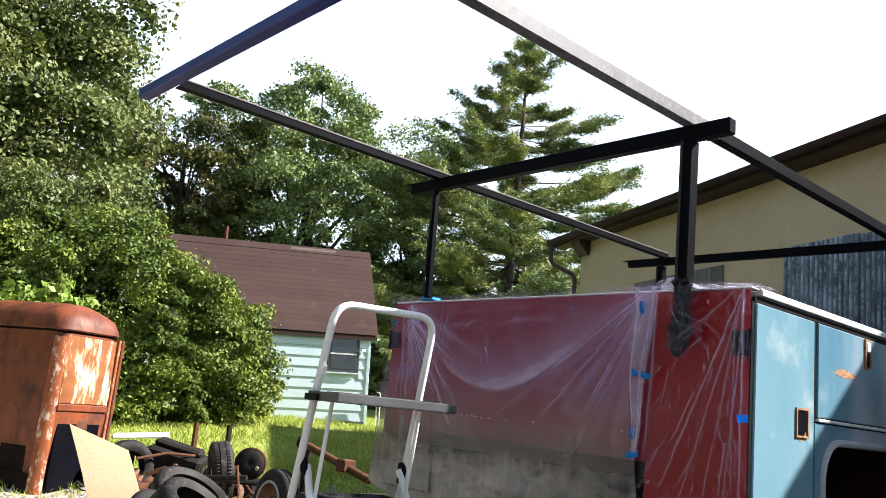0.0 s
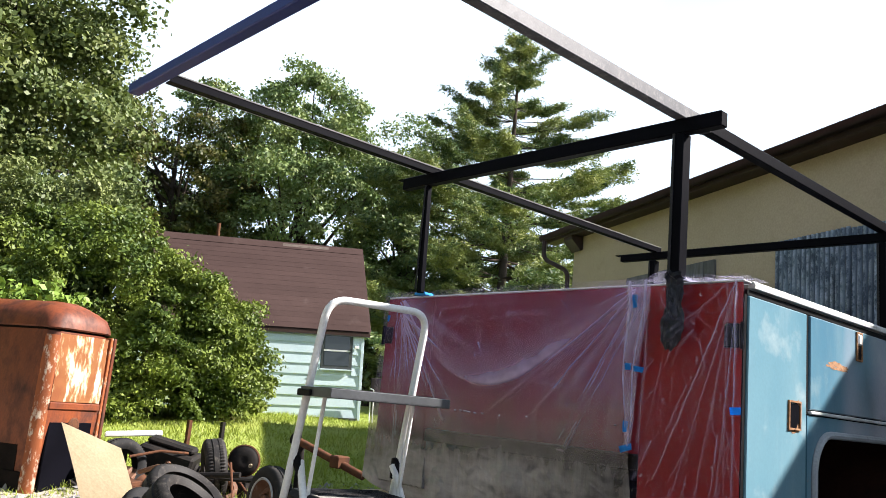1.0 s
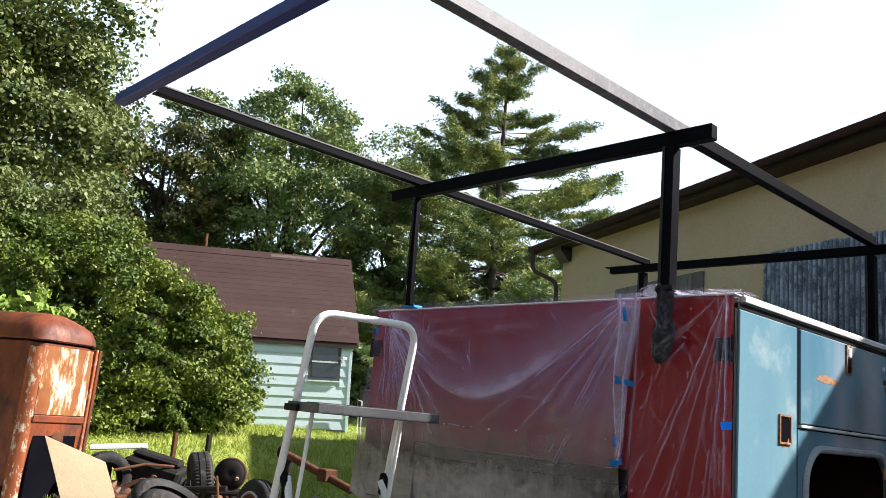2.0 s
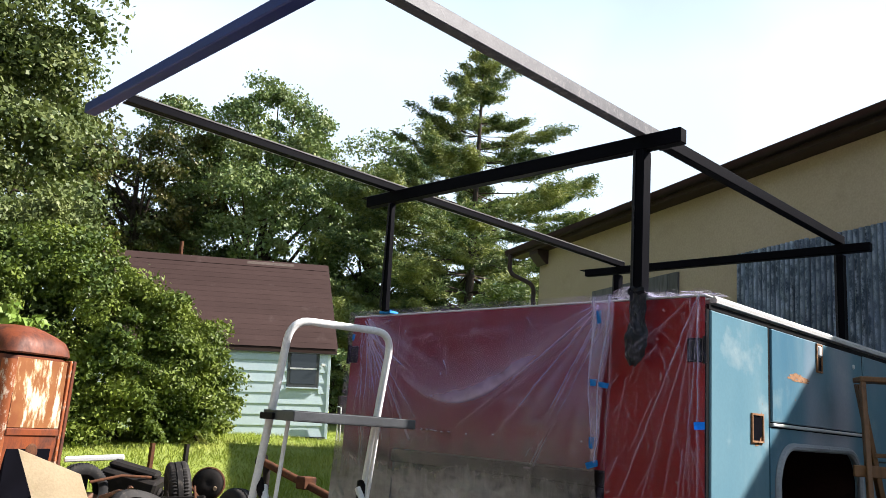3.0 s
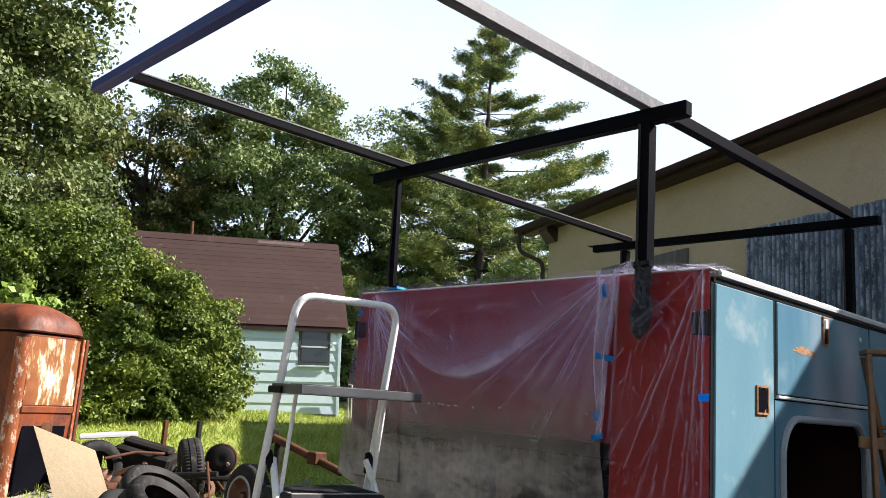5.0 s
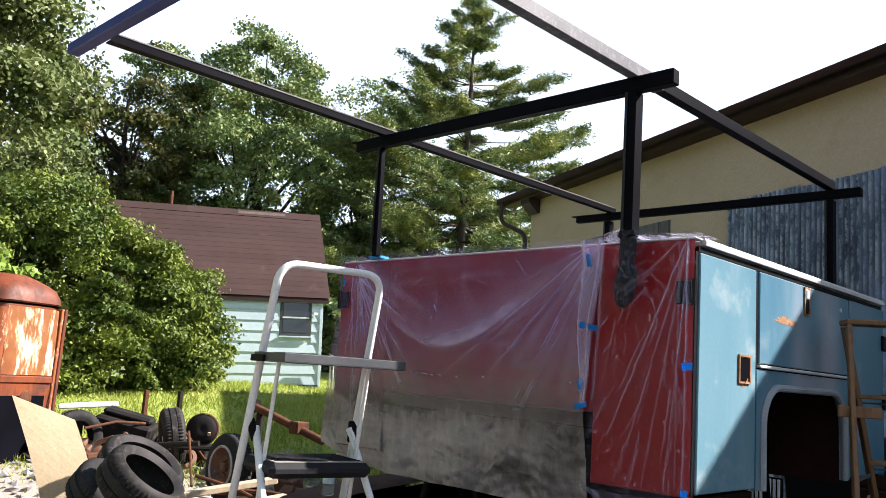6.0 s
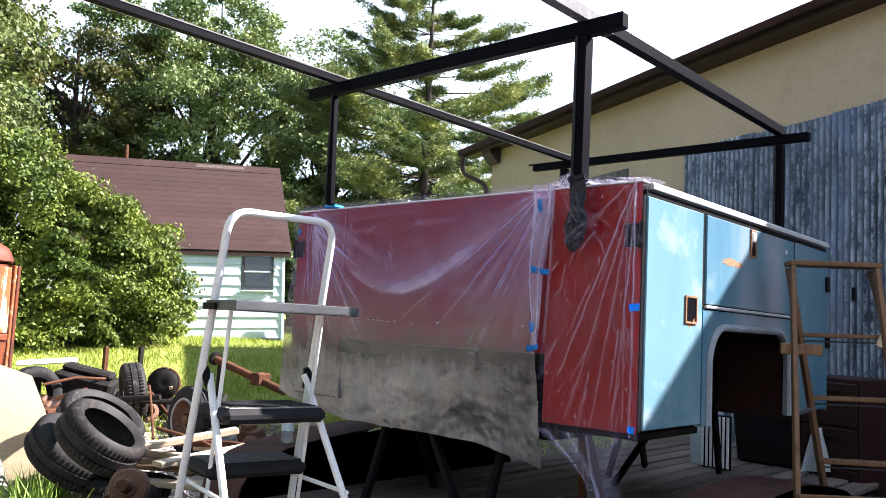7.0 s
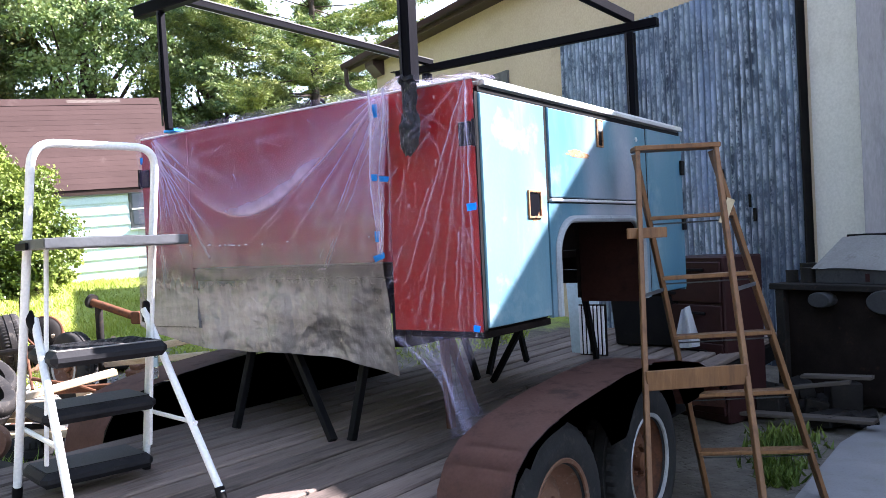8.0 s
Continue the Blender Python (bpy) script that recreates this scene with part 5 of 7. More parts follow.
# ---- white folding step ladder on the deck ----
def step_stool():
    th = thing("step_ladder", (-1.0, -0.97, DECK), "white tubular folding step ladder with black treads on the deck", "step ladder")
    y0, y1, xt, zt, xb = -1.195, -0.745, -1.055, 1.835, -1.36
    sp = 0.025
    hoop = arc_path([(xb, y0 - sp, DECK + 0.01), (xt, y0, zt), (xt, y1, zt), (xb, y1 + sp, DECK + 0.01)], 0.085, 8)
    part("handle_frame", tube(hoop, 0.0155, 12), M["white"], th, "white tubular handle frame", True)
    at = lambda z: xb + (xt - xb) * (z - DECK) / (zt - DECK)
    # treads hung between the front rails, reaching back
    for k, (z, dp) in enumerate(((1.09, 0.30), (0.865, 0.26), (0.625, 0.26))):
        x0 = at(z) - (0.10 if k else 0.06)
        tr = part("tread", box((x0, y0 + 0.012, z - 0.060), (x0 + dp, y1 - 0.012, z - 0.004), 0.020), M["tread"], th, "black moulded tread")
        part("tread_mat", box((x0 + 0.02, y0 + 0.035, z - 0.0035), (x0 + dp - 0.02, y1 - 0.035, z), 0.001), M["tread_top"] if k == 0 else M["tread"], tr, "ribbed tread mat")
        if k == 0:
            for j in range(7):
                xx = x0 + 0.035 + j * 0.035
                part("rib", box((xx, y0 + 0.045, z + 0.0002), (xx + 0.010, y1 - 0.045, z + 0.003)), M["tread"], tr)
    # tool tray at the top
    zt2, tx0, tx1 = 1.475, at(1.475) - 0.02, -0.865
    tray = part("tool_tray", box((tx0, y0 - 0.03, zt2 - 0.022), (tx1, y1 + 0.03, zt2 - 0.012), 0.003), M["grey_metal"], th, "grey steel tool tray")
    for a, b in (((tx0, y0 - 0.03), (tx0 + 0.008, y1 + 0.03)), ((tx1 - 0.008, y0 - 0.03), (tx1, y1 + 0.03)), ((tx0 + 0.008, y0 - 0.03), (tx1 - 0.008, y0 - 0.022)), ((tx0 + 0.008, y1 + 0.022), (tx1 - 0.008, y1 + 0.03))):
        part("tray_rim", box((a[0], a[1], zt2 - 0.020), (b[0], b[1], zt2 + 0.014), 0.002), M["grey_metal"], tray)
    part("tray_mat", box((tx0 + 0.06, y0 + 0.02, zt2 - 0.011), (tx1 - 0.05, y1 - 0.02, zt2 + 0.017), 0.003), M["tread"], tray, "black tray liner")
    part("tray_clip", box((tx0 - 0.006, y0 - 0.042, zt2 - 0.022), (tx0 + 0.12, y0 - 0.031, zt2 + 0.004), 0.003), M["black"], tray, "black plastic clip")
    for y in (y0, y1):
        part("rear_leg", tube([(at(1.20) + 0.01, y + (0.02 if y == y0 else -0.02), 1.20), (-0.70, y + (-0.03 if y == y0 else 0.03), DECK + 0.02)], 0.0145, 12), M["white"], th, "", True)
        part("collar", tube([(at(1.20) - 0.004, y, 1.225), (at(1.20) + 0.03, y + (0.018 if y == y0 else -0.018), 1.155)], 0.019, 10), M["black"], th, "black plastic collar", True)
        part("foot", tube([(-0.715, y + (-0.029 if y == y0 else 0.029), DECK + 0.04), (-0.698, y + (-0.03 if y == y0 else 0.03), DECK)], 0.019, 10), M["black"], th, "black rubber foot", True)
        part("foot", tube([(xb + 0.01, y + (-sp if y == y0 else sp), DECK + 0.04), (xb, y + (-sp if y == y0 else sp), DECK)], 0.019, 10), M["black"], th, "black rubber foot", True)
        part("strut", tube([(at(1.47) + 0.09, y + (0.03 if y == y0 else -0.03), 1.46), (-1.17, y + (0.03 if y == y0 else -0.03), 0.66)], 0.0085, 8), M["white"], th, "thin white strut", True)
    part("brace", tube([(at(0.75), y0, 0.78), (-0.85, y0 - 0.015, 0.78)], 0.009, 8), M["white"], th, "", True)
    part("brace", tube([(at(0.75), y1, 0.78), (-0.85, y1 + 0.015, 0.78)], 0.009, 8), M["white"], th, "", True)
    turn = Matrix.Translation((-1.04, -0.97, 0)) @ Matrix.Rotation(radians(-11.4), 4, "Z") @ Matrix.Translation((1.04, 0.97, 0))
    th.matrix_basis = turn @ th.matrix_basis


step_stool()


# ---- wooden step ladder beside the trailer ----
def wood_ladder():
    th = thing("wooden_ladder", (0.75, 0.6, 0), "old varnished wooden step ladder standing beside the trailer", "step ladder")
    tl, tr = Vector((0.17, 1.19, 1.81)), Vector((0.49, 1.40, 1.81))
    al, ar = Vector((0.54, 0.26, 0)), Vector((0.94, 0.46, 0.035))
    bl, br = Vector((0.34, 1.55, 0.0)), Vector((0.87, 1.72, 0.035))
    ax = (tr - tl).normalized()
    part("top_cap", beam(tl - ax * 0.015 + Vector((0, 0, 0.02)), tr + ax * 0.02 + Vector((0, 0, 0.02)), 0.13, 0.025, 0.004), M["ladder_wood"], th)
    back = Vector((-ax.y, ax.x, 0))
    for p, q in ((tl - back * 0.04, al), (tr - back * 0.04, ar)):
        part("rear_rail", beam(q, p, 0.045, 0.022, 0.003, ax), M["ladder_wood"], th)
    for p, q in ((tl + back * 0.03, bl), (tr + back * 0.03, br)):
        part("front_rail", beam(q, p, 0.07, 0.022, 0.003, ax), M["ladder_wood"], th)
    for k in range(5):
        f = 1 - (0.30 * (k + 1) + 0.02) / 1.77
        p, q = (bl).lerp(tl + back * 0.03, f), (br).lerp(tr + back * 0.03, f)
        part("tread", beam(p, q, 0.085, 0.02, 0.003), M["ladder_wood"], th)
        part("tread_rod", tube([p - Vector((0, 0, 0.03)), q - Vector((0, 0, 0.03))], 0.004, 6), M["grey_metal"], th)
    for f in (0.32,):
        p, q = al.lerp(tl - back * 0.04, f + 0.11), ar.lerp(tr - back * 0.04, f + 0.11)
        part("cross_board", beam(p - back * 0.022, q - back * 0.022, 0.018, 0.085, 0.003), M["ladder_wood"], th, "wide wooden brace")
    p = al.lerp(tl, 0.78)
    part("cross_board", beam(p - ax * 0.06 - back * 0.03, p + ax * 0.13 - back * 0.0, 0.02, 0.05, 0.003), M["ladder_wood"], th, "broken wooden brace stub")
    p = br.lerp(tr, 0.86)
    part("label", beam(p - back * 0.035 + ax * 0.0, p - back * 0.035 - ax * 0.05 - Vector((0, 0, 0.12)), 0.003, 0.04, 0.001), M["plywood"], th, "curled pale paper label")
    part("spreader", beam(al.lerp(tl, 0.62), bl.lerp(tl, 0.62), 0.006, 0.018, 0.001), M["grey_metal"], th)
    part("spreader", beam(ar.lerp(tr, 0.62), br.lerp(tr, 0.62), 0.006, 0.018, 0.001), M["grey_metal"], th, "pale metal spreader")


wood_ladder()


# ---- small house ----
def build_house():
    er = Vector((-13.88, 8.86, 0))
    u, n = Vector((-0.461, -0.888, 0)).normalized(), Vector((0.888, -0.461, 0)).normalized()
    m = Matrix((u, n, Vector((0, 0, 1)))).transposed().to_4x4()
    m.translation = er
    settle = Matrix.Translation((0, 0, 3.02)) @ Matrix.Rotation(radians(2.8), 4, "Y") @ Matrix.Translation((0, 0, -3.02))
    m = m @ settle
    L, ZE, ZR, RUN, ZB = 5.6, 3.02, 5.33, 2.1, 0.95
    th = thing("house", er + u * 2.5 - n * 2.1 + Vector((0, 0, ZB)), "small old pale blue clapboard house with a brown shingle roof", "house")
    b = lambda lo, hi, bev=0.0: box(lo, hi, bev, m)
    wall = part("wall", prism([(-0.2, ZB - 0.4), (-0.2, ZE - 0.1), (-RUN, ZR - 0.22), (-2 * RUN + 0.2, ZE - 0.1), (-2 * RUN + 0.2, ZB - 0.4)], "x", 0.22, L - 0.2), M["siding"], th)
    wall.data.transform(m)
    course = 0.245
    w0, w1, wz0, wz1 = 0.45, 1.08, 2.17, 2.93
    k = 0
    z = ZB + 0.05
    while z < ZE - 0.12:
        spans = [(0.20, L - 0.18)]
        if z + course > wz0 - 0.05 and z < wz1 + 0.05:
            spans = [(0.20, w0 - 0.06), (w1 + 0.06, L - 0.18)]
        for a, c in spans:
            brd = prism([(-0.199, z), (-0.165, z), (-0.185, min(z + course, ZE - 0.1)), (-0.199, min(z + course, ZE - 0.1))], "x", a, c)
            ob = part("clapboard", brd, M["siding"], wall)
            ob.data.transform(m)
        z += course
        k += 1
    win = part("window", b((w0 - 0.05, -0.20, wz0 - 0.05), (w1 + 0.05, -0.165, wz1 + 0.05), 0.004), M["frame_dark"], th, "dark sash window")
    part("pane", b((w0 + 0.02, -0.1645, wz0 + 0.03), (w1 - 0.02, -0.160, (wz0 + wz1) / 2 - 0.02)), M["pane"], win)
    part("pane", b((w0 + 0.02, -0.1645, (wz0 + wz1) / 2 + 0.02), (w1 - 0.02, -0.160, wz1 - 0.03)), M["pane"], win)
    part("meeting_rail", b((w0, -0.1645, (wz0 + wz1) / 2 - 0.018), (w1, -0.150, (wz0 + wz1) / 2 + 0.018), 0.003), M["cap"], win, "pale meeting rail")
    part("sill", b((w0 - 0.07, -0.1645, wz0 - 0.085), (w1 + 0.07, -0.11, wz0 - 0.052), 0.004), M["siding"], win)
    part("corner_board", b((0.13, -0.21, ZB), (0.20, -0.155, ZE - 0.08), 0.004), M["siding"], th, "pale corner board")
    part("skirt_board", b((0.18, -0.21, ZB - 0.35), (L - 0.15, -0.150, ZB + 0.045), 0.004), M["frame_dark"], th, "dark skirting")
    part("meter_box", b((0.27, -0.16, 2.62), (0.36, -0.08, 2.68), 0.005), M["white"], th, "small white wall lamp")
    roof = part("roof", prism([(-0.11, ZE - 0.02), (-RUN, ZR - 0.02), (-2 * RUN, ZE - 0.02), (-2 * RUN, ZE - 0.10), (-RUN, ZR - 0.12), (-0.11, ZE - 0.10)], "x", 0.0, L), M["shingle"], th, "sagging brown shingle roof")
    roof.data.transform(m)
    rows = 17
    sl = math.hypot(RUN, ZR - ZE)
    for k in range(rows):
        f0, f1 = k / rows, (k + 1) / rows + 0.02
        y0, z0, y1, z1 = -0.10 - (RUN - 0.10) * f0, ZE + (ZR - ZE) * f0, -0.10 - (RUN - 0.10) * f1, ZE + (ZR - ZE) * f1
        sag = lambda x: -0.05 * math.sin(math.pi * x / L) * math.sin(math.pi * min(1, f0))
        ob = part("shingle_course", sheet(lambda a, v: (L * a - 0.015, y0 + (y1 - y0) * v + 0.004 * (1 - v), z0 + (z1 - z0) * v + 0.0012 * (1 - v) + 0.012 + 0.001 * math.sin(a * 70 + k * 3) * (1 - v) + 0.5 * sag(L * a) * 0.2), 44, 1), M["shingle"], roof)
        ob.data.transform(m)
    ob = part("ridge_cap", prism([(-RUN - 0.14, ZR + 0.022 - 0.14 * (ZR - ZE) / RUN), (-RUN, ZR + 0.03), (-RUN + 0.14, ZR + 0.022 - 0.14 * (ZR - ZE) / RUN), (-RUN, ZR + 0.012)], "x", 0.02, L - 0.1), M["shingle"], roof, "worn ridge cap")
    ob.data.transform(m)
    fall = (ZR - ZE) / RUN
    ob = part("patch", prism([(-RUN + 0.02, ZR + 0.034 - 0.02 * fall), (-RUN + 0.09, ZR + 0.030 - 0.09 * fall), (-RUN + 0.09, ZR + 0.018 - 0.09 * fall), (-RUN + 0.02, ZR + 0.018 - 0.02 * fall)], "x", 0.9, 2.1), M["deck"], roof, "bare pale ridge patch")
    ob.data.transform(m)
    part("eave_board", b((0.0, -0.135, ZE - 0.12), (L, -0.112, ZE - 0.025), 0.003), M["frame_dark"], th, "dark eave board")
    part("vent_pipe", tube([(m @ Vector((3.75, -RUN - 0.2, ZR - 0.4))), (m @ Vector((3.75, -RUN - 0.2, ZR + 0.42)))], 0.05, 10), M["scrap"], th, "rusty vent pipe")
    # lawn chair against the yard side
    ac = thing("garden_chair", m @ Vector((-0.25, 0.3, 1.1)), "white metal lawn chair beside the house", "chair")
    q = lambda x, y, z: m @ Vector((x, y, z))
    part("seat", b((-0.45, 0.05, 1.45), (-0.05, 0.45, 1.48), 0.01), M["dark_scrap"], ac, "dark seat cushion")
    part("backrest", b((-0.45, 0.02, 1.48), (-0.05, 0.06, 1.95), 0.015), M["dark_scrap"], ac, "dark back cushion")
    for x in (-0.44, -0.06):
        for y in (0.06, 0.44):
            part("leg", tube([q(x, y, 0.85), q(x, y, 1.47)], 0.013, 8), M["white"], ac)
        part("armrest", tube(arc_path([q(x, 0.44, 1.45), q(x, 0.44, 1.68), q(x, 0.04, 1.70)], 0.05), 0.013, 8), M["white"], ac)


build_house()


# ---- plants ----
def crown_points(rng, clumps, spread, per):
    c = np.repeat(clumps, per, 0)
    return c + rng.normal(size=c.shape) * spread


def leaf_domes(rng, clumps, radius, per, up=0.35, squash=0.62):
    """Leaves laid over the upper skins of rounded boughs, open underneath."""
    n = len(clumps)
    r = np.repeat(radius * rng.uniform(0.5, 1.45, n), per)
    d = rng.normal(size=(n * per, 3))
    d[:, 2] += up
    d /= np.linalg.norm(d, axis=1)[:, None]
    d[:, 2] = np.where(d[:, 2] < -0.35, -d[:, 2], d[:, 2])
    lump = 1 + 0.22 * rng.normal(size=(n * per, 1))
    tilt = np.repeat(rng.normal(size=(n, 3)) * 0.35, per, 0)
    p = d * lump
    p[:, 2] = p[:, 2] * squash + (p * tilt)[:, :2].sum(1)
    return np.repeat(clumps, per, 0) + p * r[:, None], d


def limbs(th, base, top, r, ends, mat, rng):
    base, top = Vector(base), Vector(top)
    mid = base.lerp(top, 0.5) + Vector((rng.normal() * 0.15, rng.normal() * 0.15, 0))
    bm = tube([base - Vector((0, 0, 0.3)), base.lerp(mid, 0.5), mid, mid.lerp(top, 0.5), top], r, 10, r * 0.25)
    for e in ends:
        e = Vector(e)
        f = float(rng.uniform(0.3, 0.85))
        s = base.lerp(mid, f * 2) if f < 0.5 else mid.lerp(top, f * 2 - 1)
        h = s.lerp(e, 0.5) + Vector((rng.normal() * 0.2, rng.normal() * 0.2, 0.25))
        add(bm, tube([s, h, e], r * 0.38, 6, r * 0.06))
    part("trunk", bm, mat, th, "branching bark trunk", True)


def broad_tree(name, base, height, spread, crown_lo, n_clumps, per, size, leaf, label, seed, r=0.28, lean=(0, 0), puff=0.72):
    rng = np.random.default_rng(seed)
    th = thing(name, base, label, "tree")
    b = np.array(base)
    # clump centres fill a lumpy crown, thicker towards its skin
    d = rng.normal(size=(n_clumps, 3))
    d /= np.linalg.norm(d, axis=1)[:, None]
    rad = rng.uniform(0.35, 1.0, n_clumps) ** 0.6
    lump = 1 + 0.26 * np.sin(d[:, 0] * 5 + seed) * np.cos(d[:, 2] * 6 + d[:, 1] * 4)
    c = d * (rad * lump)[:, None]
    zc, hz = height * (1 + crown_lo) / 2, height * (1 - crown_lo) / 2
    cen = np.stack([b[0] + lean[0] + c[:, 0] * spread, b[1] + lean[1] + c[:, 1] * spread, b[2] + zc + c[:, 2] * hz], 1)
    ends = cen[rng.choice(n_clumps, min(26, n_clumps), replace=False)]
    limbs(th, base, (b[0] + lean[0], b[1] + lean[1], b[2] + height * 0.86), r, ends.tolist(), M["bark"], rng)
    pts, nor = leaf_domes(rng, cen, puff, per)
    ob = new("crown", leaf_mesh("crown", pts, size, leaf, rng, 0.2, 0.7, nor))
    ob.parent, ob.matrix_parent_inverse = th, th.matrix_basis.inverted()
    return th


def pine_tree(base, height, spread, seed):
    rng = np.random.default_rng(seed)
    th = thing("pine_tree", base, "tall white pine with layered feathery branches", "tree")
    b = Vector(base)
    bm = tube([b - Vector((0, 0, 0.3)), b + Vector((0.1, 0, height * 0.4)), b + Vector((0, 0.1, height))], 0.26, 10, 0.03)
    pts = []
    z = height * 0.10
    while z < height * 0.99:
        f = z / height
        reach = spread * min((1.0 - f) ** 0.85, (1.0 - f) * 1.25 + 0.01) * rng.uniform(0.82, 1.08) * (0.75 + 0.25 * min(1, f * 5))
        for k in range(int(rng.integers(7, 10))):
            a = rng.uniform(0, 2 * math.pi)
            ln = reach * rng.uniform(0.6, 1.15) + 0.2
            rise = ln * (0.02 + 0.22 * f) + rng.normal() * 0.22
            tip = b + Vector((math.cos(a) * ln, math.sin(a) * ln, z + rise))
            s = b + Vector((0, 0, z))
            add(bm, tube([s, s.lerp(tip, 0.55) - Vector((0, 0, ln * 0.06)), tip], 0.055 * (1.1 - f), 5, 0.008))
            # feathery side sprays along the outer two thirds of each branch, swept forward and up
            m = int(4 + ln * 3.7)
            t = rng.uniform(0.15, 1.0, m) ** 0.6
            for q, sgn in zip(t, rng.choice([-1, 1], m)):
                sl = ln * rng.uniform(0.12, 0.24) * (1.25 - q * 0.6) + 0.18
                g = a + sgn * rng.uniform(0.35, 1.0)
                o = np.array(s.lerp(tip, q)) - (0, 0, ln * 0.08 * math.sin(q * 3.0))
                w = rng.uniform(0, 1, (int(18 + sl * 120), 1))
                line = o + w * np.array([math.cos(g) * sl, math.sin(g) * sl, sl * (0.10 + 0.25 * f)])
                pts.append(line + rng.normal(size=(len(w), 3)) * (0.10, 0.10, 0.06))
        z += height * 0.046 * (1.15 - 0.50 * f) + 0.03
    part("trunk", bm, M["bark"], th, "straight dark trunk", True)
    ob = new("crown", leaf_mesh("crown", np.concatenate(pts), 0.085, M["needle"], rng, 0.35, 0.22))
    ob.parent, ob.matrix_parent_inverse = th, th.matrix_basis.inverted()


def shrub(name, lumps, n_clumps, per, size, leaf, label, seed, puff=0.19, stems=12):
    """A shrub from a few overlapping domes of leaf clumps."""
    rng = np.random.default_rng(seed)
    x, y, z, r, h = lumps[0]
    th = thing(name, (x, y, float(ground_z(x, y))), label, "shrub")
    cen = []
    for x, y, z, r, h in lumps:
        k = int(n_clumps * r * h / sum(a[3] * a[4] for a in lumps))
        d = rng.normal(size=(k, 3))
        d /= np.linalg.norm(d, axis=1)[:, None]
        rad = rng.uniform(0.5, 1.0, k) ** 0.35 * (1 + 0.20 * np.sin(d[:, 0] * 9 + seed) * np.cos(d[:, 2] * 8 + d[:, 1] * 7) + 0.10 * np.sin(d[:, 1] * 17 + seed) * np.sin(d[:, 2] * 15 + d[:, 0] * 13))
        cen.append(np.stack([x + d[:, 0] * rad * r, y + d[:, 1] * rad * r, z + d[:, 2] * rad * h], 1))
    cen = np.concatenate(cen)
    # tufts that break the outline
    mid = np.array([[a[0], a[1], a[2]] for a in lumps]).mean(0)
    tips = cen[rng.choice(len(cen), int(len(cen) * 0.04), replace=False)]
    out = tips - mid
    out /= np.linalg.norm(out, axis=1)[:, None]
    tips = tips + out * rng.uniform(0.0, 0.32, (len(tips), 1))
    cen = np.concatenate([cen, np.repeat(tips, 7, 0) + rng.normal(size=(len(tips) * 7, 3)) * 0.12])
    keep = cen[:, 2] > ground_z(cen[:, 0], cen[:, 1]) + 0.10
    cen = cen[keep]
    bm = bmesh.new()
    for e in cen[rng.choice(len(cen), stems, replace=False)]:
        x, y, z, r, h = lumps[int(rng.integers(len(lumps)))]
        s = Vector((x + rng.normal() * r * 0.2, y + rng.normal() * r * 0.2, float(ground_z(x, y)) - 0.05))
        add(bm, tube([s, s.lerp(Vector(e), 0.5) + Vector((0, 0, 0.2)), Vector(e)], 0.035, 6, 0.008))
    part("stem", bm, M["bark"], th, "thin woody branching stem", True)
    pts, nor = leaf_domes(rng, cen, puff, per)
    ob = new("foliage", leaf_mesh("foliage", pts, size, leaf, rng, 0.1, 0.55, nor))
    ob.parent, ob.matrix_parent_inverse = th, th.matrix_basis.inverted()
    return th


def at_ground(x, y):
    return (x, y, float(ground_z(x, y)))


shrub("bush", [(-13.45, 3.75, 1.95, 1.65, 1.70), (-12.95, 4.45, 1.55, 1.10, 1.25), (-13.7, 2.9, 2.3, 1.6, 1.75), (-14.2, 1.6, 2.5, 1.7, 1.75), (-13.3, 4.0, 2.85, 1.05, 0.75), (-13.9, 2.9, 3.35, 1.1, 0.85), (-14.3, 2.0, 3.6, 1.2, 0.9), (-12.45, 4.2, 1.2, 0.75, 0.75), (-12.75, 4.9, 1.3, 0.6, 0.7),
               (-12.9, 3.2, 1.05, 1.3, 0.62), (-13.4, 2.0, 1.05, 1.2, 0.6), (-12.35, 4.1, 0.75, 1.0, 0.5), (-12.5, 3.1, 0.75, 1.1, 0.5), (-12.7, 2.1, 0.75, 1.1, 0.5), (-12.75, 4.8, 0.85, 0.6, 0.5)],
      380, 420, 0.040, M["leaf_bush"], "large dense green bush at the lawn edge", 3, 0.29)
shrub("hedge", [(-15.5, 0.8, 2.6, 1.9, 2.3), (-16.3, 2.4, 3.3, 1.7, 1.9), (-16.4, -0.8, 2.8, 2.0, 2.2)], 340, 260, 0.046, M["leaf_olive"], "tall olive green hedge behind the bush", 4, 0.36)
shrub("shrub", [(-9.2, -0.05, 1.95, 0.45, 0.45), (-9.0, 0.3, 1.8, 0.35, 0.4), (-9.4, -0.5, 1.8, 0.5, 0.5), (-9.2, 0.0, 1.2, 0.5, 0.7)], 90, 40, 0.055, M["leaf_lime"], "lime green leafy shrub behind the rusty cab", 6, 0.15, 8)
broad_tree("tree", at_ground(-20.9, 0.9), 13.5, 3.7, 0.16, 230, 430, 0.070, M["leaf_olive"], "tall pale olive tree over the hedge", 11, 0.35)
broad_tree("tree", at_ground(-19.0, -2.5), 12.0, 3.6, 0.15, 170, 380, 0.072, M["leaf_olive"], "tall pale olive tree over the hedge", 12, 0.3)
broad_tree("tree", at_ground(-30.0, 10.2), 11.9, 3.7, 0.22, 100, 380, 0.070, M["leaf_dark"], "dark thin-leaved tree with browning leaves", 13, 0.25, puff=0.6)
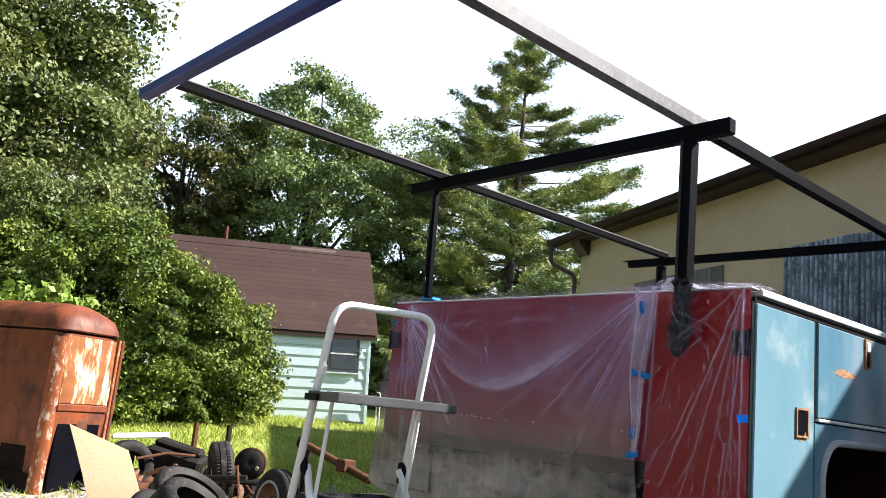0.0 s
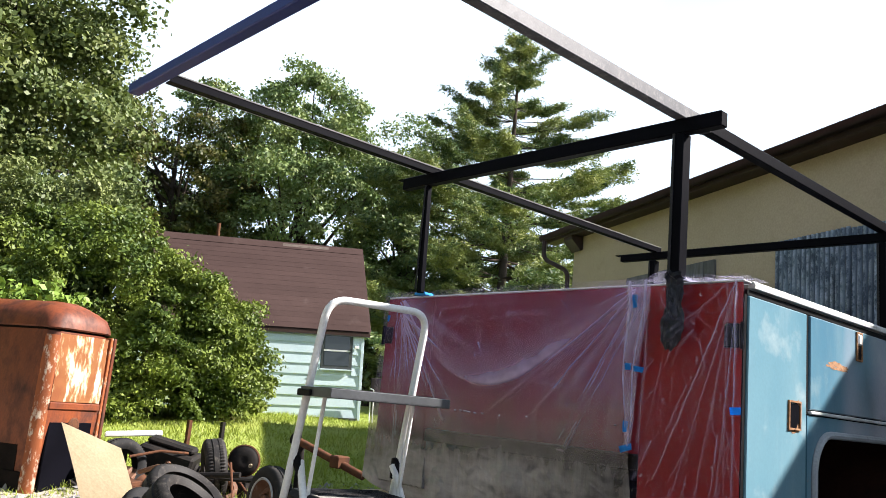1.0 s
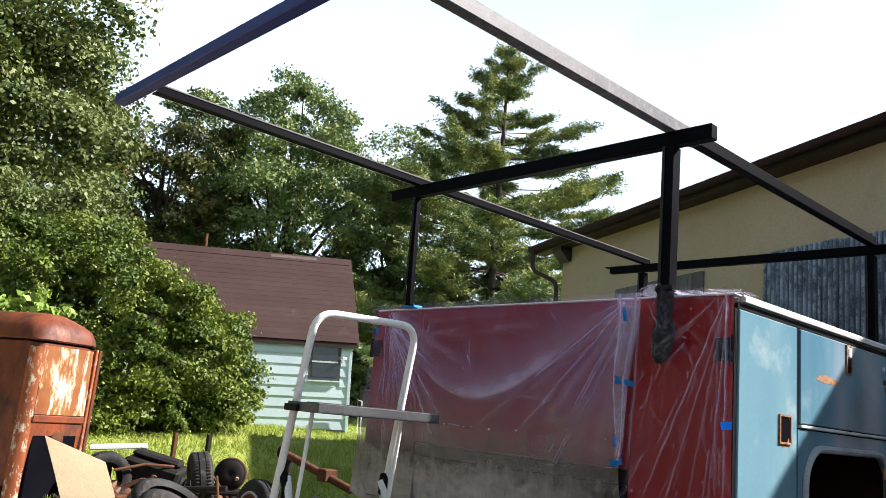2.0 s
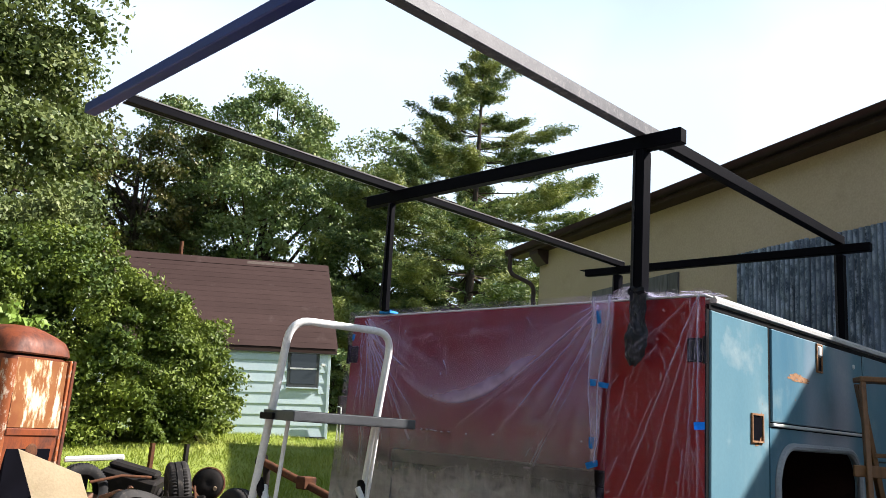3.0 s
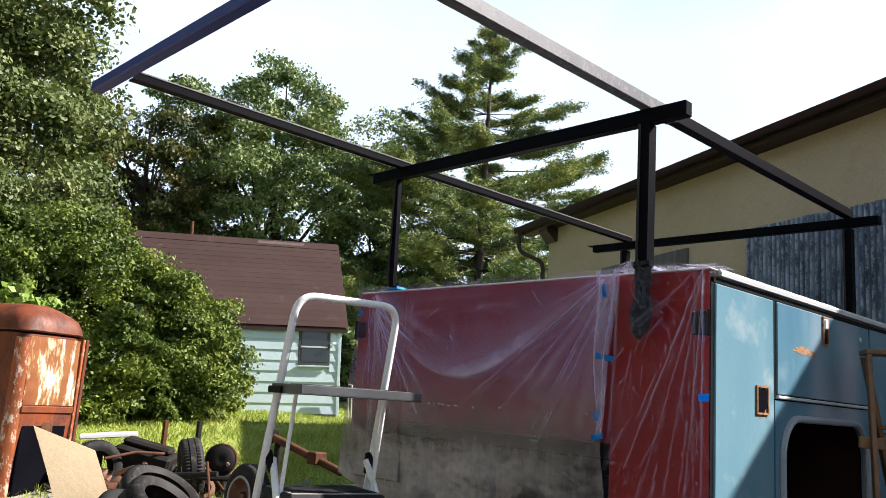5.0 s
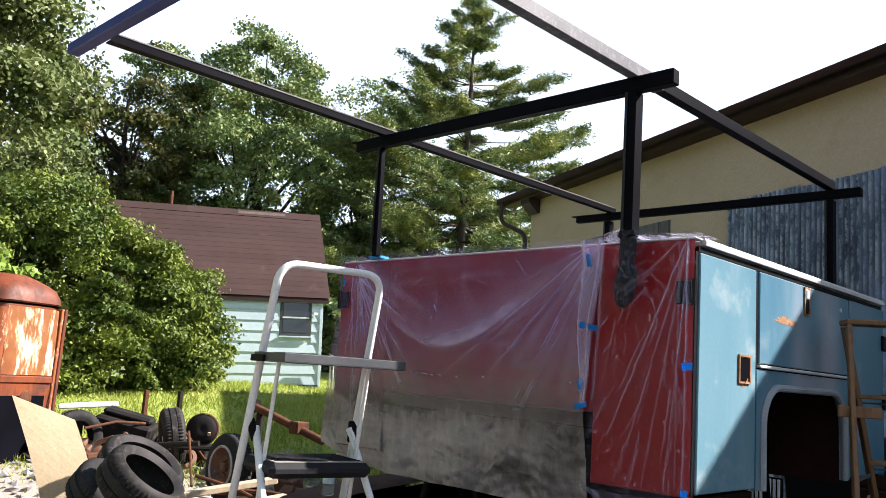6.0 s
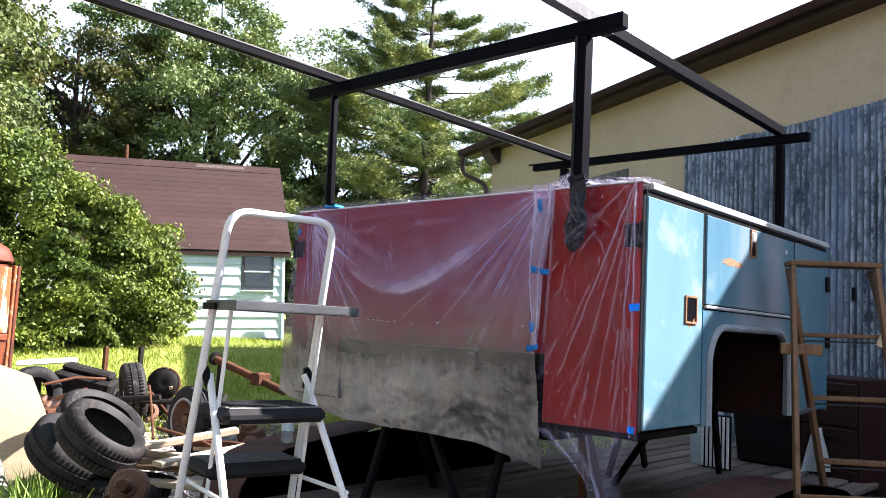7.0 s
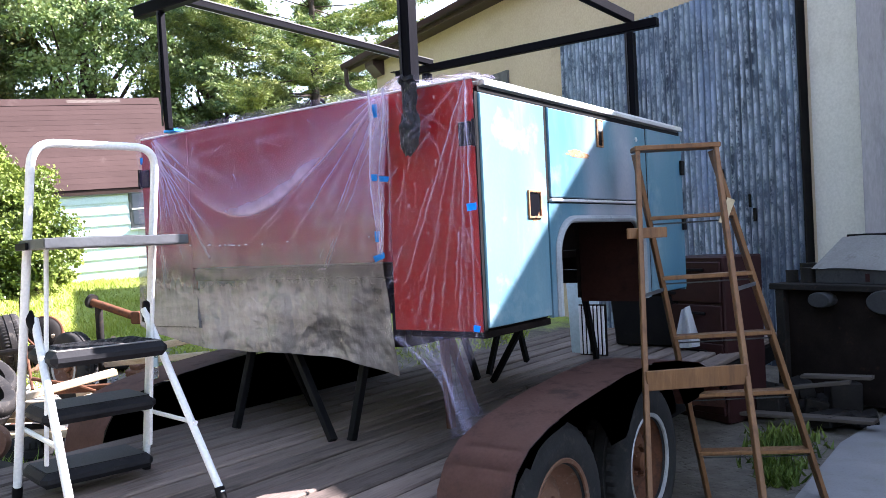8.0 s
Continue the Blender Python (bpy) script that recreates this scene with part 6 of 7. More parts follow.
broad_tree("tree", at_ground(-28.9, 15.4), 13.4, 5.3, 0.16, 230, 480, 0.072, M["leaf_tree"], "broad green maple behind the house", 14, 0.3)
broad_tree("tree", at_ground(-27.0, 20.2), 13.0, 3.5, 0.14, 115, 420, 0.070, M["leaf_tree"], "green maple behind the house", 15, 0.26)
broad_tree("tree", at_ground(-33.0, 6.5), 13.0, 4.4, 0.26, 64, 270, 0.085, M["leaf_dark"], "dark tree at the back of the lawn", 16, 0.26)
pine_tree(at_ground(-19.2, 18.7), 14.6, 8.4, 21)
pine_tree(at_ground(-24.0, 23.5), 11.0, 4.2, 22)
broad_tree("tree", at_ground(-17.6, 22.6), 3.9, 2.6, 0.02, 60, 150, 0.08, M["leaf_dark"], "low dark tree under the pines", 17, 0.16)
broad_tree("tree", at_ground(-14.0, 24.5), 5.2, 2.8, 0.02, 60, 170, 0.08, M["leaf_dark"], "low green tree beyond the workshop", 18, 0.16)
broad_tree("tree", at_ground(-22.5, 15.6), 4.0, 1.8, 0.02, 60, 150, 0.08, M["leaf_tree"], "low green tree behind the house", 19, 0.15)


def far_woods():
    rng = np.random.default_rng(31)
    a = rng.uniform(radians(95), radians(172), 800)
    d = rng.uniform(52, 66, 800)
    x, y = 1.5 + np.cos(a) * d, -3 + np.sin(a) * d
    z = ground_z(x, y) + rng.uniform(0.0, 1.0, 800) ** 1.3 * (1.5 + 0.8 * np.sin(a * 14))
    pts = crown_points(rng, np.stack([x, y, z], 1), (1.1, 1.1, 0.7), 40)
    tagged(new("woods", leaf_mesh("woods", pts, 0.30, M["leaf_tree"], rng)), "distant line of green woods", "woods", kind="stuff")


far_woods()


def add_back_screen():
    """Unseen leafy screen added at the camera's back to cut the sky light."""
    rng = np.random.default_rng(33)
    k = 520
    a = rng.uniform(radians(186), radians(338), k)
    d = rng.uniform(15, 19, k)
    x, y = 1.5 + np.cos(a) * d, -3 + np.sin(a) * d
    z = rng.uniform(0.2, 1.0, k) * (9.0 + 1.5 * np.sin(a * 9))
    pts, nor = leaf_domes(rng, np.stack([x, y, z], 1), 1.3, 60)
    tagged(new("woods", leaf_mesh("woods", pts, 0.30, M["leaf_tree"], rng, 0.2, 0.7, nor)), "unseen leafy screen added to cut sky light", "woods", kind="stuff")


add_back_screen()


def lawn():
    rng = np.random.default_rng(41)
    n = 130000
    a = rng.uniform(radians(118), radians(176), n)
    d = 8.4 + 15 * rng.uniform(0, 1, n) ** 1.3
    x, y = 1.5 + np.cos(a) * d, -3 + np.sin(a) * d
    z = ground_z(x, y)
    w = (x - 1.5) * -0.77 + (y + 3.0) * 0.64
    keep = rng.uniform(0, 1, n) < np.clip((w - 8.2) / 1.6, 0.02, 1)
    x, y, z = x[keep], y[keep], z[keep]
    n = len(x)
    h = rng.uniform(0.03, 0.09, n) * (1 + 0.5 * np.sin(x * 2.1) * np.cos(y * 1.7))
    t = rng.uniform(0, 2 * math.pi, n)
    wv = 0.009
    lx, ly = rng.normal(size=n) * 0.05, rng.normal(size=n) * 0.05
    v = np.stack([np.stack([x - np.cos(t) * wv, y - np.sin(t) * wv, z - 0.01], 1), np.stack([x + np.cos(t) * wv, y + np.sin(t) * wv, z - 0.01], 1), np.stack([x + lx, y + ly, z + h], 1)], 1).reshape(-1, 3)
    me = bpy.data.meshes.new("grass")
    me.from_pydata(v.tolist(), [], np.arange(3 * n).reshape(-1, 3).tolist())
    me.materials.append(M["grass"])
    tagged(new("grass", me), "sunlit uneven lawn grass", "grass", kind="stuff")


lawn()


# ---- scrap yard beside the trailer ----
def build_cab():
    c = Vector((-7.42, -0.22, 0))
    f, n = Vector((-0.40, 0.916, 0)).normalized(), Vector((0.916, 0.40, 0)).normalized()
    m = Matrix((f, n, Vector((0, 0, 1)))).transposed().to_4x4()
    m.translation = c
    m = m @ Matrix.Diagonal((0.90, 1.0, 1.035, 1.0))
    L, W = 0.93, 1.75
    th = thing("truck_cab", c + f * 0.45 - n * 0.8 + Vector((0, 0, float(ground_z(-7.9, 0.0)))), "rusty orange cab shell of an old truck, paint flaking", "truck cab")

    def ring(z, inset, r):
        pts = []
        x0, x1, y0, y1 = inset, L - inset, -W + inset, -inset
        for cx, cy, a0 in ((x1 - r, y1 - r, 0), (x0 + r, y1 - r, 90), (x0 + r, y0 + r, 180), (x1 - r, y0 + r, 270)):
            for k in range(7):
                a = radians(a0 + 15 * k)
                pts.append((cx + r * math.cos(a), cy + r * math.sin(a), z))
        return pts

    def skin(levels, cap):
        bm = bmesh.new()
        rows = [[bm.verts.new(Vector(p) + Vector((0.010 * noise.noise(Vector(p) * 5), 0.018 * noise.noise(Vector(p) * 3), 0.010 * noise.noise(Vector(p) * 8)))) for p in ring(*lv)] for lv in levels]
        k = len(rows[0])
        for a, b in zip(rows, rows[1:]):
            for i in range(k):
                bm.faces.new((a[i], a[(i + 1) % k], b[(i + 1) % k], b[i]))
        if cap:
            bm.faces.new(rows[-1])
        bm.transform(m)
        return bm
    part("cab_body", skin([(0.12, 0.03, 0.11), (0.35, 0.03, 0.11), (0.55, 0.025, 0.11), (0.75, 0.012, 0.12), (0.95, 0.0, 0.13), (1.15, 0.0, 0.13), (1.4, 0.008, 0.13), (1.6, 0.018, 0.14), (1.80, 0.03, 0.15)], False), M["cab"], th, "dented rusty cab body", True)
    part("roof", skin([(1.822, 0.008, 0.15), (1.84, -0.006, 0.15), (1.90, 0.008, 0.16), (1.97, 0.035, 0.18), (2.03, 0.09, 0.22), (2.08, 0.18, 0.24), (2.12, 0.30, 0.15)], True), M["cab"], th, "domed rusty roof skin", True)
    part("drip_gap", skin([(1.775, 0.045, 0.14), (1.835, 0.045, 0.14)], False), M["under"], th, "dark torn roof seam")
    b = lambda lo, hi, bev=0.0: box(lo, hi, bev, m)
    pn = sheet(lambda u, v: m @ Vector((0.11 + 0.72 * u, 0.008 - 0.030 * max(0, v - 0.35) ** 1.2 + 0.004 * noise.noise(Vector((u * 6, v * 5, 0))), 1.10 + 0.68 * v)), 20, 20)
    bmesh.ops.solidify(pn, geom=pn.faces[:], thickness=0.003)
    part("side_panel", pn, M["cab_flake"], th, "panel with white paint flaking to rust", True)
    part("belt_moulding", b((0.10, 0.0, 1.02), (0.84, 0.022, 1.09), 0.008), M["cab"], th)
    part("door_post", b((0.86, -0.09, 0.50), (0.90, 0.006, 1.80), 0.006), M["cab_edge"], th, "blistered pale door post")
    part("door_frame", b((0.905, -0.16, 0.45), (0.955, 0.012, 1.80), 0.008), M["cab"], th, "rusty door frame")
    part("lamp_hole", lathe([(0.0, 0.012), (0.07, 0.012), (0.085, 0.004), (0.088, 0.0)], 20, m @ Matrix.Translation((0.50, 0.004, 0.86)) @ Matrix.Rotation(-math.pi / 2, 4, "X")), M["scrap"], th, "round rusted lamp recess")
    # solid black block: the shade of the cab opening is only its colour
    part("dark_opening", b((0.15, -0.5, 0.13), (0.78, 0.004, 0.90), 0.01), M["rack"], th, "black block standing for the dark opening low in the cab")
    edge = sheet(lambda u, v: m @ Vector((0.13 - (0.137 + 0.004 * noise.noise(Vector((u * 5, v * 14, 2)))) * math.cos(radians(8 + 70 * u)) + 0.002, -0.13 + 0.139 * math.sin(radians(8 + 70 * u)) + 0.006 * noise.noise(Vector((u * 3, v * 9, 4))), 0.16 + 1.60 * v)), 10, 40)
    part("corner_seam", edge, M["cab_edge"], th, "blistered cab corner with pale flakes", True)
    part("rear_patch", b((0.018, -0.62, 0.30), (0.030, -0.24, 0.98), 0.004), M["under"], th, "dark patch low on the cab")
    part("sill_block", b((0.0, -W + 0.1, 0.10), (L, -0.12, 0.40)), M["under"], th, "dark cab floor on blocks")


def flake_material():
    m, nt, b = mat_base("flaking white paint on rust", 0.7)
    v = coords(nt, (3.2, 3.2, 0.9))
    n1, n2, n3 = noise_of(nt, v, 2.6, 6.0, 0.65), noise_of(nt, coords(nt), 22.0, 4.0), noise_of(nt, coords(nt), 4.0, 5.0)
    base = mixed(nt, band(nt, n3, 0.35, 0.65), (0.32, 0.10, 0.03), (0.42, 0.17, 0.05))
    col = mixed(nt, band(nt, n1, 0.47, 0.52), base, (0.66, 0.47, 0.24))
    col = mixed(nt, band(nt, n1, 0.51, 0.57), col, (0.82, 0.78, 0.68))
    nt.links.new(col, b.inputs["Base Color"])
    bumped(nt, b, times(nt, n1, n2, "ADD"), 0.4, 0.006)
    return m


M["cab_flake"] = flake_material()
build_cab()

quad = [Vector((-6.02, -0.46, 1.02)), Vector((-5.72, -0.02, 0.84)), Vector((-4.60, -0.12, 0.06)), Vector((-4.86, -0.44, 0.05))]
ply = sheet(lambda u, v: quad[0].lerp(quad[1], u).lerp(quad[3].lerp(quad[2], u), v) + Vector((0.02 * math.sin(v * 3.1), 0, 0.03 * math.sin(v * 3.1))), 4, 10)
bmesh.ops.solidify(ply, geom=ply.faces[:], thickness=0.012)
tagged(part("plywood_sheet", ply, M["plywood"]), "pale plywood sheet leaning on the rusty cab", "board")


def loose_tyre(centre, axis, r, w, hole, mat, label):
    m = aim(centre, axis)
    ob = part("tyre", tyre_mesh(r, w, hole, m, 108), mat, None, "", True)
    return tagged(ob, label, "tyre", "discarded tyres")


loose_tyre((-4.055, -0.173, 0.54), (0.482, 0.363, 0.797), 0.31, 0.26, 0.205, M["tyre_dusty"], "worn dusty tyre leaning on the tyre pile")
loose_tyre((-4.66, 0.11, 0.57), (0.50, 0.20, 0.84), 0.335, 0.19, 0.23, M["tyre_dusty"], "old tyre lying tilted behind another tyre")
loose_tyre((-4.36, -0.22, 0.40), (0.50, 0.33, 0.80), 0.335, 0.24, 0.21, M["tyre"], "dark bald tyre under the tyre pile")
loose_tyre((-4.05, 0.10, 0.13), (0.02, 0.05, 1.0), 0.34, 0.22, 0.20, M["tyre"], "flat tyre at the bottom of the pile")
loose_tyre((-6.75, 1.45, 0.58), (0.35, 0.92, 0.15), 0.31, 0.235, 0.17, M["tyre_dusty"], "upright treaded tyre among the scrap")
loose_tyre((-7.5, 0.72, 0.50), (0.9, 0.1, 0.1), 0.30, 0.18, 0.18, M["tyre"], "upright tyre beside the rusty cab")
old_wheel = thing("old_wheel", (-5.25, 1.25, 0.15), "mounted old wheel with a grey rim among scrap", "wheel")
wheel_parts(old_wheel, (-5.25, 1.25, 0.46), (0.0, -0.98, 0.05), 0.31, 0.17, 0.17, M["tyre"], M["rim"], "tyre")
drum = thing("brake_drum", (-6.78, 1.82, 0.46), "round dark brake drum on an iron box", "brake drum")
md = aim((-6.78, 1.82, 0.66), (0.80, -0.60, 0.08))
part("drum_shell", lathe([(0.0, 0.05), (0.05, 0.06), (0.12, 0.055), (0.150, 0.035), (0.165, 0.02), (0.165, -0.12), (0.0, -0.12)], 28, md), M["dark_scrap"], drum, "", True)
part("drum_rim", lathe([(0.166, 0.03), (0.178, 0.02), (0.178, -0.02), (0.166, -0.03)], 28, md, True), M["scrap"], drum, "rusty drum rim", True)
crate = thing("iron_box", (-6.8, 1.85, 0.1), "greasy dark iron box with a plate front", "scrap box")
mc = aim((-6.85, 1.86, 0.28), (0, 0, 1), 0.55)
part("box_body", box((-0.2, -0.26, -0.22), (0.2, 0.26, 0.2), 0.012, mc), M["dark_scrap"], crate)
part("box_plate", box((0.201, -0.22, -0.10), (0.212, 0.20, 0.06), 0.003, mc), M["rim_grey"], crate, "grey front plate")

# rear axle standing on end, pipes and planks
axle = thing("axle", (-5.1, 1.5, 0.2), "rusty axle tube propped over scrap lumber", "axle")
part("axle_tube", tube([(-5.22, 1.42, 1.03), (-5.02, 1.48, 0.97), (-4.40, 1.66, 0.78)], 0.036, 12), M["scrap"], axle, "", True)
part("flange", lathe([(0.0, 0.018), (0.065, 0.018), (0.065, -0.018), (0.0, -0.018)], 16, aim((-5.2, 1.43, 1.03), (0.95, 0.25, -0.25))), M["dark_scrap"], axle)
part("stand", tube([(-5.14, 1.46, 1.0), (-5.16, 1.48, 0.2)], 0.035, 10), M["dark_scrap"], axle, "", True)
part("spring_pad", box((-4.75, 1.52, 0.82), (-4.62, 1.66, 0.93), 0.01), M["scrap"], axle)
engine = thing("engine_block", (-7.7, 1.35, 0.28), "greasy black engine block among the scrap", "engine")
me_ = aim((-7.7, 1.35, 0.58), (0.2, 0.1, 0.97), 0.4)
part("block", box((-0.22, -0.34, -0.2), (0.22, 0.30, 0.12), 0.03, me_), M["dark_scrap"], engine)
part("head_cover", box((-0.12, -0.30, 0.121), (0.10, 0.26, 0.20), 0.03, me_), M["dark_scrap"], engine)
for k in range(4):
    part("port", tube([me_ @ Vector((0.2, -0.24 + k * 0.14, 0.0)), me_ @ Vector((0.30, -0.24 + k * 0.14, -0.05))], 0.04, 10), M["scrap"], engine)
part("pulley", lathe([(0.0, 0.03), (0.09, 0.03), (0.07, 0.0), (0.09, -0.03), (0.0, -0.03)], 18, me_ @ Matrix.Translation((0, -0.38, -0.05)) @ Matrix.Rotation(math.pi / 2, 4, "X")), M["dark_scrap"], engine)
plate = thing("sheet_panel", (-8.15, 1.06, 0.5), "bent white sheet metal panel on scrap", "panel")
part("panel_face", beam((-8.25, 0.80, 0.78), (-8.0, 1.38, 0.84), 0.30, 0.05, 0.01), M["white"], plate)
part("panel_prop", beam((-8.15, 1.0, 0.2), (-8.15, 1.0, 0.75), 0.08, 0.1, 0.01, (0, 1, 0)), M["dark_scrap"], plate)
for (x, y, zt, mat, lab, tilt) in ((-9.23, 2.32, 0.95, M["scrap"], "rusty steel fence post at the lawn edge", 0.02), (-9.03, 2.72, 0.96, M["dark_scrap"], "dark steel fence post at the lawn edge", 0.0)):
    g = float(ground_z(x, y))
    po = thing("fence_post", (x, y, g), lab, "fence post", "posts at the lawn edge")
    part("stake", prism([(x - 0.035, y - 0.03), (x + 0.035, y - 0.03), (x + 0.035, y - 0.018), (x + 0.008, y - 0.015), (x + 0.008, y + 0.03), (x - 0.008, y + 0.03), (x - 0.008, y - 0.015), (x - 0.035, y - 0.018)], "z", g - 0.2, zt), mat, po)
    for k in range(4):
        part("lug", box((x - 0.02, y - 0.044, zt - 0.08 - 0.11 * k), (x + 0.02, y - 0.031, zt - 0.06 - 0.11 * k), 0.003), mat, po)

rng = np.random.default_rng(77)
BOARDS = (((-4.6, 0.05, 0.30), (-2.95, 0.85, 0.42), 0.12, 0.05), ((-4.5, 0.30, 0.24), (-3.0, 0.65, 0.36), 0.10, 0.04), ((-4.3, -0.02, 0.20), (-2.8, 0.50, 0.30), 0.14, 0.04), ((-4.9, 1.3, 0.55), (-3.9, 1.9, 0.72), 0.09, 0.06),
          ((-5.1, 1.5, 0.45), (-4.0, 1.75, 0.55), 0.10, 0.05), ((-4.7, 1.0, 0.30), (-3.6, 1.6, 0.40), 0.16, 0.04), ((-3.6, -0.55, 0.12), (-2.5, 0.0, 0.22), 0.11, 0.04), ((-3.2, 0.55, 0.2), (-3.15, 0.6, 0.62), 0.05, 0.05),
          ((-3.98, 0.05, 0.46), (-3.72, 0.72, 0.58), 0.10, 0.045), ((-3.62, 0.02, 0.40), (-3.66, 0.80, 0.46), 0.12, 0.04), ((-4.25, 0.28, 0.38), (-3.55, 0.30, 0.42), 0.09, 0.05), ((-4.4, -1.0, 0.10), (-3.4, -0.75, 0.12), 0.10, 0.03), ((-3.9, -1.15, 0.05), (-2.9, -0.85, 0.08), 0.09, 0.03))
for p, q, w, h in BOARDS:
    ob = part("scrap_board", beam(p, q, w, h, 0.006), M["lumber_pale"] if p[2] > 0.37 and p[2] < 0.47 else M["lumber"])
    tagged(ob, "bleached scrap lumber on the debris heap", "board", "scrap lumber")
for k, (p, q, r) in enumerate((((-4.8, 0.75, 0.35), (-3.3, 1.05, 0.42), 0.03), ((-4.6, 0.55, 0.50), (-4.0, 0.95, 0.30), 0.016), ((-5.6, 1.0, 0.75), (-5.0, 0.75, 0.35), 0.012), ((-7.1, 1.5, 0.85), (-6.3, 1.65, 0.35), 0.014), ((-3.4, -0.35, 0.42), (-2.8, -0.72, 0.40), 0.025))):
    tagged(part("scrap_pipe", tube([p, Vector(p).lerp(Vector(q), 0.5) + Vector((0, 0, 0.03)), q], r, 8), M["scrap"], None, "", True), "rusty bent pipe on the debris heap", "pipe", "scrap pipes")
hub = thing("wheel_hub", (-2.55, -0.78, 0.2), "rusty brake hub lying near the trailer fender", "wheel hub")
mh = aim((-2.58, -0.72, 0.50), (0.75, -0.55, 0.15))
part("hub_drum", lathe([(0.0, 0.06), (0.04, 0.06), (0.05, 0.03), (0.092, 0.03), (0.10, 0.015), (0.10, -0.07), (0.0, -0.07)], 26, mh), M["rim"], hub, "", True)
part("hub_stub", tube([mh @ Vector((0, 0, 0.05)), mh @ Vector((0.0, 0.02, 0.24))], 0.03, 10), M["scrap"], hub, "", True)
part("hub_block", box((-2.75, -0.85, 0.0), (-2.45, -0.58, 0.37), 0.02), M["dark_scrap"], hub, "dark iron block under it")


rng = np.random.default_rng(91)
for k in range(46):
    x, y = rng.uniform(-7.6, -4.3), rng.uniform(0.2, 2.0)
    z = float(ground_z(x, y))
    a = rng.uniform(0, math.pi)
    mat = (M["scrap"], M["dark_scrap"], M["dark_scrap"], M["rim"], M["lumber"])[int(rng.integers(5))]
    if k % 3 == 0:
        ln = rng.uniform(0.25, 0.7)
        p = Vector((x, y, z + rng.uniform(0.03, 0.35)))
        q = p + Vector((math.cos(a) * ln, math.sin(a) * ln, rng.uniform(-0.05, 0.2)))
        ob = part("scrap_rod", tube([p, p.lerp(q, 0.5) + Vector((0, 0, rng.uniform(-0.04, 0.06))), q], rng.uniform(0.012, 0.035), 8), mat, None, "", True)
        tagged(ob, "short rusty rod in the debris heap", "rod", "scrap rods")
    elif k % 3 == 1:
        w, d, h = rng.uniform(0.12, 0.4), rng.uniform(0.08, 0.25), rng.uniform(0.03, 0.2)
        m = Matrix.Translation((x, y, z + h * 0.6)) @ Matrix.Rotation(a, 4, "Z") @ Matrix.Rotation(rng.uniform(-0.6, 0.6), 4, "X")
        bm = box((-w / 2, -d / 2, -h / 2), (w / 2, d / 2, h / 2), 0.012)
        add(bm, box((-w * 0.3, -d * 0.32, h / 2 - 0.005), (w * 0.2, d * 0.3, h / 2 + 0.05), 0.01))
        bm.transform(m)
        tagged(part("scrap_casting", bm, mat), "greasy machine casting in the debris heap", "scrap part", "scrap castings")
    else:
        r = rng.uniform(0.06, 0.16)
        m = aim((x, y, z + r * 0.7), (rng.normal(), rng.normal(), rng.uniform(0.1, 0.9)))
        ob = part("scrap_ring", lathe([(r, 0.03), (r, -0.03), (r * 0.7, -0.035), (r * 0.62, -0.015), (r * 0.62, 0.015), (r * 0.7, 0.035)], 20, m, True), mat, None, "", True)
        tagged(ob, "rusted metal ring in the debris heap", "ring", "scrap rings")


def rubble():
    """Loose stones and rust flakes across the yard."""
    rng = np.random.default_rng(51)
    bm_v, bm_f = [], []
    for k in range(2600):
        a, d = rng.uniform(radians(128), radians(172)), rng.uniform(3.6, 10.5)
        x, y = 1.5 + math.cos(a) * d, -3 + math.sin(a) * d
        if x > -2.35:
            continue
        s = rng.uniform(0.012, 0.05)
        z = float(ground_z(x, y))
        o = rng.normal(size=(6, 3)) * 0.25 + np.array([[1, 0, 0], [-1, 0, 0], [0, 1, 0], [0, -1, 0], [0, 0, 0.7], [0, 0, -0.5]])
        i = len(bm_v)
        bm_v += (o * s + (x, y, z + s * 0.3)).tolist()
        bm_f += [[i + q for q in t] for t in ((0, 2, 4), (2, 1, 4), (1, 3, 4), (3, 0, 4), (2, 0, 5), (1, 2, 5), (3, 1, 5), (0, 3, 5))]
    me = bpy.data.meshes.new("rubble")
    me.from_pydata(bm_v, [], bm_f)
    me.materials.append(M["concrete"])
    tagged(new("rubble", me), "pale loose stones over the dirt yard", "gravel", kind="stuff")


rubble()


def weeds(name, spots, n, h, material, label, seed):
    rng = np.random.default_rng(seed)
    x, y, z = [], [], []
    for sx, sy, r in spots:
        x.append(sx + rng.normal(size=n) * r)
        y.append(sy + rng.normal(size=n) * r)
    x, y = np.concatenate(x), np.concatenate(y)
    z = ground_z(x, y)
    k = len(x)
    t = rng.uniform(0, 6.283, k)
    hh = h * rng.uniform(0.4, 1.3, k)
    lx, ly = rng.normal(size=k) * h * 0.45, rng.normal(size=k) * h * 0.45
    wv = 0.012
    a = np.stack([x - np.cos(t) * wv, y - np.sin(t) * wv, z], 1)
    b = np.stack([x + np.cos(t) * wv, y + np.sin(t) * wv, z], 1)
    c = np.stack([x + lx, y + ly, z + hh], 1)
    me = bpy.data.meshes.new(name)
    me.from_pydata(np.stack([a, b, c], 1).reshape(-1, 3).tolist(), [], np.arange(3 * k).reshape(-1, 3).tolist())
    me.materials.append(material)
    tagged(new(name, me), label, "weeds", kind="stuff")


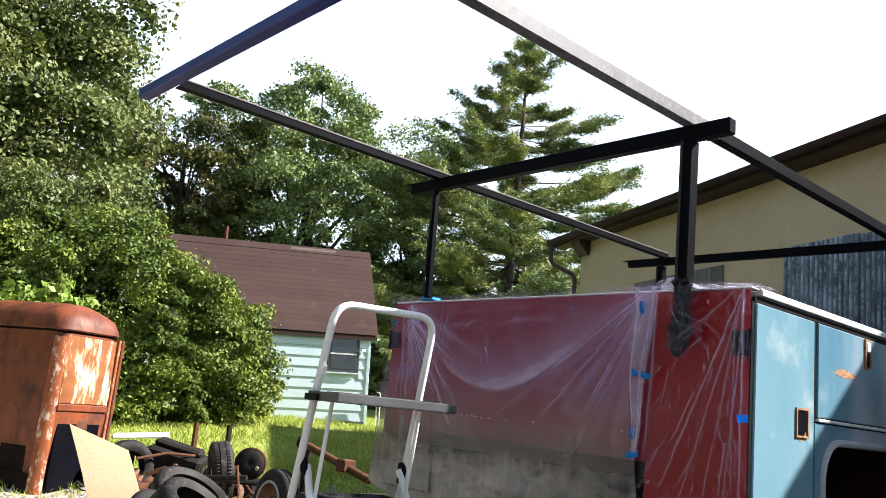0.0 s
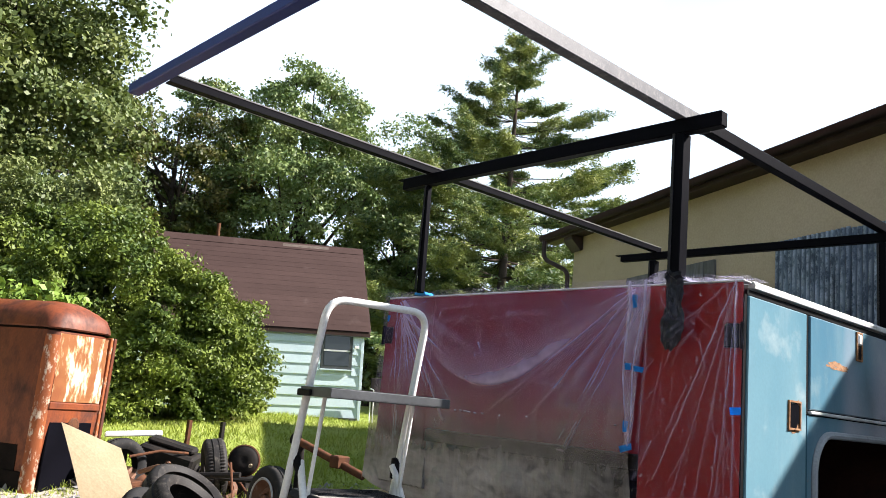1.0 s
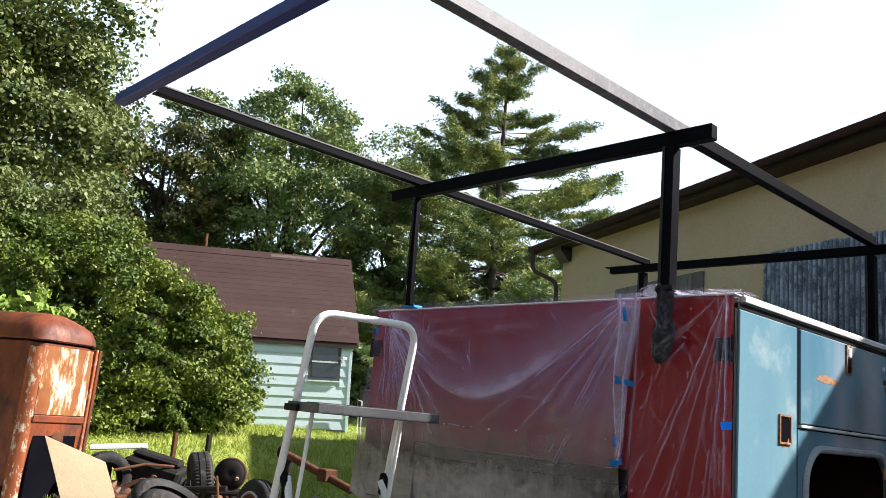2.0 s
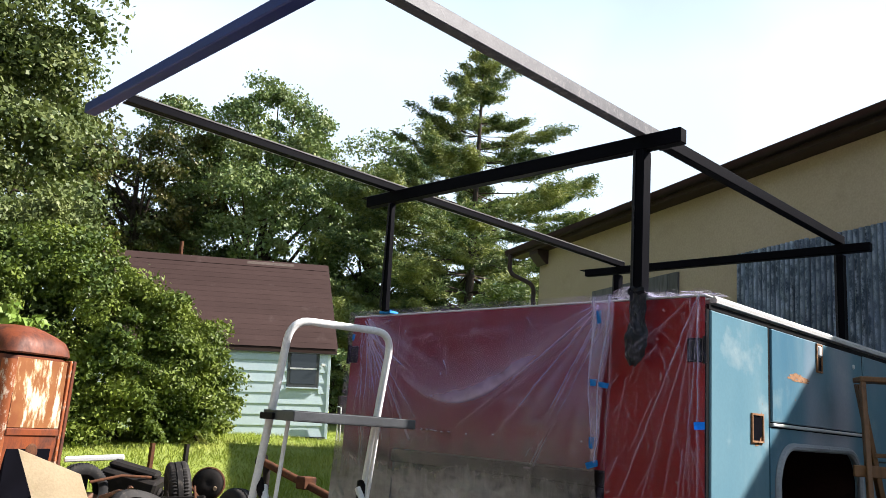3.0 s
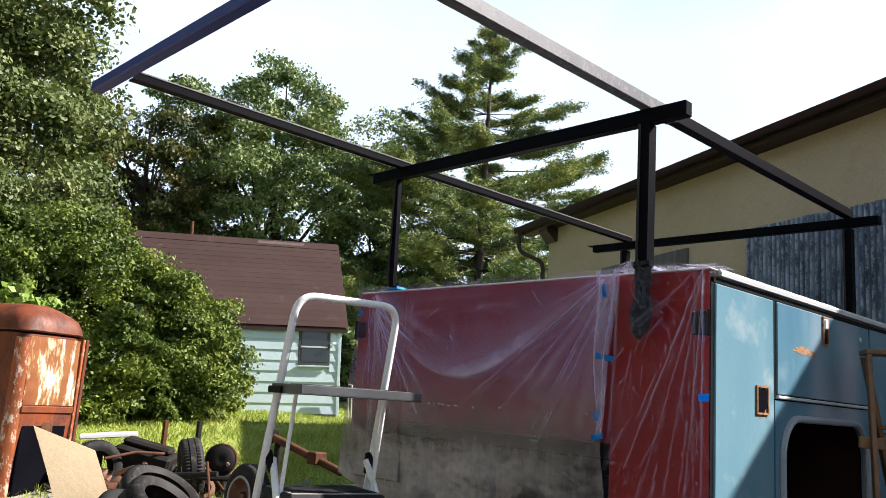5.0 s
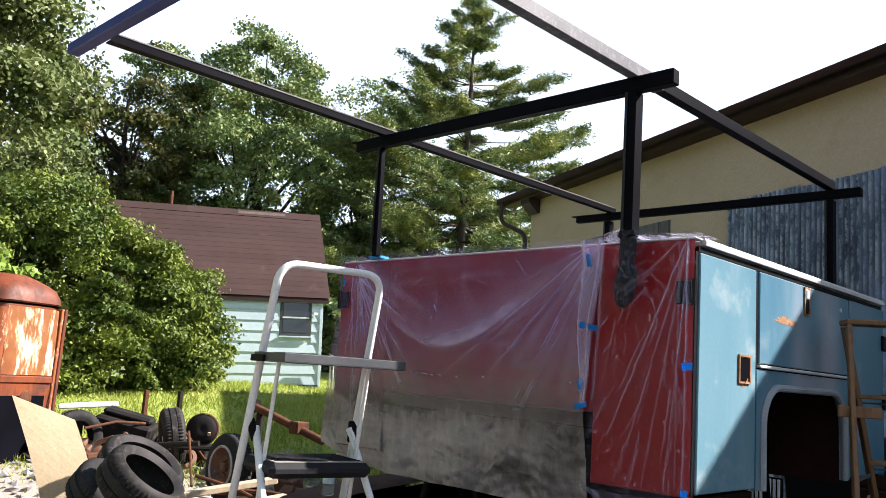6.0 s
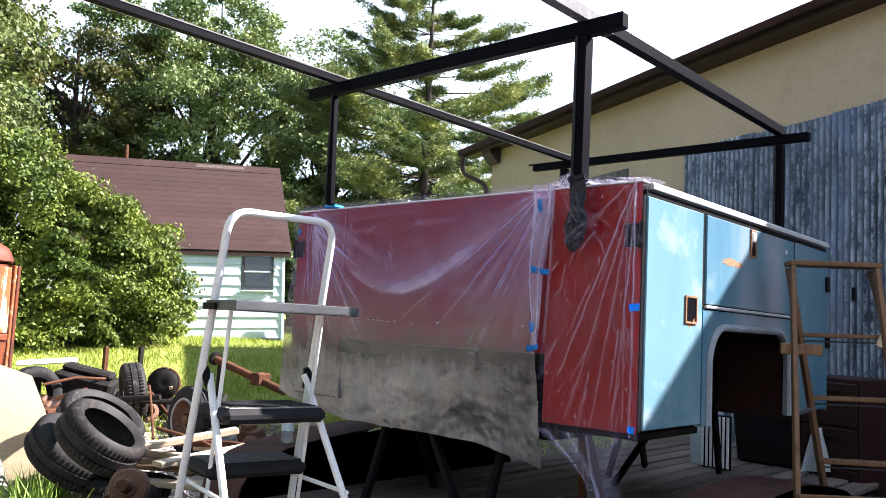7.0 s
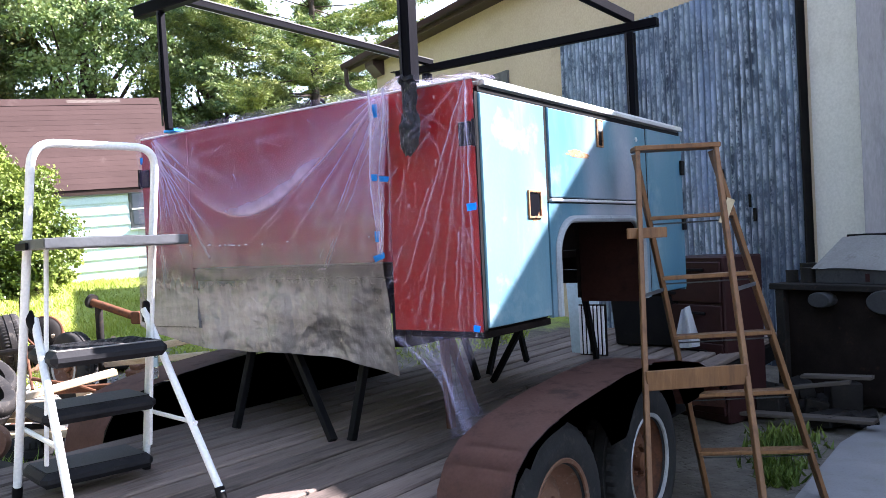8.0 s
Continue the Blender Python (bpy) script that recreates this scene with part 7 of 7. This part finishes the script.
weeds("weeds", [(-4.65, -0.30, 0.12), (-4.4, -0.42, 0.10), (-4.5, -0.95, 0.16), (-4.0, -0.75, 0.12), (-3.4, -0.3, 0.12), (-3.0, -0.6, 0.15), (-3.2, 0.9, 0.18), (-2.6, -1.1, 0.2), (-3.7, 1.6, 0.25), (-4.9, -1.1, 0.2), (-2.7, 0.5, 0.15)], 150, 0.22, M["leaf_lime"], "sunlit weeds growing through the scrap", 61)
weeds("grass", [(0.50, 2.3, 0.09), (0.44, 2.7, 0.10), (0.58, 2.0, 0.05), (0.40, 3.0, 0.10)], 230, 0.08, M["leaf_bush"], "shaded grass tuft beside the trailer", 62)

def water_bottle(base):
    """A small clear drinks bottle with a blue cap and wrapper."""
    th = thing("water_bottle", base, "clear plastic water bottle with a pale blue wrapper on the fender", "bottle")
    m = Matrix.Translation(base)
    part("bottle_body", lathe([(0.0, 0.0), (0.028, 0.0), (0.032, 0.006), (0.032, 0.05), (0.030, 0.055), (0.032, 0.06), (0.032, 0.13), (0.026, 0.15), (0.013, 0.17), (0.012, 0.185), (0.0, 0.185)], 20, m), M["clear_plastic"], th, "", True)
    part("wrapper", lathe([(0.0328, 0.062), (0.0330, 0.066), (0.0330, 0.104), (0.0328, 0.108)], 20, m), M["siding"], th, "pale blue printed wrapper", True)
    part("cap", lathe([(0.0, 0.202), (0.013, 0.202), (0.0145, 0.198), (0.0145, 0.186), (0.0, 0.186)], 14, m), M["tape"], th, "blue screw cap", True)


M["clear_plastic"], _nt, _b = mat_base("clear bottle plastic", 0.08)
_b.inputs["Base Color"].default_value, _b.inputs["Transmission Weight"].default_value, _b.inputs["IOR"].default_value = (0.80, 0.90, 0.95, 1), 0.9, 1.15
water_bottle((-2.06, -0.10, 0.763))

# ---- clutter along the workshop wall ----
cab_m = thing("metal_cabinet", on_wall(4.05, 1.9, 0), "dark maroon metal cabinet beside the workshop door", "cabinet")
part("cabinet_body", wbox(3.82, 4.36, 1.70, 2.12, 0.0, 1.22, 0.012), M["maroon"], cab_m)
for z0, z1 in ((0.06, 0.58), (0.60, 0.86), (0.88, 1.18)):
    dr = part("drawer_front", wbox(3.84, 4.34, 2.122, 2.14, z0, z1, 0.006), M["maroon"], cab_m)
    part("handle", wbox(4.0, 4.2, 2.141, 2.158, z1 - 0.07, z1 - 0.05, 0.003), M["black"], dr)
part("side_bar", wbox(3.79, 3.815, 2.0, 2.05, 0.5, 0.95, 0.004), M["rim_grey"], cab_m, "bare grey side bar")
bench = thing("workbench", on_wall(4.9, 0.8, 0), "dark cluttered workbench against the workshop wall", "workbench")
part("bench_top", wbox(3.95, 6.2, 0.22, 1.12, 0.90, 0.95, 0.006), M["dark_scrap"], bench)
# front panel carried down to the floor in place of shade under the bench
part("bench_front", wbox(3.97, 6.18, 1.02, 1.05, 0.04, 0.895, 0.004), M["under"], bench, "dark front panel, also standing in for shade under the bench")
for s in (4.0, 6.1):
    for o in (0.30, 1.04):
        part("bench_leg", wbox(s, s + 0.08, o, o + 0.07, 0.03, 0.90, 0.004), M["dark_scrap"], bench)
part("bench_shelf", wbox(4.1, 6.1, 0.3, 1.0, 0.20, 0.23), M["dark_scrap"], bench)
carton = thing("carton", on_wall(4.6, 0.8, 0.95), "open pale cardboard carton lying on the workbench", "box")
part("carton_body", wbox(4.30, 4.95, 0.62, 1.0, 0.951, 1.06, 0.004), M["drab"], carton)
lid = sheet(lambda u, v: on_wall(4.28 + 0.68 * u + 0.08 * v, 1.02 - 0.30 * v, 1.065 + 0.24 * v + 0.01 * math.sin(u * 5)), 6, 4)
bmesh.ops.solidify(lid, geom=lid.faces[:], thickness=0.004)
part("carton_lid", lid, M["card"], carton, "raised pale carton lid")
part("carton_flap", wbox(4.38, 5.05, 0.40, 0.70, 1.30, 1.325, 0.003), M["black"], carton, "dark top flap")
part("print_mark", wbox(4.72, 4.755, 1.001, 1.004, 0.97, 1.03), M["maroon"], carton, "small red print mark")
for s, r, lab in ((4.42, 0.10, "pale round paint bucket lid under the bench edge"), (4.95, 0.15, "pale roll of sheeting under the bench edge")):
    mm = WALL_M @ Matrix.Translation((s, 1.10, 0.83)) @ Matrix.Rotation(-math.pi / 2, 4, "X")
    ob = part("bucket", lathe([(0.0, 0.05), (r * 0.9, 0.05), (r, 0.035), (r, 0.0), (r * 0.96, -0.12), (0.0, -0.12)], 24, mm @ Matrix.Diagonal((1, 0.6, 1, 1))), M["drab"], None, "", True)
    tagged(ob, lab, "bucket")
for k, (s, o, z, r, h) in enumerate(((4.10, 0.8, 0.951, 0.07, 0.15), (4.20, 0.95, 0.951, 0.06, 0.12), (4.05, 0.95, 0.951, 0.05, 0.10), (4.22, 0.6, 0.951, 0.05, 0.20))):
    ob = part("tin_can", lathe([(0.0, 0.0), (r, 0.0), (r, 0.01), (r * 0.96, 0.02), (r * 0.96, h - 0.02), (r, h - 0.01), (r, h), (0.0, h)], 18, WALL_M @ Matrix.Translation((s, o, z))), M["dark_scrap"], None, "", True)
    tagged(ob, "dark grimy tin can on the workbench", "can", "cans on the workbench")
for p, q, w in ((((3.9, 1.9, 0.12)), (4.9, 1.5, 0.30), 0.07), ((4.2, 2.0, 0.06), (5.2, 1.7, 0.10), 0.12), ((4.55, 1.55, 0.31), (5.0, 1.40, 0.33), 0.10)):
    tagged(part("scrap_board", beam(WALL_M @ Vector(p), WALL_M @ Vector(q), w, 0.025, 0.004), M["drab_wood"]), "loose old board beside the workbench, darkened for shade", "board", "boards by the bench")
heap = bmesh.new()
rng = np.random.default_rng(8)
for k in range(26):
    s, o = rng.uniform(3.75, 5.8), rng.uniform(1.2, 1.75)
    w, d, h = rng.uniform(0.08, 0.3), rng.uniform(0.06, 0.2), rng.uniform(0.06, 0.22)
    b_ = box((-w / 2, -d / 2, 0), (w / 2, d / 2, h), 0.01, WALL_M @ Matrix.Translation((s, o, 0.02)) @ Matrix.Rotation(rng.uniform(0, 3), 4, "Z") @ Matrix.Rotation(rng.uniform(-0.3, 0.3), 4, "X"))
    add(heap, b_)
tagged(part("scrap_heap", heap, M["dark_scrap"]), "dark heap of scrap parts under the bench", "scrap heap", kind="stuff")
bin_ = thing("plastic_bin", (-0.63, 3.6, DECK), "black plastic bin standing on the trailer deck", "bin")
board = thing("blue_board", (-1.05, 3.0, DECK), "pale blue painted board leaning on the trailer deck", "board")
part("board_face", beam((-1.02, 2.98, DECK), (-1.09, 3.05, 1.27), 0.26, 0.018, 0.003, (0, 1, 0)), M["siding"], board)
vent = thing("slatted_panel", (-0.92, 2.88, DECK), "white slatted vent panel standing on the deck", "panel")
part("panel_frame", box((-1.02, 2.86, DECK), (-0.80, 2.875, 0.90), 0.002), M["under"], vent, "dark backing")
for k in range(7):
    part("slat", box((-1.015 + 0.031 * k, 2.845, DECK + 0.01), (-0.998 + 0.031 * k, 2.859, 0.89), 0.002), M["paper"], vent)

part("bin_body", prism([(-0.98, 0.525), (-0.46, 0.525), (-0.42, 0.93), (-1.02, 0.93)], "y", 3.42, 3.85, 0.012), M["black"], bin_)
part("bin_rim", box((-1.04, 3.40, 0.931), (-0.40, 3.87, 0.955), 0.006), M["black"], bin_)
bag = sheet(lambda u, v: Vector((-0.36 + 0.17 * (u - 0.5) * (1.25 - 0.9 * v), 3.30 + 0.03 * math.sin(u * 7), DECK + 0.004 + 0.30 * v + 0.03 * u)), 8, 8)
bmesh.ops.solidify(bag, geom=bag.faces[:], thickness=0.03)
tagged(part("paper_bag", bag, M["paper"]), "crumpled white paper bag standing on the deck", "bag")

# ---- deck planks ----
n_planks = 13
pw = (TX1 - TX0 - 0.02) / n_planks
for k in range(n_planks):
    x0 = TX0 + 0.01 + k * pw
    cuts = [TY0 + 0.01, TY0 + 0.01 + (TY1 - TY0) * (0.42 + 0.16 * ((k * 37) % 10) / 10), TY1 - 0.01]
    for a, b in zip(cuts, cuts[1:]):
        bm = box((x0 + 0.006 + 0.008 * random.random(), a + 0.005, DECK - 0.045), (x0 + pw - 0.006 - 0.008 * random.random(), b - 0.005, DECK + 0.007 * random.random() - 0.007), 0.008)
        part("plank", bm, M["deck"], trailer)
